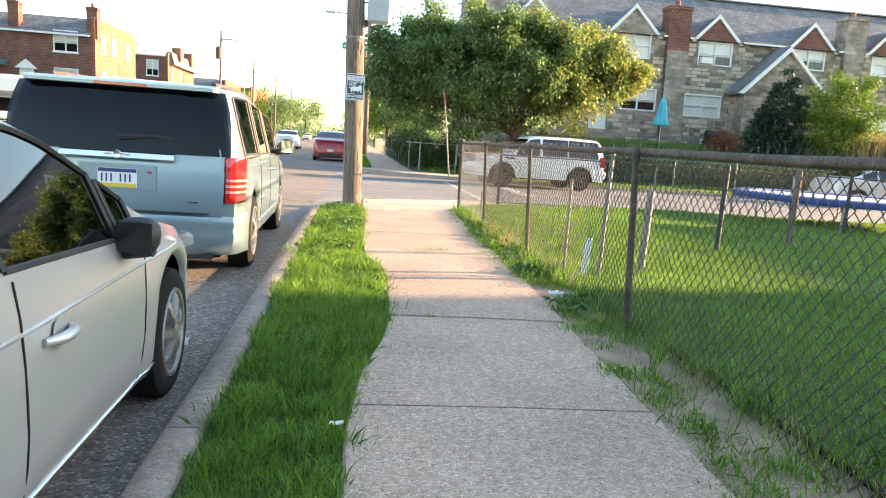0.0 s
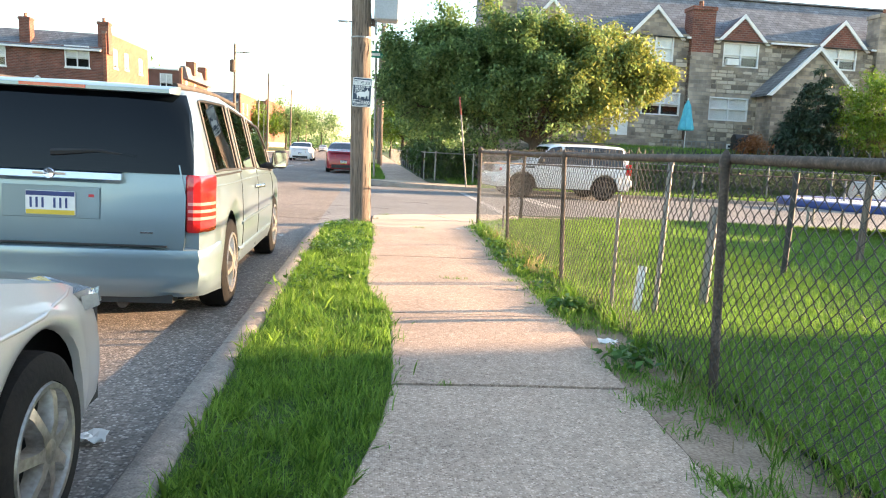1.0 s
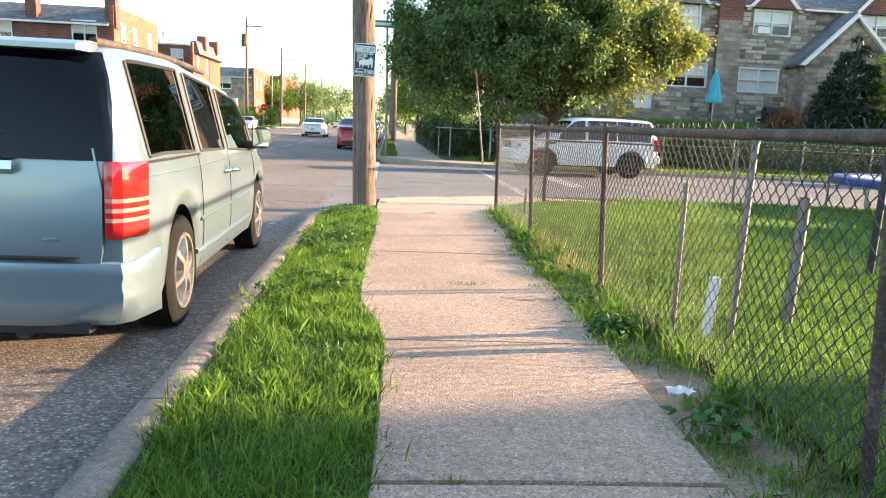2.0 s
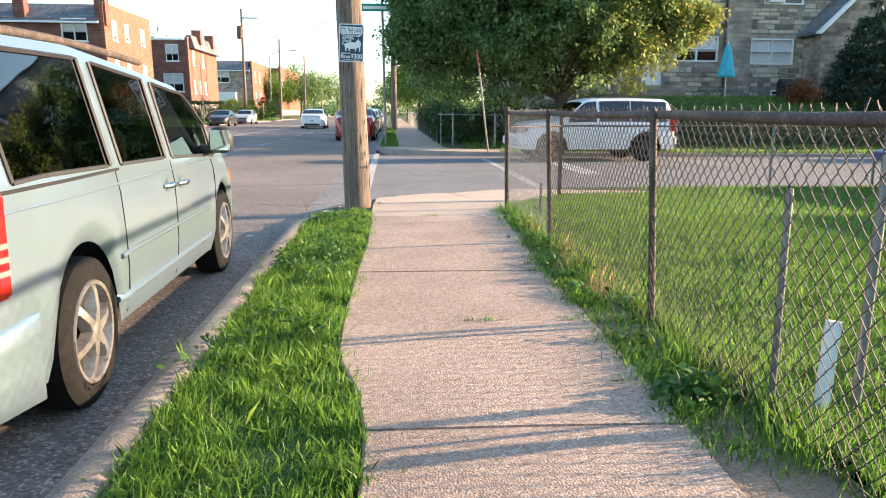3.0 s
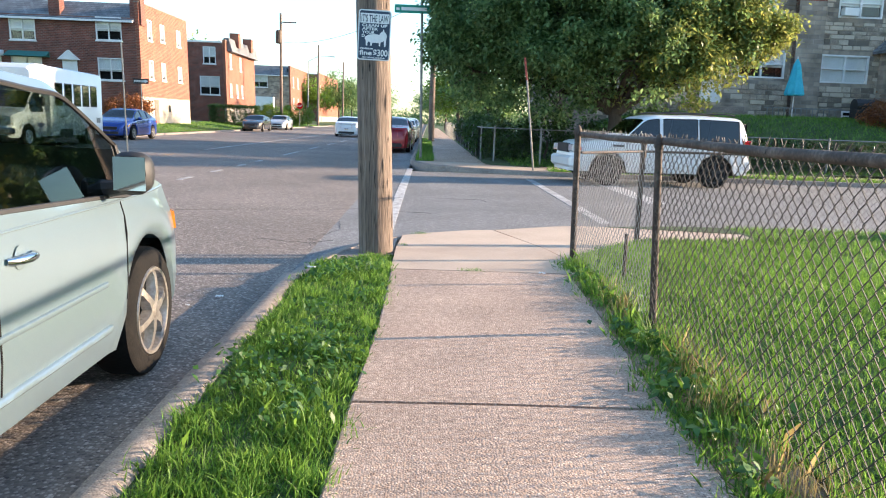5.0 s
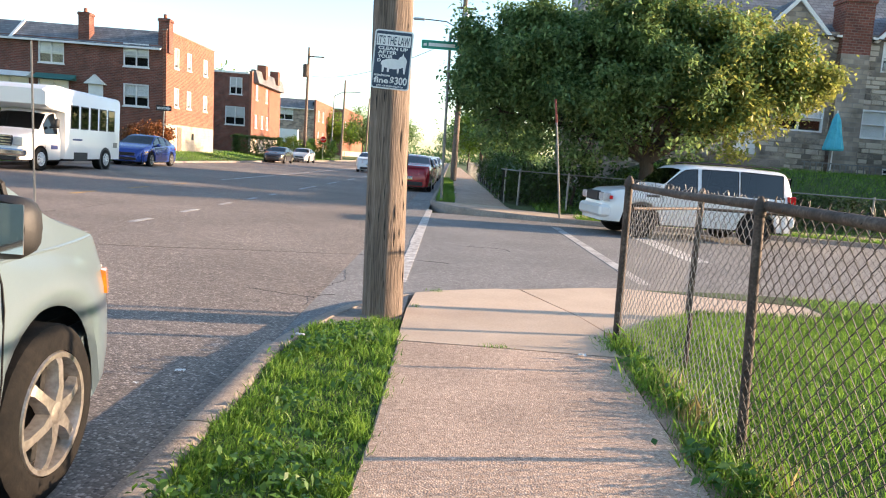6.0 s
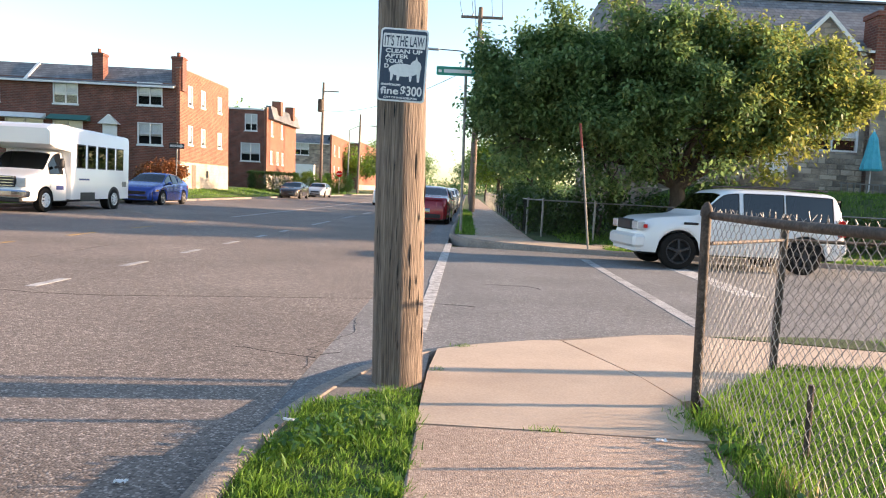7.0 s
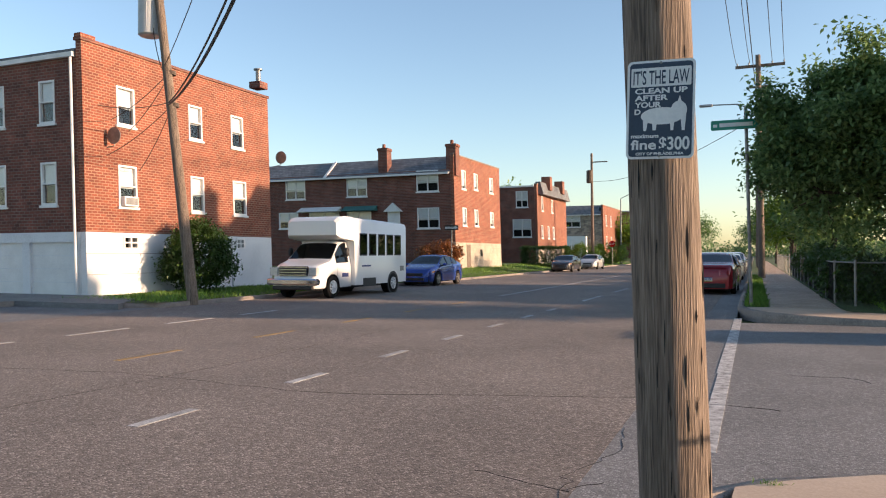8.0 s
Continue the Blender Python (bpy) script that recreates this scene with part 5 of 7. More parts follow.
def sedan(name, label, m, paint, L=4.75, half=0.91, H=1.46, axles=(-1.38, 1.37), r=0.325, spokes=5, glass=None, lamp=LAMP_CLEAR, near=False, rear_full=False):
    c = thing(name, m, label, "car")
    k = H / 1.46
    q = L / 4.75
    def P(pts):
        return [(y * q, z * k) for y, z in pts]
    top = P([(-2.375, 0.72), (-2.33, 0.90), (-2.25, 1.0), (-1.75, 1.07), (-1.55, 1.10), (-0.85, 1.38), (-0.55, 1.435), (-0.1, 1.46), (0.25, 1.44), (0.5, 1.38), (1.2, 1.03), (1.4, 0.97), (1.9, 0.87), (2.2, 0.76), (2.33, 0.64), (2.375, 0.5)])
    if near:
        top = P([(-2.375, 0.72), (-2.33, 0.90), (-2.25, 1.0), (-1.95, 1.05), (-1.85, 1.08), (-1.15, 1.38), (-0.85, 1.435), (-0.45, 1.46), (-0.1, 1.44), (0.12, 1.38), (0.84, 1.03), (1.05, 0.96), (1.7, 0.84), (2.1, 0.71), (2.3, 0.59), (2.375, 0.48)])
    belt = P([(-2.375, 0.66), (-2.2, 0.93), (-1.5, 1.01), (-0.6, 0.97), (0.6, 0.93), (1.3, 0.90), (1.8, 0.80), (2.2, 0.66), (2.375, 0.45)])
    if near:
        belt = P([(-2.375, 0.66), (-2.2, 0.93), (-1.5, 1.0), (-0.6, 0.965), (0.6, 0.91), (1.1, 0.86), (1.7, 0.75), (2.15, 0.61), (2.375, 0.43)])
    plan = [(-2.375 * q, 0.76), (-2.2 * q, 0.9), (-1.8 * q, 0.97), (-1.0 * q, 1.0), (0.9 * q, 1.0), (1.6 * q, 0.97), (2.05 * q, 0.88), (2.25 * q, 0.76), (2.375 * q, 0.6)]
    b = Body(L, half, top, belt, plan, axles, r, 0.22, 0.42, 0.012, 0.04, 0.92)
    spans = [(-1.25 * q, -0.72 * q), (-0.62 * q, 0.10 * q), (0.20 * q, 1.02 * q)] if not near else [(-1.5 * q, -0.58 * q), (-0.48 * q, 0.42 * q), (0.47 * q, 0.68 * q)]
    g = glass or CAR_GLASS
    b.parts(c, paint, g, spans, (0.10 * q, 0.88 * q) if near else (0.45 * q, 1.22 * q), (-1.86 * q, -1.12 * q) if near else (-1.58 * q, -0.80 * q))
    under(c, L, half, axles, r, 0.17)
    for a in axles:
        for s in (-1, 1):
            wheel(c, s * (half - 0.01), a, r, 0.21, s, spokes, ALLOY)
    for s in (-1, 1):
        b.seam(c, -0.42 * q if near else 0.15 * q, 0.26, 0.95 * k, s, -0.05)
        b.seam(c, (0.69 if near else 1.12) * q, 0.26, 0.93 * k, s, 0.05)
        b.seam(c, -0.75 * q, 0.55, 0.97 * k, s, 0.08)
        handle(b, c, 0.0 if not near else -0.22, 0.74 * k, s, paint)
        handle(b, c, -0.72 * q if not near else -1.15, 0.82 * k, s, paint)
        if near:
            b.crease(c, -2.0 * q, 1.75 * q, 0.80 * k, s, paint, 0.007, "shoulder_crease")
        b.crease(c, -1.0 * q, 1.0 * q, 0.245, s, CHROME if near else paint, 0.010, "sill_strip")
        mirror(c, s * half * 0.92, (0.40 if near else 0.85) * q, (0.955 if near else 0.99) * k, s, BLACK if near else paint, 0.155 if near else 0.2, 0.14, MIRROR_DARK if near else None, 0.03 if near else 0.09)
        part("headlight", Shape().loft([[(s * 0.45, 2.15 * q, 0.56), (s * 0.76, 1.92 * q, 0.6), (s * 0.79, 1.72 * q, 0.72), (s * 0.52, 2.0 * q, 0.72)], [(s * 0.45, 2.335 * q, 0.575), (s * 0.735, 2.12 * q, 0.62), (s * 0.835, 1.78 * q, 0.735), (s * 0.5, 2.19 * q, 0.70)]], True, True), lamp, c, smooth=30)
        part("side_marker", Shape().loft([[(s * 0.74, 1.95 * q, 0.61), (s * 0.8, 1.80 * q, 0.64), (s * 0.8, 1.78 * q, 0.70), (s * 0.75, 1.92 * q, 0.69)], [(s * 0.79, 2.03 * q, 0.63), (s * 0.85, 1.83 * q, 0.66), (s * 0.85, 1.81 * q, 0.71), (s * 0.79, 2.0 * q, 0.70)]], True, True), lamp if near else AMBER, c)
        tl = part("tail_light", Shape().loft([[(s * 0.42, -2.15 * q, 0.68), (s * 0.7, -2.05 * q, 0.68), (s * 0.72, -1.9 * q, 0.90), (s * 0.42, -2.1 * q, 0.90)], [(s * 0.40, -2.40 * q, 0.70), (s * 0.72, -2.31 * q, 0.70), (s * 0.86, -1.98 * q, 0.90), (s * 0.40, -2.34 * q, 0.90)]], True, True), TAIL_RED, c, smooth=30)
    part("grille", Shape().box(-0.42, 0.42, 2.25 * q, 2.385 * q, 0.46, 0.62, 0.02), BLACK, c)
    part("lower_grille", Shape().box(-0.5, 0.5, 2.25 * q, 2.39 * q, 0.26, 0.40, 0.02), BLACK, c)
    part("rear_valance", Shape().box(-0.6, 0.6, -2.40 * q, -2.2 * q, 0.24, 0.42, 0.03), BLACK, c)
    plate(c, 0, -2.385 * q, 0.56 if rear_full else 0.6, -1)
    part("boot_line", Shape().box(-0.62, 0.62, -2.37 * q, -2.30 * q, 0.945 * k, 0.955 * k), DARK_HOLE, c)
    seats(c, [(-0.38, -0.1, 1.1 * k), (0.38, -0.1, 1.1 * k), (-0.38, -0.95, 1.05 * k), (0.38, -0.95, 1.05 * k)])
    return c


sedan("sedan", "silver sedan with black wing mirror parked behind the minivan", pose(-0.66, 2.70, ROAD_Z), SILVER_PAINT, 4.60, 0.885, 1.35, axles=(-1.33, 1.23), r=0.31, near=True, spokes=7, lamp=LAMP_CLEAR)
sedan("sedan", "dark red sedan parked past the crossing", pose(-0.15, 41.6, ROAD_Z, 0, 0, -1), RED_PAINT, 4.85, 0.94, 1.56, rear_full=True)
sedan("sedan", "dark sedan parked in front of the red one", pose(-0.15, 50.2, ROAD_Z), BLACK_PAINT, 4.6, 0.9, 1.45)
sedan("sedan", "bright blue sedan parked behind the shuttle bus", pose(-13.45, 44.6, ROAD_Z, 0, 0, 180), BLUE_PAINT, 4.4, 0.87, 1.5, axles=(-1.28, 1.27))
sedan("sedan", "dark grey sedan parked by a hedge", pose(-13.5, 73.5, ROAD_Z, 0, 0, 180), BLACK_PAINT, 4.7, 0.9, 1.42)
sedan("sedan", "silver sedan parked by a round bush", pose(-13.5, 84.5, ROAD_Z, 0, 0, 180), SILVER_PAINT, 4.6, 0.9, 1.45)
sedan("sedan", "silver car parked along the cross street", pose(20.6, 26.4, ROAD_Z, 0, 0, -90), SILVER_PAINT, 4.7, 0.9, 1.5)
sedan("sedan", "white sedan with red tail lamps in the far lane", pose(-4.6, 66, ROAD_Z), WHITE_PAINT, 4.95, 0.95, 1.54)
for k, (y, p, lb) in enumerate(((57.5, SILVER_PAINT, "silver car in the kerbside parking row"), (64, BLACK_PAINT, "black car in the kerbside parking row"), (71, WHITE_PAINT, "white car in the kerbside parking row"), (79, SILVER_PAINT, "pale car far along the parking row"))):
    sedan("sedan", lb, pose(-0.1, y, ROAD_Z), p, 4.7, 0.9, 1.5 + 0.1 * (k == 2))
for k, (x, y, lb) in enumerate(((-5.0, 150, "small white car far down the street"), (-9.2, 165, "pale car far down the street"))):
    sedan("sedan", lb, pose(x, y, ROAD_Z), WHITE_PAINT, 4.7, 0.9, 1.5)


def suv():
    L, half = 4.54, 0.925
    v = thing("suv", pose(7.2, 25.95, ROAD_Z, 0, 0, 96), "white boxy off-road car with black wheels parked on the cross street", "car")
    top = [(-2.27, 0.95), (-2.24, 1.3), (-2.12, 1.72), (-2.0, 1.765), (-1.0, 1.79), (0.1, 1.77), (0.42, 1.72), (0.9, 1.24), (1.02, 1.17), (1.9, 1.08), (2.15, 1.0), (2.22, 0.8), (2.27, 0.6)]
    belt = [(-2.27, 1.1), (0, 1.10), (1.0, 1.07), (1.9, 0.98), (2.27, 0.5)]
    plan = [(-2.27, 0.93), (-2.1, 0.98), (-1.5, 1.0), (1.5, 1.0), (2.0, 0.95), (2.2, 0.86), (2.27, 0.78)]
    axles, r = (-1.38, 1.38), 0.385
    b = Body(L, half, top, belt, plan, axles, r, 0.34, 0.22, 0.05, 0.04, 0.93)
    b.parts(v, WHITE_PAINT, CAR_GLASS, [(-2.0, -0.95), (-0.88, -0.02), (0.08, 0.80)], (0.48, 0.88), None)
    under(v, L, half, axles, r, 0.3)
    black_rim = BLACK
    for a in axles:
        for s in (-1, 1):
            wheel(v, s * (half + 0.02), a, r, 0.25, s, 5, black_rim)
    for s in (-1, 1):
        b.seam(v, -0.9, 0.45, 1.1, s)
        b.seam(v, 0.03, 0.40, 1.1, s)
        b.seam(v, 0.92, 0.45, 1.07, s)
        handle(b, v, -0.75, 1.0, s, WHITE_PAINT)
        handle(b, v, 0.18, 1.0, s, WHITE_PAINT)
        mirror(v, s * 0.88, 0.78, 1.2, s, BLACK, 0.2, 0.17)
        part("side_vent", Shape().tube([b.at(y, 0.98, s, 0.01) for y in (1.0, 1.15, 1.3)], 0.028, 6), BLACK, v)
        part("headlight", Shape().box(min(s * 0.5, s * 0.86), max(s * 0.5, s * 0.86), 2.1, 2.275, 0.80, 0.98, 0.02), LAMP_CLEAR, v)
        part("turn_lamp", Shape().box(min(s * 0.84, s * 0.905), max(s * 0.84, s * 0.905), 2.06, 2.14, 0.84, 0.92, 0.01), TAIL_RED, v)
        part("tail_light", Shape().box(min(s * 0.8, s * 0.915), max(s * 0.8, s * 0.915), -2.29, -2.1, 0.85, 1.2, 0.015), TAIL_RED, v)
        part("roof_rail", Shape().tube([(s * 0.62, y, 1.80 + 0.03 * (abs(y + 0.9) < 1.0)) for y in np.linspace(-1.95, 0.1, 9)], 0.018, 6), BLACK, v)
    part("grille", Shape().box(-0.45, 0.45, 2.2, 2.285, 0.78, 1.0, 0.02), BLACK, v)
    part("front_bumper", Shape().box(-0.86, 0.86, 2.05, 2.34, 0.42, 0.70, 0.06), WHITE_PAINT, v)
    part("rear_bumper", Shape().box(-0.88, 0.88, -2.36, -2.05, 0.46, 0.72, 0.05), WHITE_PAINT, v)
    part("rear_window", Shape().box(-0.66, 0.66, -2.262, -2.235, 1.18, 1.62), CAR_GLASS, v)
    seats(v, [(-0.38, 0.0, 1.3), (0.38, 0.0, 1.3), (-0.38, -0.9, 1.3), (0.38, -0.9, 1.3)])


suv()


def shuttle_bus():
    v = thing("shuttle_bus", pose(-13.08, 36.0, ROAD_Z, 0, 0, 180), "white cutaway shuttle bus parked at the far kerb", "bus")
    half, r = 0.98, 0.385
    axles = (-1.1, 3.2)
    # cab and bonnet
    top = [(1.9, 2.1), (2.3, 2.05), (2.55, 1.95), (3.1, 1.42), (3.25, 1.32), (3.9, 1.16), (4.1, 1.05), (4.18, 0.8), (4.2, 0.6)]
    L2 = 2.3
    cab = Body(L2, half, [(y - 3.05, z) for y, z in top], [(-1.15, 1.22), (0, 1.2), (0.6, 1.08), (1.15, 0.6)], [(-1.15, 1.0), (0.3, 1.0), (0.9, 0.95), (1.1, 0.88), (1.15, 0.8)], (0.15,), r, 0.36, 0.2, 0.03, 0.05, 0.93)
    cab.shear = lambda y, z, x: y + 3.05
    cab.parts(v, WHITE_PAINT, CAR_GLASS, [(-0.95, -0.12)], (-0.50, 0.12), None, front_glass=CAR_GLASS_DEEP)
    sh = Shape()
    rings = []
    for y, w, z0, z1 in ((-2.35, 1.10, 0.42, 2.70), (-2.3, 1.14, 0.40, 2.78), (1.9, 1.14, 0.40, 2.86), (1.95, 1.12, 0.40, 2.84)):
        rings.append([(-w, y, z0), (-w, y, z1 - 0.16), (-w + 0.05, y, z1 - 0.05), (-w + 0.18, y, z1), (w - 0.18, y, z1), (w - 0.05, y, z1 - 0.05), (w, y, z1 - 0.16), (w, y, z0)])
    box = part("passenger_box", sh.loft(rings, True, True), WHITE_PAINT, v, "white passenger body", smooth=30)
    rings = []
    for y, z0, z1, w in ((1.9, 2.0, 2.87, 1.12), (2.45, 2.05, 2.88, 1.11), (2.85, 2.1, 2.82, 1.08), (3.02, 2.2, 2.7, 1.0)):
        rings.append([(-w, y, z0), (-w, y, z1 - 0.1), (-w + 0.12, y, z1), (w - 0.12, y, z1), (w, y, z1 - 0.1), (w, y, z0)])
    part("cap", Shape().loft(rings, True, True), WHITE_PAINT, v, "overhanging front cap", smooth=30)
    for s in (-1, 1):
        for k, y in enumerate((1.05, 0.32, -0.41, -1.12, -1.82)):
            w = part("side_window", Shape().box(min(s * 1.10, s * 1.152), max(s * 1.10, s * 1.152), y - 0.02, y + 0.58, 1.46, 2.30, 0.02), BLACK, box)
            part("pane", Shape().add([(s * 1.156, y + 0.03, 1.51), (s * 1.156, y + 0.53, 1.51), (s * 1.156, y + 0.53, 2.25), (s * 1.156, y + 0.03, 2.25)], [(0, 1, 2, 3)]), CAR_GLASS, w)
        part("skirt", Shape().box(min(s * 1.1, s * 1.148), max(s * 1.1, s * 1.148), 0.35, 1.35, 0.34, 0.64), BLACK, box)
        part("wheel_arch", Shape().disc_loft((s * 1.10, -1.1, r), "x", [(0, 0.47), (s * 0.05, 0.47), (s * 0.05, 0.02)], 24, False), BLACK, box)
        wheel(v, s * 1.17, -1.1, r, 0.4, s, 8, WHITE_PAINT, 0.58)
        wheel(v, s * 0.99, 3.2, r, 0.24, s, 8, WHITE_PAINT, 0.58)
        mirror(v, s * 1.0, 2.55, 1.6, s, BLACK, 0.16, 0.34)
        cab.seam(v, -0.10, 0.45, 1.2, s)
        part("headlight", Shape().box(min(s * 0.62, s * 0.94), max(s * 0.62, s * 0.94), 4.05, 4.22, 0.80, 1.08, 0.02), LAMP_CLEAR, v)
        part("marker_lamp", Shape().box(min(s * 0.9, s * 0.96), max(s * 0.9, s * 0.96), 2.9, 3.0, 2.3, 2.36), AMBER, v)
        part("fuel_door", Shape().box(min(s * 1.14, s * 1.146), max(s * 1.14, s * 1.146), -2.1, -1.75, 0.85, 1.05), STEEL, box)
        part("writing_bar", Shape().box(min(s * 1.14, s * 1.144), max(s * 1.14, s * 1.144), 0.75, 1.45, 1.06, 1.12), PLATE_BLUE, box)
        part("roof_rib", Shape().box(min(s * 0.98, s * 1.10), max(s * 0.98, s * 1.10), -2.2, 1.85, 2.70, 2.735, 0.01), WHITE_TRIM, box)
        part("door_decal", Shape().box(min(s * 0.968, s * 0.984), max(s * 0.968, s * 0.984), 2.15, 2.6, 0.72, 0.86, 0.004), PLATE_BLUE, v)
    gr = part("grille", Shape().box(-0.56, 0.56, 4.08, 4.23, 0.78, 1.12, 0.03), BLACK, v)
    for z in (0.82, 0.91, 1.0, 1.09):
        part("chrome_slat", Shape().box(-0.55, 0.55, 4.225, 4.25, z - 0.016, z + 0.016), CHROME, gr)
    part("front_bumper", Shape().box(-1.0, 1.0, 4.05, 4.35, 0.48, 0.70, 0.05), CHROME, v, "dull steel bumper")
    part("lower_bumper", Shape().box(-0.8, 0.8, 4.0, 4.28, 0.32, 0.45, 0.03), BLACK, v)
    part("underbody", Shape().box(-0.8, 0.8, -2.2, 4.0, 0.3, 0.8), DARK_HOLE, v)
    part("roof_hatch", Shape().box(-0.35, 0.35, -1.2, -0.5, 2.78, 2.9, 0.03), WHITE_PAINT, v)


shuttle_bus()

# ---- utility poles, wires, signs ----
SIGN_BLUE = material("sign_navy", [(0.012, 0.028, 0.06), (0.02, 0.045, 0.085)], 0.45, 6, 60, 0.05)
SIGN_WHITE = material("sign_white", [(0.62, 0.64, 0.64), (0.76, 0.77, 0.76)], 0.4, 6, 60, 0.05)
SIGN_GREEN = material("sign_green", [(0.0, 0.19, 0.13), (0.01, 0.27, 0.19)], 0.4, 6, 60, 0.0)
GREY_BOX = material("grey_enamel", [(0.34, 0.36, 0.38), (0.48, 0.50, 0.52)], 0.5, 3, 40, 0.1)
CABLE = material("black_cable", [(0.015, 0.015, 0.016), (0.03, 0.03, 0.03)], 0.6)


def writing(text, size, x, y, z, mat, parent, width=None, name="lettering", turn=(90, 0, 0), bold=0.0):
    cu = bpy.data.curves.new(name, "FONT")
    cu.body, cu.size, cu.extrude, cu.offset = text, size, 0.0006, bold
    tmp = bpy.data.objects.new("tmp_text", cu)
    scene.collection.objects.link(tmp)
    me = bpy.data.meshes.new_from_object(tmp.evaluated_get(bpy.context.evaluated_depsgraph_get()))
    bpy.data.objects.remove(tmp)
    bpy.data.curves.remove(cu)
    co = np.empty(len(me.vertices) * 3, np.float32)
    me.vertices.foreach_get("co", co)
    co = co.reshape(-1, 3)
    w = co[:, 0].max() - co[:, 0].min()
    if width:
        co[:, 0] = (co[:, 0] - co[:, 0].min()) * (width / w)
    me.vertices.foreach_set("co", co.ravel())
    me.materials.clear()
    me.materials.append(mat)
    ob = new(name, me)
    ob.matrix_local = pose(x, y, z, *turn)
    ob.parent = parent
    return ob


def worn_pole(base, top, r0, r1, label, name="utility_pole"):
    p = thing(name, pose(*base), label, "utility pole")
    d = Vector(top) - Vector(base)
    n, seg = 40, 28
    rings = []
    for i in range(n + 1):
        t = (i / n) ** 1.3
        c = d * t
        r = r0 + (r1 - r0) * t
        if i == 0:
            c = c - Vector((0, 0, 0.25))
        ring = []
        for k in range(seg):
            a = math.tau * k / seg
            q = r * (1 + 0.025 * noise.noise((math.cos(a) * 3, math.sin(a) * 3, t * 9)) + 0.018 * noise.noise((k * 1.7, 0, t * 2)))
            ring.append((c.x + q * math.cos(a), c.y + q * math.sin(a), c.z))
        rings.append(ring)
    part("shaft", Shape().loft(rings, True, True), POLE_WOOD, p, smooth=60)
    return p


near_pole = worn_pole((1.035, 14.06, -0.03), (0.74, 13.92, 9.5), 0.172, 0.125, "weathered brown timber utility pole at the corner")
# splits in the timber
for k in range(42):
    a, z, ln = rnd.uniform(-2.9, 0.0), rnd.uniform(0.2, 3.2), rnd.uniform(0.05, 0.22)
    t = z / 9.5
    cx, cy, r = -0.295 * t, -0.14 * t, 0.172 - 0.047 * t
    pts = [(cx + (r + 0.001) * math.cos(a) , cy + (r + 0.001) * math.sin(a), z + ln * q) for q in (0, 0.5, 1)]
    part("split", Shape().tube(pts, [0.001, rnd.uniform(0.003, 0.006), 0.001], 5), DARK_HOLE, near_pole)
# steel tag band and meter box higher up
part("cable_guard", Shape().box(0.12, 0.15, -0.16, -0.12, 3.0, 6.0), STEEL, near_pole)
bx = part("meter_box", Shape().box(0.10, 0.50, -0.22, 0.08, 3.22, 3.85, 0.03), GREY_BOX, near_pole, "grey steel equipment box")
part("bracket", Shape().box(0.06, 0.14, -0.1, 0.02, 3.15, 3.26), RUSTY, bx)
for z in (2.95, 4.1):
    t = z / 9.5
    part("strap", Shape().disc_loft((-0.295 * t, -0.14 * t, z), "z", [(-0.012, 0.155), (-0.012, 0.166), (0.012, 0.166), (0.012, 0.155)], 24, False), STEEL, near_pole)

law = thing("notice_sign", pose(0.83, 13.865, 1.832, 0, 1.6, 0), "navy and white metal notice sign on the pole", "sign")
def rounded(w, h, r, n=5):
    out = []
    for cx, cz, a0 in ((w - r, h - r, 0), (r, h - r, 90), (r, r, 180), (w - r, r, 270)):
        out += [(cx + r * math.cos(radians(a0 + 90 * k / n)), cz + r * math.sin(radians(a0 + 90 * k / n))) for k in range(n + 1)]
    return out


part("panel", Shape().prism(rounded(0.305, 0.457, 0.025), "y", 0.0, 0.004), SIGN_WHITE, law, "white bordered sheet")
part("ground_field", Shape().prism([(x + 0.011, z + 0.011) for x, z in rounded(0.283, 0.435, 0.018)], "y", -0.0012, 0.0), SIGN_BLUE, law)
part("header_field", Shape().prism([(x + 0.018, z + 0.335) for x, z in rounded(0.269, 0.088, 0.006)], "y", -0.0024, -0.0012), SIGN_WHITE, law)
writing("IT'S THE LAW", 0.09, 0.028, -0.003, 0.347, SIGN_BLUE, law, 0.25, bold=0.001)
writing("CLEAN UP", 0.034, 0.036, -0.002, 0.304, SIGN_WHITE, law, 0.235, bold=0.0012)
writing("AFTER", 0.034, 0.036, -0.002, 0.272, SIGN_WHITE, law, 0.15, bold=0.0012)
writing("YOUR", 0.034, 0.036, -0.002, 0.240, SIGN_WHITE, law, 0.12, bold=0.0012)
writing("D", 0.034, 0.036, -0.002, 0.208, SIGN_WHITE, law, 0.028, bold=0.0012)
def oval(cx, cz, rx, rz, n=20):
    return [(cx + rx * math.cos(math.tau * k / n), cz + rz * math.sin(math.tau * k / n)) for k in range(n)]


figure = Shape()
for k, outline in enumerate((oval(0.16, 0.198, 0.095, 0.04), oval(0.235, 0.222, 0.036, 0.042), [(0.225, 0.25), (0.25, 0.25), (0.238, 0.29)], [(0.078, 0.13), (0.09, 0.13), (0.1, 0.19), (0.075, 0.19)], [(0.12, 0.132), (0.134, 0.132), (0.14, 0.18), (0.116, 0.18)],
                             [(0.2, 0.13), (0.212, 0.13), (0.216, 0.18), (0.196, 0.18)], [(0.25, 0.128), (0.262, 0.128), (0.268, 0.21), (0.24, 0.21)])):
    figure.prism(outline, "y", -0.0025 - 0.0001 * k, -0.0013)
part("animal_figure", figure, SIGN_WHITE, law)
writing("maximum", 0.026, 0.022, -0.002, 0.098, SIGN_WHITE, law, 0.125, bold=0.0008)
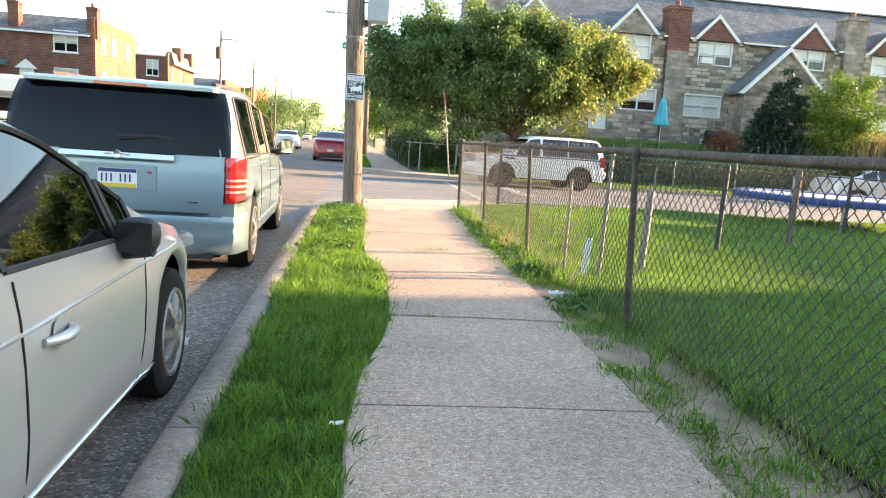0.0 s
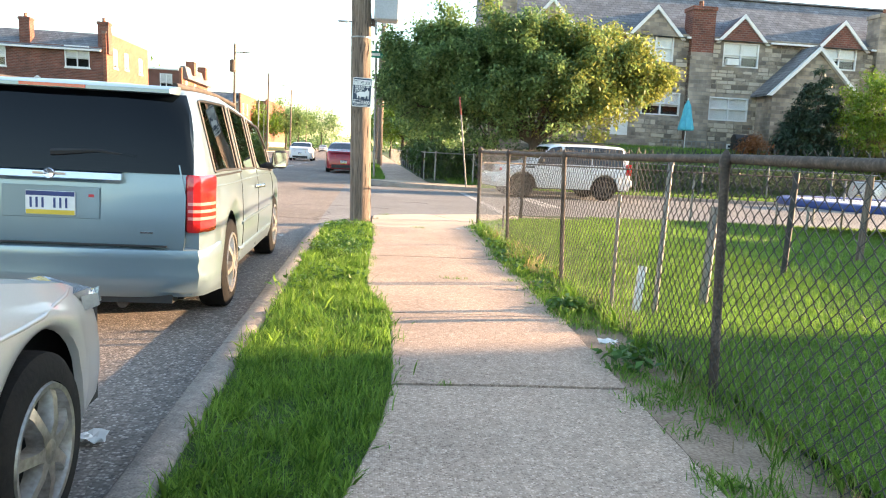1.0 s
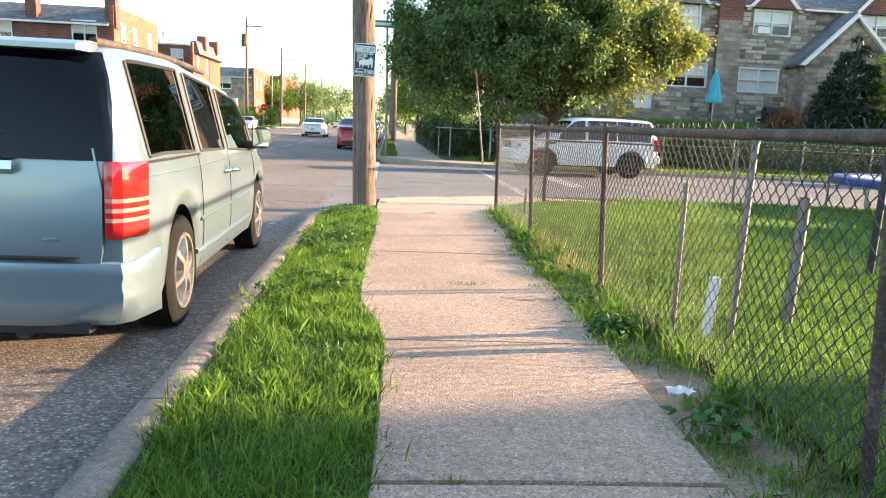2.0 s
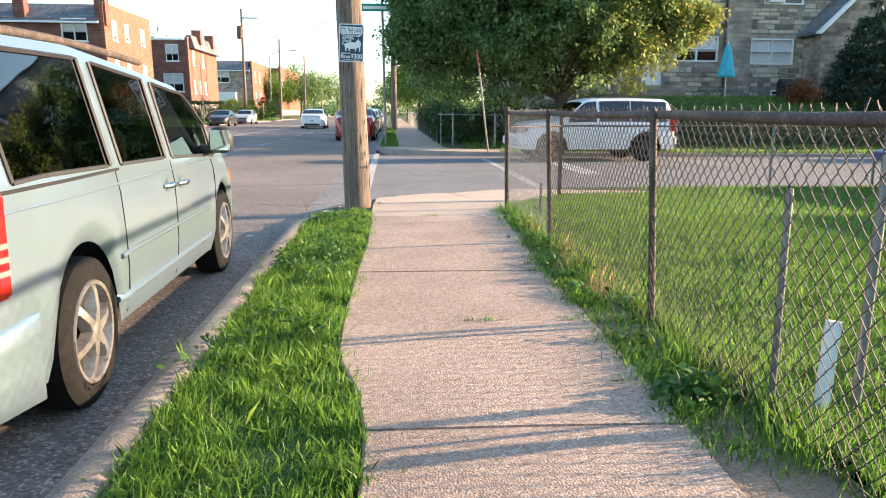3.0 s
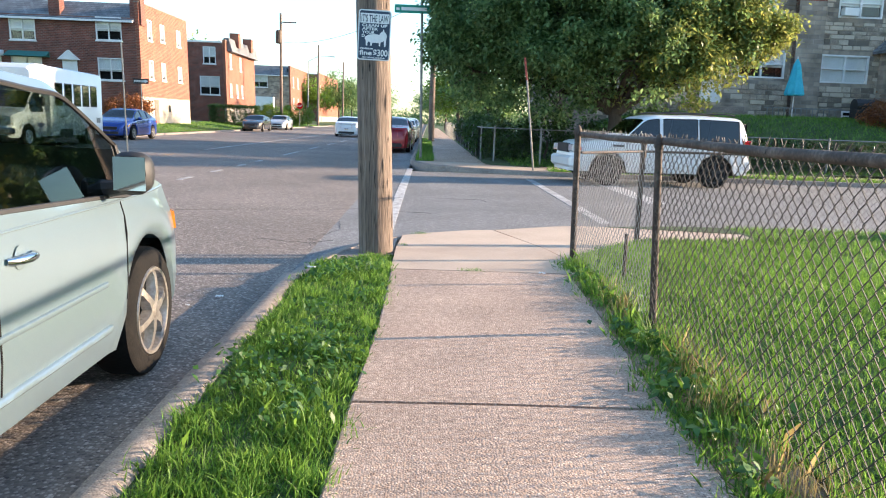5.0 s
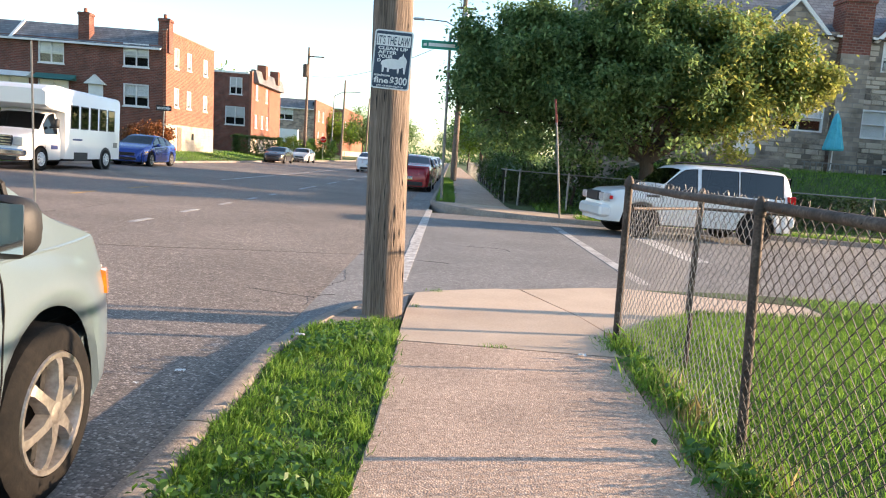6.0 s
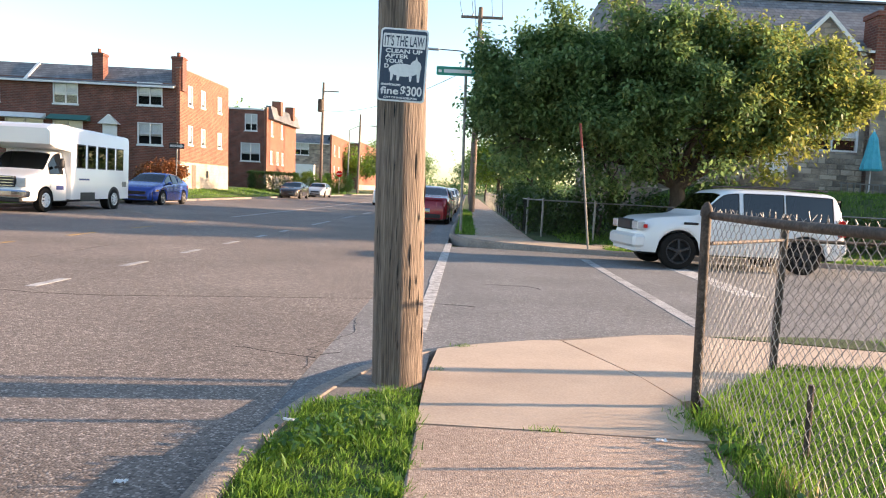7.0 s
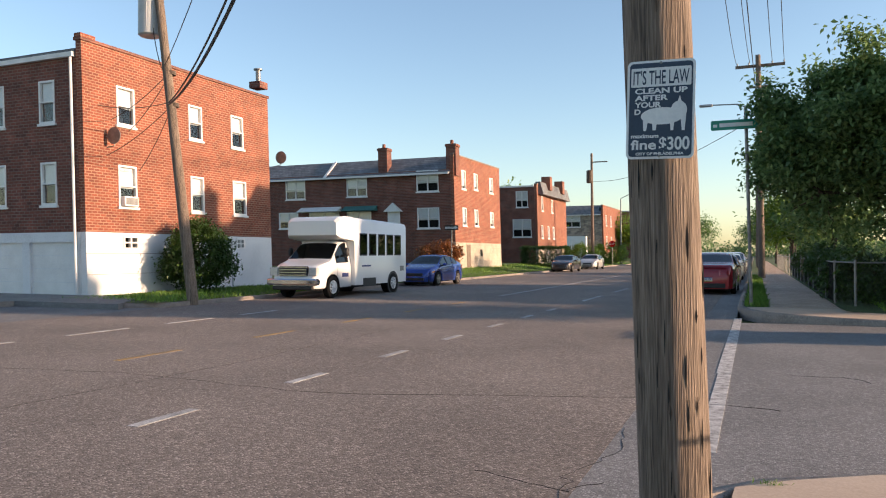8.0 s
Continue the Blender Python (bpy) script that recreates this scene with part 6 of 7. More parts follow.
writing("fine", 0.062, 0.022, -0.002, 0.045, SIGN_WHITE, law, 0.115, bold=0.0015)
writing("$300", 0.082, 0.150, -0.002, 0.042, SIGN_WHITE, law, 0.135, bold=0.0018)
writing("CITY OF PHILADELPHIA", 0.017, 0.045, -0.002, 0.018, SIGN_WHITE, law, 0.215, bold=0.0006)
for z in (0.012, 0.445):
    part("bolt", Shape().disc_loft((0.152, -0.004, z), "y", [(0.004, 0.006), (-0.001, 0.006), (-0.002, 0.003)], 10), STEEL, law)

left_pole = worn_pole((-14.35, 28.35, 0.0), (-15.75, 28.2, 11.0), 0.17, 0.12, "leaning timber pole with a transformer")
tr = part("transformer", Shape().disc_loft((-1.62, -0.05, 0), "z", [(8.2, 0.3), (8.25, 0.36), (9.4, 0.36), (9.45, 0.38), (9.6, 0.26), (9.7, 0.05)], 20), GREY_BOX, left_pole, "grey drum transformer", smooth=40)
for k in range(5):
    a = -1.2 + 0.5 * k
    part("fin", Shape().box(-1.62 + 0.35 * math.cos(a), -1.62 + 0.39 * math.cos(a) + 0.02, -0.05 + 0.35 * math.sin(a), -0.03 + 0.35 * math.sin(a) + 0.02, 8.4, 9.2), GREY_BOX, tr)
for z in (7.0, 6.0):
    part("clamp", Shape().disc_loft((-1.4 * z / 11, -0.01, z), "z", [(-0.06, 0.14), (-0.06, 0.19), (0.06, 0.19), (0.06, 0.14)], 16, False), RUSTY, left_pole)


def cable(a, b, sag, r, label="thin black overhead cable above the street"):
    a, b = Vector(a), Vector(b)
    pts = [tuple(a.lerp(b, t) - Vector((0, 0, 4 * sag * t * (1 - t)))) for t in np.linspace(0, 1, 22)]
    return solid("overhead_cable", Shape().tube(pts, r, 5), CABLE, label, "cable", smooth=60, group="overhead cables")


P0, P1 = (-15.15, 28.2, 6.0), (0.82, 13.96, 7.6)
cable(P0, P1, 1.0, 0.035, "thick black overhead cable across the street")
cable((-15.15, 28.2, 6.05), (0.80, 13.96, 7.9), 0.9, 0.022)
cable((-15.3, 28.2, 7.2), (0.78, 13.95, 9.0), 0.5, 0.012)
for z0, y, z1 in ((7.0, 30.2, 6.2), (6.9, 31.0, 5.9), (6.0, 30.0, 4.9), (5.95, 31.5, 4.5), (6.1, 29.6, 6.6)):
    cable((-14.35 - 1.4 * z0 / 11, 28.3, z0), (-19.58, y, z1), 0.15, 0.012, "thin black service wire to the brick house")
cable((-15.75, 28.1, 8.9), (-14.35 - 1.4 * 7 / 11, 28.2, 7.0), 0.5, 0.015)
far_pole = worn_pole((1.75, 55.5, 0), (1.62, 55.4, 12.4), 0.19, 0.13, "timber pole with a crossarm beside the far pavement")
part("crossarm", Shape().box(-1.3, 1.25, -0.06, 0.06, 11.75, 11.9), POLE_WOOD, far_pole)
part("crossarm", Shape().box(-0.6, 0.6, -0.06, 0.06, 10.6, 10.7), POLE_WOOD, far_pole)
for x in (-1.2, -0.6, 0.6, 1.2):
    part("insulator", Shape().disc_loft((x, 0, 11.9), "z", [(0, 0.03), (0.1, 0.05), (0.16, 0.02)], 8), GREY_BOX, far_pole)
part("lamp_arm", Shape().tube([(0, -0.1, 9.2), (-1.2, -0.1, 9.75), (-2.6, -0.1, 9.8)], 0.035, 8), STEEL, far_pole)
part("lamp_head", Shape().box(-3.25, -2.5, -0.22, 0.06, 9.72, 9.86, 0.05), GREY_BOX, far_pole)
part("drum", Shape().disc_loft((0.0, -0.3, 0), "z", [(9.6, 0.18), (10.5, 0.18)], 14), GREY_BOX, far_pole)
for x, z in ((0.5, 12.0), (1.2, 12.0), (2.35, 12.0), (2.95, 12.0), (1.7, 9.2)):
    cable((x, 55.4, z), (x * 0.3 + 0.45, 13.95, 9.4 if z > 10 else 8.2), 1.1, 0.014)
p3 = worn_pole((-14.7, 91, 0), (-14.8, 91, 12.2), 0.18, 0.12, "timber pole with a rusty transformer")
part("transformer", Shape().disc_loft((-0.3, -0.2, 0), "z", [(9.0, 0.28), (9.1, 0.32), (10.3, 0.32), (10.4, 0.15)], 14), RUSTY, p3)
part("crossarm", Shape().box(-0.2, 1.6, -0.05, 0.05, 11.2, 11.32), POLE_WOOD, p3)
cable((-14.75, 91, 9.2), (0.9, 55.5, 8.6), 0.9, 0.02)
for y in (118, 150, 185):
    worn_pole((-14.6, y, 0), (-14.6, y, 11.5), 0.18, 0.12, "plain timber pole far along the street")
for y in (88, 120, 160):
    worn_pole((1.7, y, 0), (1.7, y, 11.5), 0.18, 0.12, "timber pole beside the far pavement")

DULL_RED = material("faded_red_paint", [(0.18, 0.04, 0.03), (0.34, 0.09, 0.07)], 0.8)
# street name post, leaning marker post, one way sign
post = thing("street_sign", pose(1.3, 31.75, 0), "green street name sign on a steel post", "sign")
LEAN[0] = 1.0
part("post", Shape().tube([(0, 0, -0.1), (0, 0, 5.25)], 0.045, 10), STEEL, post)
blade = part("name_blade", Shape().prism([(x - 0.88, z + 4.68) for x, z in rounded(1.16, 0.26, 0.04)], "y", -0.06, -0.045), SIGN_GREEN, post, "green name plate with white bars")
part("white_bar", Shape().box(-0.66, 0.16, -0.064, -0.060, 4.76, 4.86), SIGN_WHITE, blade)
part("white_bar", Shape().box(-0.82, -0.72, -0.064, -0.060, 4.76, 4.84), SIGN_WHITE, blade)
part("cross_blade", Shape().box(-0.01, 0.01, -0.45, 0.45, 4.96, 5.14), SIGN_GREEN, post)
LEAN[0] = 0.0
marker = thing("marker_post", pose(4.55, 27.9, 0), "leaning thin steel post with a red tip", "post")
part("shaft", Shape().tube([(0, 0, -0.1), (-0.34, -0.1, 2.5)], 0.028, 8), STEEL, marker)
part("red_tip", Shape().tube([(-0.34, -0.1, 2.5), (-0.43, -0.13, 3.1)], 0.03, 8), DULL_RED, marker)
one = thing("one_way_sign", pose(-15.6, 52.5, 0.1), "black and white arrow sign on a post", "sign")
part("post", Shape().tube([(0, 0, -0.1), (0, 0, 3.1)], 0.03, 8), STEEL, one)
pl = part("plate", Shape().box(-0.45, 0.45, -0.05, -0.035, 2.75, 3.05), BLACK, one)
part("arrow", Shape().prism([(-0.4, 2.84), (0.22, 2.84), (0.22, 2.78), (0.42, 2.9), (0.22, 3.02), (0.22, 2.96), (-0.4, 2.96)], "y", -0.056, -0.05), SIGN_WHITE, pl)
writing("ONE WAY", 0.11, -0.35, -0.06, 2.865, BLACK, pl, 0.55)
stop = thing("stop_sign", pose(-14.9, 104, 0), "red octagonal stop sign on a post", "sign")
part("post", Shape().tube([(0, 0, -0.1), (0, 0, 2.9)], 0.035, 8), STEEL, stop)
oc = part("plate", Shape().prism([(0.42 * math.cos(radians(22.5 + 45 * k)), 2.6 + 0.42 * math.sin(radians(22.5 + 45 * k))) for k in range(8)], "y", -0.06, -0.045), TAIL_RED, stop)
writing("STOP", 0.3, -0.3, -0.065, 2.5, SIGN_WHITE, oc, 0.6)
lamp = thing("street_lamp", pose(-14.8, 110, 0), "slim street lamp with a long arm", "street lamp")
part("post", Shape().tube([(0, 0, -0.1), (0, 0, 8.6), (1.2, 0, 9.2), (3.0, 0, 9.3)], [0.1, 0.07, 0.05, 0.04], 8), STEEL, lamp)
part("head", Shape().box(2.8, 3.6, -0.14, 0.14, 9.22, 9.36, 0.04), GREY_BOX, lamp)

# ---- chain-link fences ----
def chain_mesh(path, top, bottom, cell, r, spikes=True):
    """Zigzag wires hung side by side along a path of (x, y)."""
    p = np.array(path, float)
    seg = np.hypot(*np.diff(p, axis=0).T)
    cum = np.r_[0, np.cumsum(seg)]
    n = int(cum[-1] / (cell / 2))
    m = int((top - bottom) / (cell / 2))
    k, j = np.meshgrid(np.arange(n), np.arange(m + 1), indexing="ij")
    s = (k + (j + k) % 2) * (cell / 2) + rng.normal(0, 0.0012, k.shape)
    z = bottom + j * (top - bottom) / m + rng.normal(0, 0.0012, k.shape)
    x, y = np.interp(s, cum, p[:, 0]), np.interp(s, cum, p[:, 1])
    x = x + np.where((j + k) % 2 == 0, 0.003, -0.003) + 0.012 * np.sin(s * 2.1) * np.sin(math.pi * (z - bottom) / (top - bottom))
    pts = np.stack([x, y, z], -1)
    a, b = pts[:, :-1].reshape(-1, 3), pts[:, 1:].reshape(-1, 3)
    if spikes:
        tipz = pts[:, -1] + np.stack([rng.normal(0, 0.008, n), rng.normal(0, 0.01, n), np.full(n, 0.02) + rng.normal(0, 0.008, n)], -1)
        a, b = np.concatenate([a, pts[:, -1]]), np.concatenate([b, tipz])
    d = b - a
    d /= np.linalg.norm(d, axis=1)[:, None] + 1e-9
    u = np.cross(d, (0.31, 0.2, 0.05))
    u /= np.linalg.norm(u, axis=1)[:, None] + 1e-9
    w = np.cross(d, u)
    rings = [(u * math.cos(q) + w * math.sin(q)) * r for q in (0, 2.094, 4.189)]
    quads = []
    for i in range(3):
        o, o2 = rings[i], rings[(i + 1) % 3]
        quads.append(np.stack([a + o, b + o, b + o2, a + o2], 1))
    return np.concatenate(quads)


def fence_post(parent, x, y, z0, z1, r, mat, cap=True, lean=(0, 0), label=""):
    p = part("post", Shape().tube([(x, y, z0), (x + lean[0], y + lean[1], z1)], r, 10), mat, parent, label, smooth=60)
    if cap:
        c = (x + lean[0], y + lean[1], z1)
        part("post_cap", Shape().disc_loft(c, "z", [(-0.03, r * 1.25), (0.0, r * 1.3), (0.03, r * 1.0), (0.055, r * 0.45), (0.06, 0.002)], 10, False), mat, p, smooth=60)
    return p


FX = 2.97
fence = thing("chain_link_fence", Matrix(), "rusty chain-link fence with steel top rail", "fence")
run = [(FX - 0.12, -6.0), (FX - 0.1, 2.0), (FX - 0.06, 5.1), (FX, 8.4), (FX, 11.25), (FX, 13.75)]
for stretch, wire in ((run[:5], WIRE), (run[4:], WIRE_PALE)):
    mesh_ob = new("wire_mesh", cloud("wire_mesh", chain_mesh(stretch, 1.235, 0.03, 0.078, 0.0027 if wire is WIRE else 0.0021), 4, wire))
    mesh_ob.parent = fence
    tagged(mesh_ob, label="dark weathered woven wire mesh" if wire is WIRE else "pale galvanised wire mesh", kind="stuff")
for y, mat, r in ((-3.4, RUSTY, 0.03), (-0.4, RUSTY, 0.03), (2.3, RUSTY, 0.024), (5.1, RUSTY, 0.023), (8.4, RUSTY, 0.021), (11.25, RUSTY, 0.023)):
    x = float(np.interp(y, [q[1] for q in run], [q[0] for q in run]))
    fence_post(fence, x + 0.035, y, -0.1, 1.2, r, mat, True, (-0.065, -0.01))
fence_post(fence, FX, 13.78, -0.1, 1.24, 0.031, RUSTY, True, (-0.03, 0.0), "weathered corner post")
fence_post(fence, 3.05, 7.08, -0.1, 0.93, 0.014, STEEL, False, (0.0, 0.0), "thin galvanised stake")
fence_post(fence, 3.36, 7.0, -0.1, 1.2, 0.02, STEEL, True, (0.03, 0.0), "thin galvanised post")
for a, b in zip(run[:-1], run[1:]):
    part("top_rail", Shape().tube([(a[0], a[1], 1.215), ((a[0] + b[0]) / 2, (a[1] + b[1]) / 2, 1.205), (b[0], b[1], 1.215)], 0.024, 10), RUSTY, fence, smooth=60)
for y in np.arange(-2, 13.6, 0.62):
    x = float(np.interp(y, [q[1] for q in run], [q[0] for q in run]))
    part("tie_wire", Shape().tube([(x - 0.028, y, 1.20), (x, y + 0.01, 1.243), (x + 0.028, y, 1.20)], 0.003, 4), WIRE, fence)
part("stub", Shape().tube([(3.2, 12.75, -0.05), (3.2, 12.76, 0.42)], 0.016, 8), RUSTY, fence)
side = thing("chain_link_fence", Matrix(), "thin wire fence along the cross street side", "fence")
srun = [(FX + 0.02, 13.8), (3.9, 14.9), (7.3, 15.4), (10.7, 15.9), (15.5, 16.2), (24, 16.4)]
for stretch, wire in ((srun[:2], WIRE_PALE), (srun[1:], WIRE)):
    m2 = new("wire_mesh", cloud("wire_mesh", chain_mesh(stretch, 1.02, 0.03, 0.085, 0.0018, False), 4, wire))
    m2.parent = side
    tagged(m2, kind="stuff")
fence_post(side, 3.9, 14.9, -0.1, 1.18, 0.03, RUSTY)
for x, y in srun[2:]:
    fence_post(side, x, y, -0.1, 1.03, 0.02, STEEL, False)
for a, b in zip(srun[:-1], srun[1:]):
    part("top_rail", Shape().tube([(*a, 1.04), (*b, 1.04)], 0.014, 8), RUSTY, side)
old = thing("fence_posts_row", Matrix(), "leftover dark fence posts standing in the lawn", "fence post")
for (x, y, h, r, m) in ((3.95, 7.45, 0.85, 0.036, STEEL), (5.5, 8.95, 1.15, 0.03, BLACK), (7.4, 10.5, 1.15, 0.045, POLE_WOOD), (9.5, 12.3, 1.15, 0.03, BLACK)):
    fence_post(old, x, y, -0.05, h, r, m, False, (0.03, 0.0))
pipe = solid("white_pipe", Shape().tube([(3.2, 6.98, -0.05), (3.25, 7.02, 0.40)], 0.032, 12), WHITE_TRIM, "leaning white plastic pipe stub in the grass", "pipe", smooth=60)
far_fence = thing("chain_link_fence", Matrix(), "dark chain-link fence round the opposite corner garden", "fence")
frun = [(3.55, 95), (3.5, 60), (3.45, 42), (3.4, 33.2), (3.75, 31.9), (5.2, 31.2), (9, 30.9), (20, 30.8), (40, 30.8)]
m3 = new("wire_mesh", cloud("wire_mesh", chain_mesh(frun[1:], 1.12, 0.03, 0.11, 0.0028, False), 4, WIRE))
m3.parent = far_fence
tagged(m3, kind="stuff")
for a, b in zip(frun[:-1], frun[1:]):
    n = max(1, int(math.hypot(b[0] - a[0], b[1] - a[1]) / 2.6))
    for k in range(n):
        fence_post(far_fence, a[0] + (b[0] - a[0]) * k / n, a[1] + (b[1] - a[1]) * k / n, -0.1, 1.2 + 0.1 * (k % 2), 0.035, STEEL, False)
    part("top_rail", Shape().tube([(*a, 1.14), (*b, 1.14)], 0.02, 8), STEEL, far_fence)

# ---- yard things ----
def trampoline():
    t = thing("trampoline", pose(11.2, 14.9, 0.06), "round trampoline with a blue padded rim on the lawn", "trampoline")
    R = 2.15
    pad = material("blue_pad", [(0.02, 0.04, 0.16), (0.035, 0.07, 0.26)], 0.5)
    part("rim_pad", Shape().disc_loft((0, 0, 0), "z", [(0.46, R), (0.50, R + 0.03), (0.58, R + 0.02), (0.60, R - 0.04), (0.585, R - 0.34), (0.55, R - 0.34), (0.46, R)], 48, False), pad, t, smooth=50)
    part("bed", Shape().disc_loft((0, 0, 0), "z", [(0.565, R - 0.33), (0.55, R * 0.4), (0.55, 0.01)], 48, False), GREY_BOX, t, smooth=50)
    for k in range(8):
        a = math.tau * k / 8 + 0.2
        part("leg", Shape().tube([(R * math.cos(a), R * math.sin(a), 0.5), (R * math.cos(a), R * math.sin(a), -0.02)], 0.022, 8), STEEL, t)


trampoline()
umb = thing("patio_umbrella", pose(16.9, 38.6, 1.35), "folded turquoise patio umbrella on the terrace", "umbrella")
TURQ = material("turquoise_cloth", [(0.05, 0.36, 0.46), (0.10, 0.50, 0.60)], 0.8, 5, 40, 0.2)
rings = []
for z, r in ((1.55, 0.30), (1.62, 0.33), (2.2, 0.22), (2.8, 0.13), (3.05, 0.03)):
    rings.append([(r * (1 + 0.22 * (k % 2)) * math.cos(math.tau * k / 16), r * (1 + 0.22 * (k % 2)) * math.sin(math.tau * k / 16), z) for k in range(16)])
part("canopy", Shape().loft(rings, True, True), TURQ, umb)
part("pole", Shape().tube([(0, 0, -0.05), (0, 0, 3.15)], 0.025, 8), WHITE_TRIM, umb)
part("base", Shape().disc_loft((0, 0, 0), "z", [(0, 0.3), (0.08, 0.28), (0.1, 0.05)], 16), BLACK, umb)
grill = thing("barbecue", pose(19.6, 37.9, 1.6), "dark barbecue grill on the terrace", "barbecue")
part("hood", Shape().disc_loft((0, 0, 0.95), "x", [(-0.5, 0.05), (-0.48, 0.28), (0.48, 0.28), (0.5, 0.05)], 16), BLACK, grill)
part("cart", Shape().box(-0.5, 0.5, -0.25, 0.25, 0.05, 0.8, 0.02), BLACK, grill)

# ---- litter ----
for (x, y, z, s, lb) in ((2.72, 6.1, 0.03, 0.11, "crumpled white paper by the fence strip"), (0.56, 12.95, 0.01, 0.06, "white paper scrap on the verge edge"), (0.02, 4.75, ROAD_Z + 0.01, 0.15, "crushed clear plastic bag in the gutter"), (-0.05, 12.3, ROAD_Z + 0.01, 0.05, "small paper scrap on the road"), (1.02, 3.2, 0.03, 0.05, "white scrap in the verge grass"), (-0.2, 12.0, ROAD_Z + 0.01, 0.03, "tiny paper scrap on the road"), (2.55, 13.0, 0.012, 0.05, "pale leaf scrap on the pavement")):
    sh = Shape()
    n = 6
    pts = [(x + s * (i / n - 0.5) * (1 + 0.3 * rnd.random()), y + s * 0.6 * (j / n - 0.5), z + s * 0.28 * rnd.random()) for j in range(n + 1) for i in range(n + 1)]
    sh.add(pts, [(j * (n + 1) + i, j * (n + 1) + i + 1, (j + 1) * (n + 1) + i + 1, (j + 1) * (n + 1) + i) for j in range(n) for i in range(n)])
    solid("litter", sh, WHITE_TRIM, lb, "litter", group="litter")

# ---- grass ----
def blades(xy, z, length, width, lean=0.45, comb=None):
    """Single bent blades: arrays of foot places, heights, lengths and widths."""
    n = len(xy)
    a = rng.uniform(0, math.tau, n)
    side = np.stack([np.cos(a), np.sin(a), np.zeros(n)], -1) * (width / 2)[:, None]
    b = rng.uniform(0, math.tau, n) if comb is None else comb + rng.normal(0, 1.5, n)
    t = np.abs(rng.normal(0, lean, n))
    foot = np.column_stack([xy, z])
    way = np.stack([np.cos(b) * np.sin(t), np.sin(b) * np.sin(t), np.cos(t)], -1)
    mid = foot + way * (length * 0.55)[:, None]
    way2 = way + np.stack([np.cos(b) * 0.5, np.sin(b) * 0.5, -0.25 * np.ones(n)], -1) * rng.uniform(0.2, 1.0, n)[:, None]
    tip = mid + way2 * (length * 0.45)[:, None]
    return np.stack([foot - side, foot + side, mid + side * 0.7, tip, mid - side * 0.7], 1)


def clump(x, y, s=1.0):
    return np.array([0.5 + 0.5 * noise.noise((px * s, py * s, 3.1)) for px, py in zip(x, y)])


def scatter(n, x0, x1, y0, y1):
    return rng.uniform(x0, x1, n), rng.uniform(y0, y1, n)


x, y = scatter(105000, 0.47, 1.40, -2.0, 13.9)
right = np.interp(y, [-20, 3.2, 4.0, 4.7, 5.3, 6.9, 7.4, 7.9, 8.4, 9.7, 11.3, 14.0], [1.05, 1.05, 1.12, 1.26, 1.33, 1.36, 1.31, 1.19, 1.18, 1.19, 1.24, 1.23])
end = np.interp(x, [0.47, 0.6, 1.2], [12.9, 13.5, 13.95])
tuft = 0.6 * clump(x, y, 2.6) + 0.4 * clump(x, y, 8.0)
keep = (x < right + 0.015) & (y < end) & (rng.uniform(0, 1, len(x)) < 0.1 + 1.4 * tuft) & (x > 0.5 + 0.05 * np.sin(y * 5))
x, y, tuft = x[keep], y[keep], tuft[keep]
lay = 14.0 * clump(x + 7.0, y - 3.0, 1.6)
hgt = rng.uniform(0.03, 0.085, len(x)) * (0.2 + 2.3 * tuft ** 1.7) * np.interp(y, [8.0, 11.5], [1.0, 0.7])
ob = new("verge_grass", cloud("verge_grass", blades(np.column_stack([x, y]), np.full(len(x), -0.032), hgt, rng.uniform(0.004, 0.0075, len(x)), 0.75, lay), 5, BLADES))
tagged(ob, "lush bright green grass on the kerbside verge", "grass", kind="stuff")
sets = []
for k in range(430):
    cy = rnd.uniform(0.5, 13.4)
    hi = float(edge_left(cy))
    cx = rnd.uniform(0.55, hi)
    if k % 3 == 0:
        cx = rnd.choice((0.58, hi - 0.06)) + rnd.gauss(0, 0.03)
    n = rnd.randint(25, 80)
    big = rnd.uniform(0.6, 1.25) * (0.7 if cy > 10 else 1.0)
    px, py = rng.normal(cx, 0.045 * big, n), rng.normal(cy, 0.05 * big, n)
    sets.append(blades(np.column_stack([px, py]), np.full(n, -0.03), rng.uniform(0.06, 0.125, n) * big, rng.uniform(0.004, 0.008, n), 0.7))
tagged(new("verge_tufts", cloud("verge_tufts", np.concatenate(sets), 5, BLADES)), "longer bright grass tufts standing out of the verge", "grass", kind="stuff")

sets = []
for n, x0, x1, y0, y1, lo, hi, w in ((190000, 3.02, 5.6, 1.0, 15.2, 0.03, 0.085, 0.0055), (120000, 5.6, 11, 4.0, 16.7, 0.035, 0.085, 0.009), (70000, 11, 27, 8.0, 16.7, 0.04, 0.09, 0.018)):
    x, y = scatter(n, x0, x1, y0, y1)
    tuft = 0.5 * clump(x, y, 0.9) + 0.5 * clump(x, y, 4.0)
    z = np.where(y < 15.25, 0.03 + 0.05 * np.clip((x - 3) / 3, 0, 1) + 0.02 * np.sin(x * 1.3 + y * 0.7), -0.01)
    edge = (y < np.where(x < 3.95, 13.75 + (x - 3.0) * 1.2, 14.9 + (x - 3.95) * 0.17)) | (x > 5.65) | (y > 16.2 + 0.0 * x)
    x, y, z, tuft = x[edge], y[edge], z[edge], tuft[edge]
    sets.append(blades(np.column_stack([x, y]), z - 0.01, rng.uniform(lo, hi, len(x)) * (0.5 + 1.0 * tuft), rng.uniform(0.7, 1.3, len(x)) * w, 0.8, 14.0 * clump(x, y, 1.1)))
ob = new("lawn_grass", cloud("lawn_grass", np.concatenate(sets), 5, BLADES))
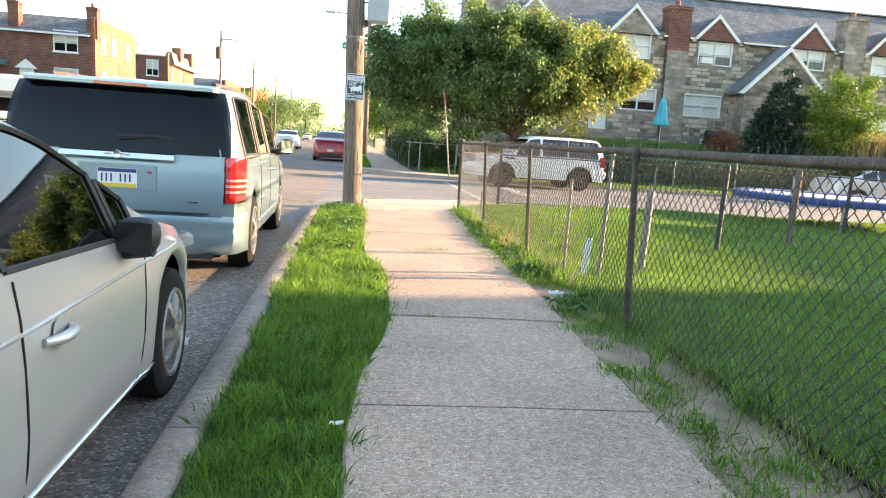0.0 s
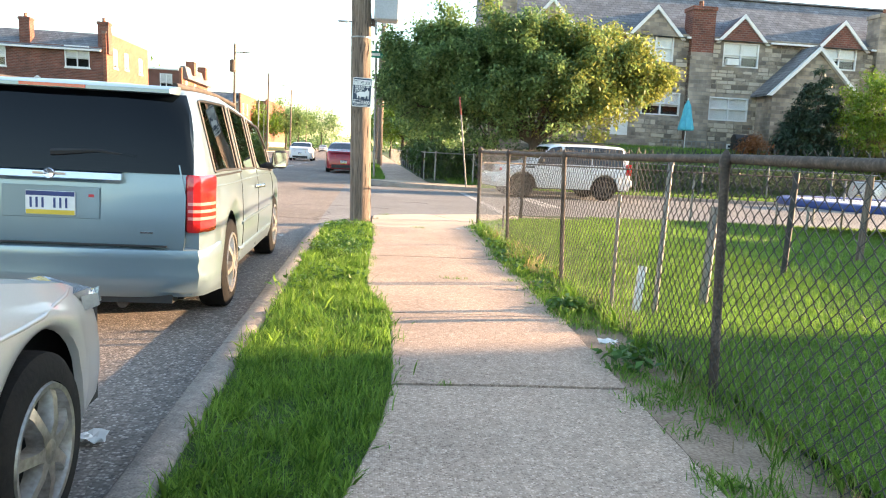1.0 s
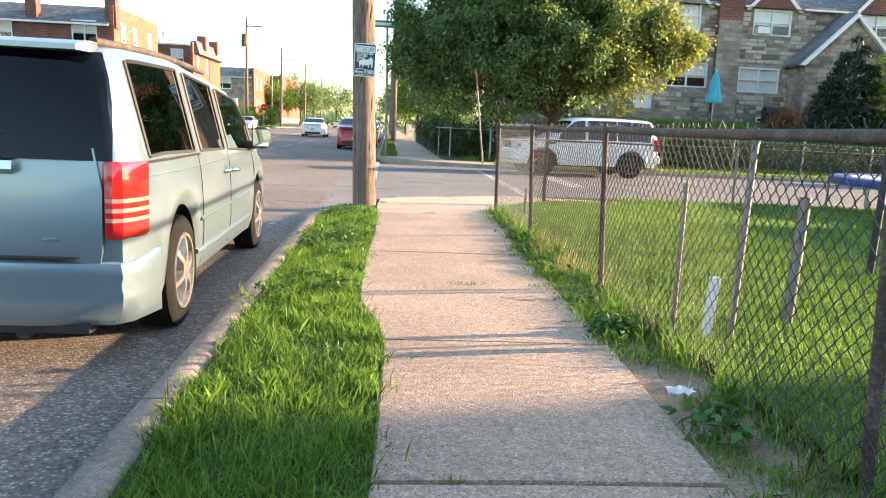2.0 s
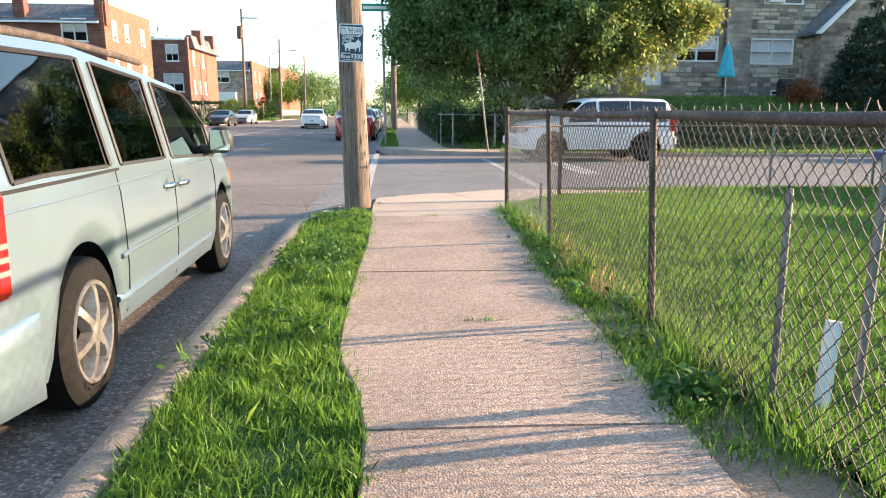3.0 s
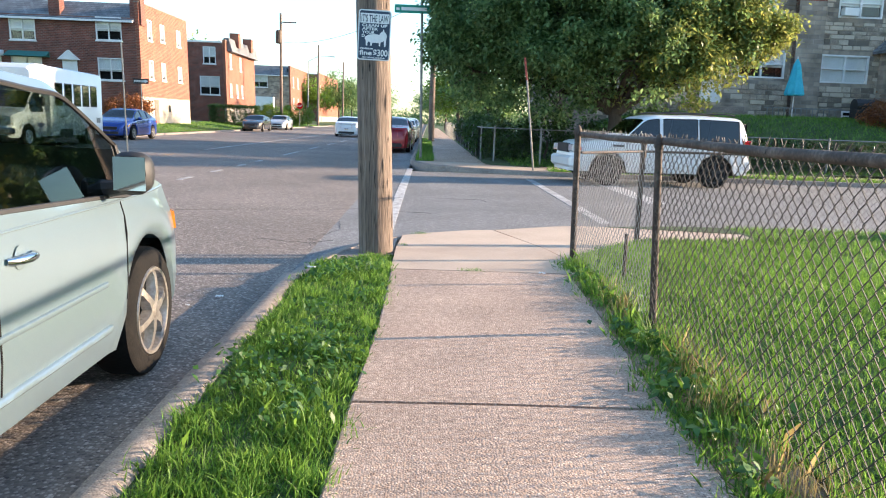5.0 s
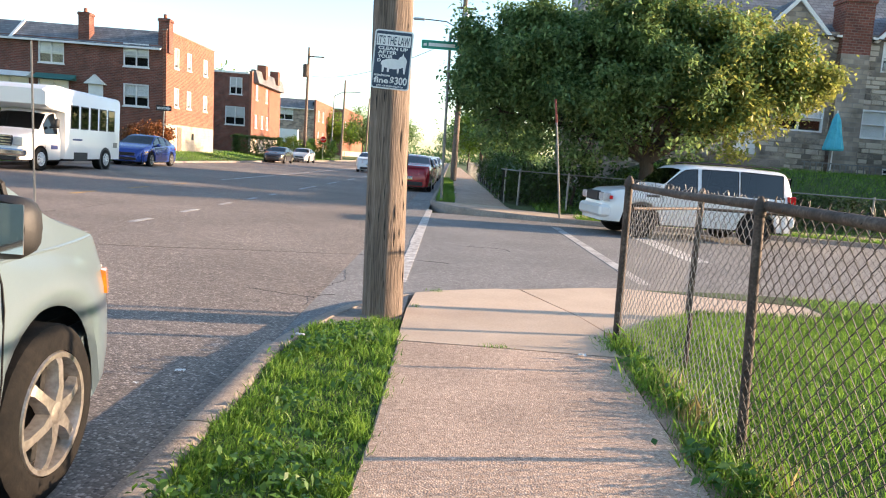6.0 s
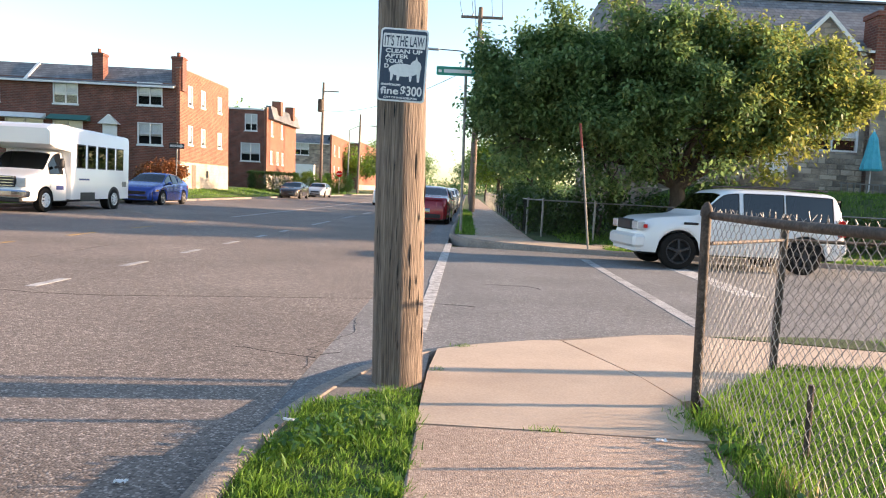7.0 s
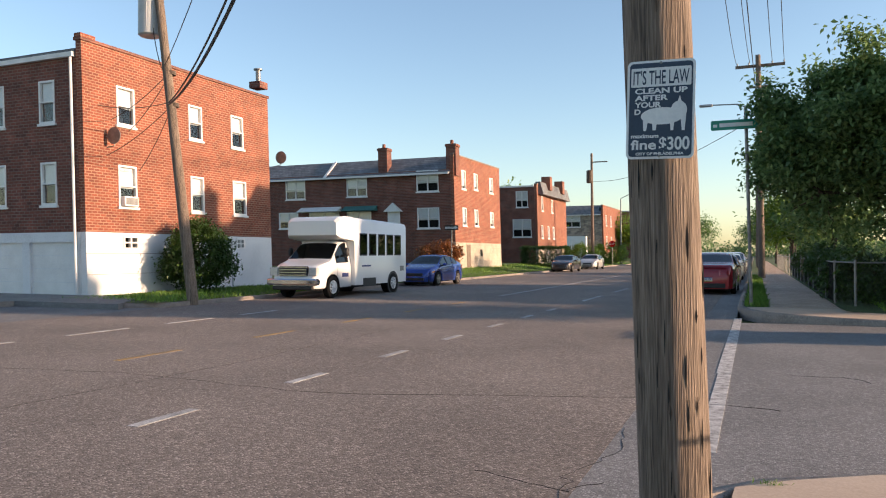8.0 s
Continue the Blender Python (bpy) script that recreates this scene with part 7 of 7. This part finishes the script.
tagged(ob, "green lawn grass in the fenced yard", "grass", kind="stuff")

# tall grass and weeds at the fence foot, dry tufts, a few sprigs in the joints
sets, dry = [], []
for k in range(230):
    cy = rnd.uniform(1.0, 13.6)
    cx = float(np.interp(cy, [-20, 2.7, 5.3, 7.2, 10, 13.2], [2.40, 2.46, 2.57, 2.66, 2.69, 2.82])) + abs(rnd.gauss(0.08, 0.14)) * (1.0 if cy > 6 else 1.5)
    if (cy < 6.6 and rnd.random() < 0.62) or (cy > 10.5 and rnd.random() < 0.4):
        continue
    n = rnd.randint(40, 130)
    x, y = rng.normal(cx, 0.06, n), rng.normal(cy, 0.08, n)
    sets.append(blades(np.column_stack([x, y]), np.full(n, -0.02), rng.uniform(0.035, 0.10, n) * rnd.uniform(0.6, 1.2), rng.uniform(0.004, 0.009, n), 0.75))
for k in range(300):
    cy, cx = rnd.uniform(0.5, 13.7), 2.97 + rnd.gauss(0.02, 0.07)
    n = rnd.randint(12, 40)
    x, y = rng.normal(cx, 0.05, n), rng.normal(cy, 0.06, n)
    (dry if rnd.random() < (0.4 if 9.0 < cy < 10.8 else 0.07) else sets).append(blades(np.column_stack([x, y]), np.full(n, -0.01), rng.uniform(0.06, 0.22, n), rng.uniform(0.003, 0.006, n), 0.4))
tagged(new("fence_grass", cloud("fence_grass", np.concatenate(sets), 5, BLADES)), "uncut grass tufts along the fence foot", "grass", kind="stuff")
tagged(new("dry_grass", cloud("dry_grass", np.concatenate(dry), 5, BLADES_DRY)), "dry straw-coloured grass stalks at the fence", "grass", kind="stuff")


def leaves(centres, spread, count, length, width, flat=0.3):
    """Rhombic leaves strewn round cluster centres."""
    c = np.repeat(centres, count, 0)
    n = len(c)
    p = c + rng.normal(0, 1, (n, 3)) * np.asarray(spread)
    a, e = rng.uniform(0, math.tau, n), rng.normal(-0.15, 0.55, n)
    d = np.stack([np.cos(a) * np.cos(e), np.sin(a) * np.cos(e), np.sin(e)], -1)
    s = np.cross(d, rng.normal(0, 0.4, (n, 3)) + np.array((0, 0, 1)))
    s /= np.linalg.norm(s, axis=1)[:, None] + 1e-9
    l, w = (length * rng.uniform(0.65, 1.25, n))[:, None], (width * rng.uniform(0.7, 1.2, n))[:, None]
    drop = np.zeros((n, 3))
    drop[:, 2] = -0.25 * l[:, 0]
    return np.stack([p, p + d * l * 0.45 + s * w, p + d * l + drop, p + d * l * 0.45 - s * w], 1)


sets = []
for k in range(36):
    cy = rnd.uniform(5.5, 13.2) if k > 14 else rnd.uniform(7, 13)
    c = np.array([[float(np.interp(cy, [2.7, 5.3, 7.2, 10, 13.2], [2.46, 2.57, 2.66, 2.69, 2.82])) + rnd.uniform(0.05, 0.4), cy, 0.05]])
    sets.append(leaves(c, (0.07, 0.07, 0.025), rnd.randint(14, 40), 0.07, 0.02))
for k in range(26):
    cy = rnd.uniform(7.5, 13.4)
    sets.append(leaves(np.array([[rnd.uniform(0.6, 1.15), cy, 0.06]]), (0.08, 0.09, 0.03), 40, 0.05, 0.013))
tagged(new("weeds", cloud("weeds", np.concatenate(sets), 4, WEED)), "low broad-leaved weeds beside the pavement", "weed", kind="stuff")
sets = []
for cx, cy, w in ((2.02, 8.5, 0.17), (2.55, 8.5, 0.08), (1.95, 13.09, 0.14), (2.6, 9.93, 0.1), (1.3, 14.35, 0.08), (1.45, 15.22, 0.1), (1.6, 5.29, 0.05)):
    n = int(420 * w)
    x, y = rng.normal(cx, w / 2.2, n), rng.normal(cy, 0.016, n)
    sets.append(blades(np.column_stack([x, y]), np.full(n, -0.005), rng.uniform(0.02, 0.05, n), rng.uniform(0.003, 0.006, n), 0.9))
tagged(new("joint_grass", cloud("joint_grass", np.concatenate(sets), 5, BLADES)), "small grass sprigs in the slab joints", "grass", kind="stuff")
sets = []
for n, x0, x1, y0, y1, w in ((9000, 1.15, 1.72, 31.3, 60, 0.015), (12000, 5.0, 30, 27.7, 28.55, 0.018), (60000, 4.2, 34, 30.4, 39.0, 0.02), (16000, -19, -14.5, 27.5, 60, 0.03), (12000, -19, -14.5, 60, 120, 0.05)):
    x, y = scatter(n, x0, x1, y0, y1)
    z = np.array([bank(a, b) if a > 4.1 and b > 30 else (left_ground(a, b) if a < 0 else -0.01) for a, b in zip(x, y)])
    sets.append(blades(np.column_stack([x, y]), z - 0.02, rng.uniform(0.06, 0.2, n), np.full(n, w), 0.6))
tagged(new("far_grass", cloud("far_grass", np.concatenate(sets), 5, BLADES)), "grass of the far verges and bank", "grass", kind="stuff")

n = 5000
x, y = rng.normal(27.5, 1.6, n), rng.normal(35.0, 0.8, n)
tagged(new("dry_reeds", cloud("dry_reeds", blades(np.column_stack([x, y]), np.full(n, 1.4), rng.uniform(0.8, 2.2, n), np.full(n, 0.03), 0.2), 5, BLADES_DRY)), "tall dry brown reeds on the bank", "reeds", kind="stuff")

# ---- trees and shrubs ----
BARK = material("bark", [(0.05, 0.04, 0.032), (0.12, 0.095, 0.075)], 0.95, 5, 40, 0.8, stretch=(4, 4, 0.8), depth=0.02)
LEAF_DEEP = leaf_material("tree_leaf", (0.05, 0.118, 0.04), (0.27, 0.385, 0.14), 0.5, 1.2)
LEAF_LIGHT = leaf_material("light_tree_leaf", (0.07, 0.15, 0.015), (0.20, 0.30, 0.04), 0.4)
# yellow-green leaf colour with the sunlight put into it
LEAF_SUNLIT = leaf_material("sunlit_leaf", (0.15, 0.21, 0.04), (0.40, 0.40, 0.11), 0.5)
NEEDLE = leaf_material("spruce_needle", (0.015, 0.04, 0.022), (0.045, 0.085, 0.05), 0.15)
SHRUB = leaf_material("shrub_leaf", (0.02, 0.055, 0.010), (0.07, 0.13, 0.02), 0.25)
RED_LEAF = leaf_material("rusty_shrub_leaf", (0.16, 0.05, 0.02), (0.34, 0.14, 0.04), 0.3)


def limb(sh, a, b, r0, r1, sag=0.0):
    a, b = Vector(a), Vector(b)
    n = 6
    pts, rr = [], []
    for i in range(n + 1):
        t = i / n
        p = a.lerp(b, t) + Vector((rnd.gauss(0, 0.05), rnd.gauss(0, 0.05), sag * math.sin(math.pi * t)))
        pts.append(tuple(p))
        rr.append(r0 + (r1 - r0) * t)
    return sh.tube(pts, rr, 7)


def tree(name, at, label, spheres, leaf, leaf_size, clusters, per, trunk_r, fork, gold=None, gold_share=0.0, spread=0.34, shoots=0):
    """Trunk, limbs and a crown of leaf clusters that fill the given balls (x, y, z, r) near their skins."""
    t = thing(name, pose(*at), label, "tree")
    centres = []
    vol = np.array([s[3] ** 2 for s in spheres])
    for k in range(clusters):
        x, y, z, r = spheres[int(rng.choice(len(spheres), p=vol / vol.sum()))]
        d = rng.normal(0, 1, 3)
        d /= np.linalg.norm(d)
        q = r * rng.uniform(0.35, 1.0) ** 0.5
        centres.append((x + d[0] * q, y + d[1] * q, z + d[2] * q * 0.85))
    centres = np.array(centres)
    trunk = Shape()
    limb(trunk, (0, 0, -0.3), (0.05, 0.02, fork), trunk_r * 1.15, trunk_r * 0.75)
    tk = part("trunk", trunk, BARK, t, smooth=60)
    for x, y, z, r in spheres:
        sh = Shape()
        limb(sh, (0.05, 0.02, fork - 0.1), (x, y, z), trunk_r * 0.5, trunk_r * 0.12, 0.25)
        part("limb", sh, BARK, tk, smooth=60)
    sh = Shape()
    for c in centres[:: max(1, len(centres) // 120)]:
        s = min(spheres, key=lambda q: (q[0] - c[0]) ** 2 + (q[1] - c[1]) ** 2 + (q[2] - c[2]) ** 2)
        limb(sh, (s[0], s[1], s[2]), tuple(c), trunk_r * 0.13, 0.008)
    tagged(part("fine_branchwork", sh, BARK, tk), kind="stuff")
    for k in range(shoots):
        s = spheres[k % len(spheres)]
        a = rnd.uniform(0, math.tau)
        b = np.array((s[0] + s[3] * 0.8 * math.cos(a), s[1] + s[3] * 0.8 * math.sin(a), s[2] + s[3] * rnd.uniform(0.2, 0.8)))
        way = np.array((math.cos(a) * 0.55, math.sin(a) * 0.55, rnd.uniform(0.0, 0.7)))
        centres = np.concatenate([centres, b + way * np.linspace(0, rnd.uniform(0.5, 1.4), 8)[:, None]])
    n = len(centres)
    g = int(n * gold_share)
    # clusters towards +x take the colour that paints the sunlit side
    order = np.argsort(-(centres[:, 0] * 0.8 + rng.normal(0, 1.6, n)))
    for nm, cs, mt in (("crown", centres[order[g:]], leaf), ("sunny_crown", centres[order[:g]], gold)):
        if len(cs):
            o = new(nm, cloud(nm, leaves(cs, (spread, spread, spread * 0.75), per, leaf_size, leaf_size * 0.3), 4, mt))
            o.parent = t
            tagged(o, kind="stuff")
    return t


tree("maple_tree", (7.6, 31.6, 0.15), "broad dark green tree with its sunny side coloured lighter behind the fence",
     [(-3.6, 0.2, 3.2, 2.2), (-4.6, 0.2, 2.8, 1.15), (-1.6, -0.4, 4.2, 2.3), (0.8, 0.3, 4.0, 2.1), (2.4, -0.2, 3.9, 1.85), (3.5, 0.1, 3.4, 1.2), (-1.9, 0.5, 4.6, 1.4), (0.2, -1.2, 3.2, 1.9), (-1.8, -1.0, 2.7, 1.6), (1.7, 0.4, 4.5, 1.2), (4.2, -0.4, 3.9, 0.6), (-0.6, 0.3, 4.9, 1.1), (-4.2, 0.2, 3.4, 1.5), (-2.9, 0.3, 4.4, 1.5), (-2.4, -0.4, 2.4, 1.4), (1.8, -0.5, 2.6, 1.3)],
     LEAF_DEEP, 0.15, 560, 62, 0.28, 1.7, LEAF_SUNLIT, 0.26, 0.23, 430)
tree("young_tree", (24.2, 34.3, 1.3), "small yellow-green tree catching the sun on the bank", [(0, 0, 2.6, 1.3), (0.5, 0.1, 1.8, 1.2), (-0.5, 0, 1.6, 1.1), (0.2, 0, 3.6, 0.8)], LEAF_LIGHT, 0.15, 110, 60, 0.09, 1.0, None, 0.0, 0.25, 8)
for k, (x, y, s) in enumerate(((-18.5, 135, 1.5), (-16.5, 160, 1.9), (-17, 190, 2.0), (4.8, 92, 1.5), (5.5, 112, 1.7), (4.5, 140, 1.8), (6.5, 70, 1.3), (-26, 100, 1.9), (-14, 230, 2.4), (2, 260, 2.4), (-24, 215, 2.6), (10, 200, 2.6), (33, 66, 2.0), (46, 62, 2.3))):
    tree("street_tree", (x, y, 0.0), "leafy green street tree in the distance", [(0, 0, 3.6 * s, 1.9 * s), (-1.1 * s, 0.2, 2.9 * s, 1.4 * s), (1.2 * s, -0.2, 3.0 * s, 1.5 * s)], LEAF_LIGHT if k in (0, 3, 7) else LEAF_DEEP, 0.34 * s ** 0.5, 90, 44, 0.2, 1.6 * s, None, 0.0, 0.42 * s)


def spruce():
    t = thing("spruce_tree", pose(22.3, 36.2, 1.5), "dense blue-green spruce before the stone houses", "tree")
    part("trunk", limb(Shape(), (0, 0, -0.2), (0, 0, 4.5), 0.14, 0.02), BARK, t)
    quads = []
    for k in range(260):
        z = 4.55 * (1 - math.sqrt(rnd.random()) ) + 0.1
        R = 2.35 * (1 - z / 4.75) ** 0.8
        a = rnd.uniform(0, math.tau)
        n = 70
        q = rng.uniform(0.25, 1.0, n) ** 0.7 * R
        c = np.stack([np.cos(a) * q, np.sin(a) * q, z - 0.14 * q + 0.05 * q ** 2 * 0.5], -1)
        quads.append(leaves(c, (0.10, 0.10, 0.04), 1, 0.2, 0.035))
    o = new("needles", cloud("needles", np.concatenate(quads), 4, NEEDLE))
    o.parent = t
    tagged(o, kind="stuff")


spruce()


def shrub(name, at, size, label, mat, count=90, leaf=0.1, cone=False):
    s = thing(name, pose(*at), label, "shrub")
    part("stem", limb(Shape(), (0, 0, -0.2), (0, 0, size[2] * 0.6), 0.06, 0.03), BARK, s)
    cs = []
    for k in range(count):
        d = rng.normal(0, 1, 3)
        d /= np.linalg.norm(d)
        q = rng.uniform(0.5, 1.0) ** 0.5
        z = size[2] * (0.52 + 0.46 * d[2] * q)
        k2 = (1.15 - 0.6 * z / size[2]) if cone else 1.0
        cs.append((d[0] * q * size[0] * k2, d[1] * q * size[1] * k2, z))
    o = new("foliage", cloud("foliage", leaves(np.array(cs), (0.16, 0.16, 0.14), 60, leaf, leaf * 0.3), 4, mat))
    o.parent = s
    tagged(o, kind="stuff")
    return s


def hedge(at, sx, sy, sz, label, mat):
    h = thing("hedge", pose(*at), label, "hedge")
    part("stem", limb(Shape(), (0, 0, -0.2), (0, 0, sz * 0.6), 0.06, 0.03), BARK, h)
    n = int(70 * (sx * sy + sx * sz + sy * sz))
    c = rng.uniform(-0.5, 0.5, (n, 3))
    ax = rng.integers(0, 3, n)
    c[np.arange(n), ax] = np.sign(c[np.arange(n), ax]) * 0.46
    c = c * (sx, sy, sz) + (0, 0, sz / 2)
    c[:, 2] = np.abs(c[:, 2])
    o = new("foliage", cloud("foliage", leaves(c, (0.08, 0.08, 0.07), 9, 0.14, 0.045), 4, mat))
    o.parent = h
    tagged(o, kind="stuff")


shrub("cypress_shrub", (-18.3, 33.2, 0), (1.55, 1.4, 2.75), "rounded dark green cypress beside the white wall", SHRUB, 220, 0.13, True)
shrub("shrub", (-17.6, 55.5, 0.3), (1.6, 1.4, 1.9), "orange-tinged shrub before the brick row", RED_LEAF, 90, 0.16)
shrub("shrub", (-21.5, 52, 0.3), (1.8, 1.5, 2.0), "dark green garden shrub", SHRUB, 90, 0.16)
shrub("shrub", (-25.5, 55, 0.3), (2.0, 1.5, 2.6), "tall green garden shrub", SHRUB, 90, 0.18)
shrub("shrub", (-16.0, 92, 0.1), (1.9, 1.9, 2.4), "clipped round green shrub", LEAF_LIGHT, 120, 0.16)
shrub("shrub", (-15.8, 108, 0.1), (2.4, 2.6, 2.8), "large round green shrub", LEAF_LIGHT, 140, 0.18)
shrub("shrub", (19.3, 36.2, 1.55), (0.75, 0.7, 1.1), "rusty red shrub before the terrace", RED_LEAF, 50, 0.1)
for k, (x, y) in enumerate(((4.4, 33.2), (5.6, 32.6), (7.2, 32.3), (9.0, 32.2), (3.95, 36), (4.0, 40), (4.2, 45), (4.1, 52))):
    shrub("shrub", (x, y, 0.0), (0.9, 0.9, 1.5 + 0.5 * (k % 2)), "overgrown dark shrub behind the wire fence", SHRUB, 50, 0.13)
c = np.column_stack([rng.uniform(-170, 170, 3600), rng.uniform(270, 330, 3600), np.zeros(3600)])
c[:, 2] = rng.uniform(0, 1, 3600) * (6.5 + 2.5 * np.sin(c[:, 0] * 0.09) + 1.5 * np.sin(c[:, 0] * 0.31))
c = c[(c[:, 0] < -16) | (c[:, 0] > 4) | (c[:, 1] > 310)]
tagged(new("far_woods", cloud("far_woods", leaves(c, (1.3, 1.3, 0.9), 16, 1.1, 0.42), 4, LEAF_DEEP)), "low line of green woods at the end of the street", "woods", kind="stuff")
hedge((20.5, 31.9, 0.05), 22.0, 1.0, 0.95, "dark overgrown hedge along the cross street bank", SHRUB)
hedge((-17.2, 80.5, 0.2), 4.6, 1.4, 1.9, "clipped dark green hedge before the brick house", SHRUB)
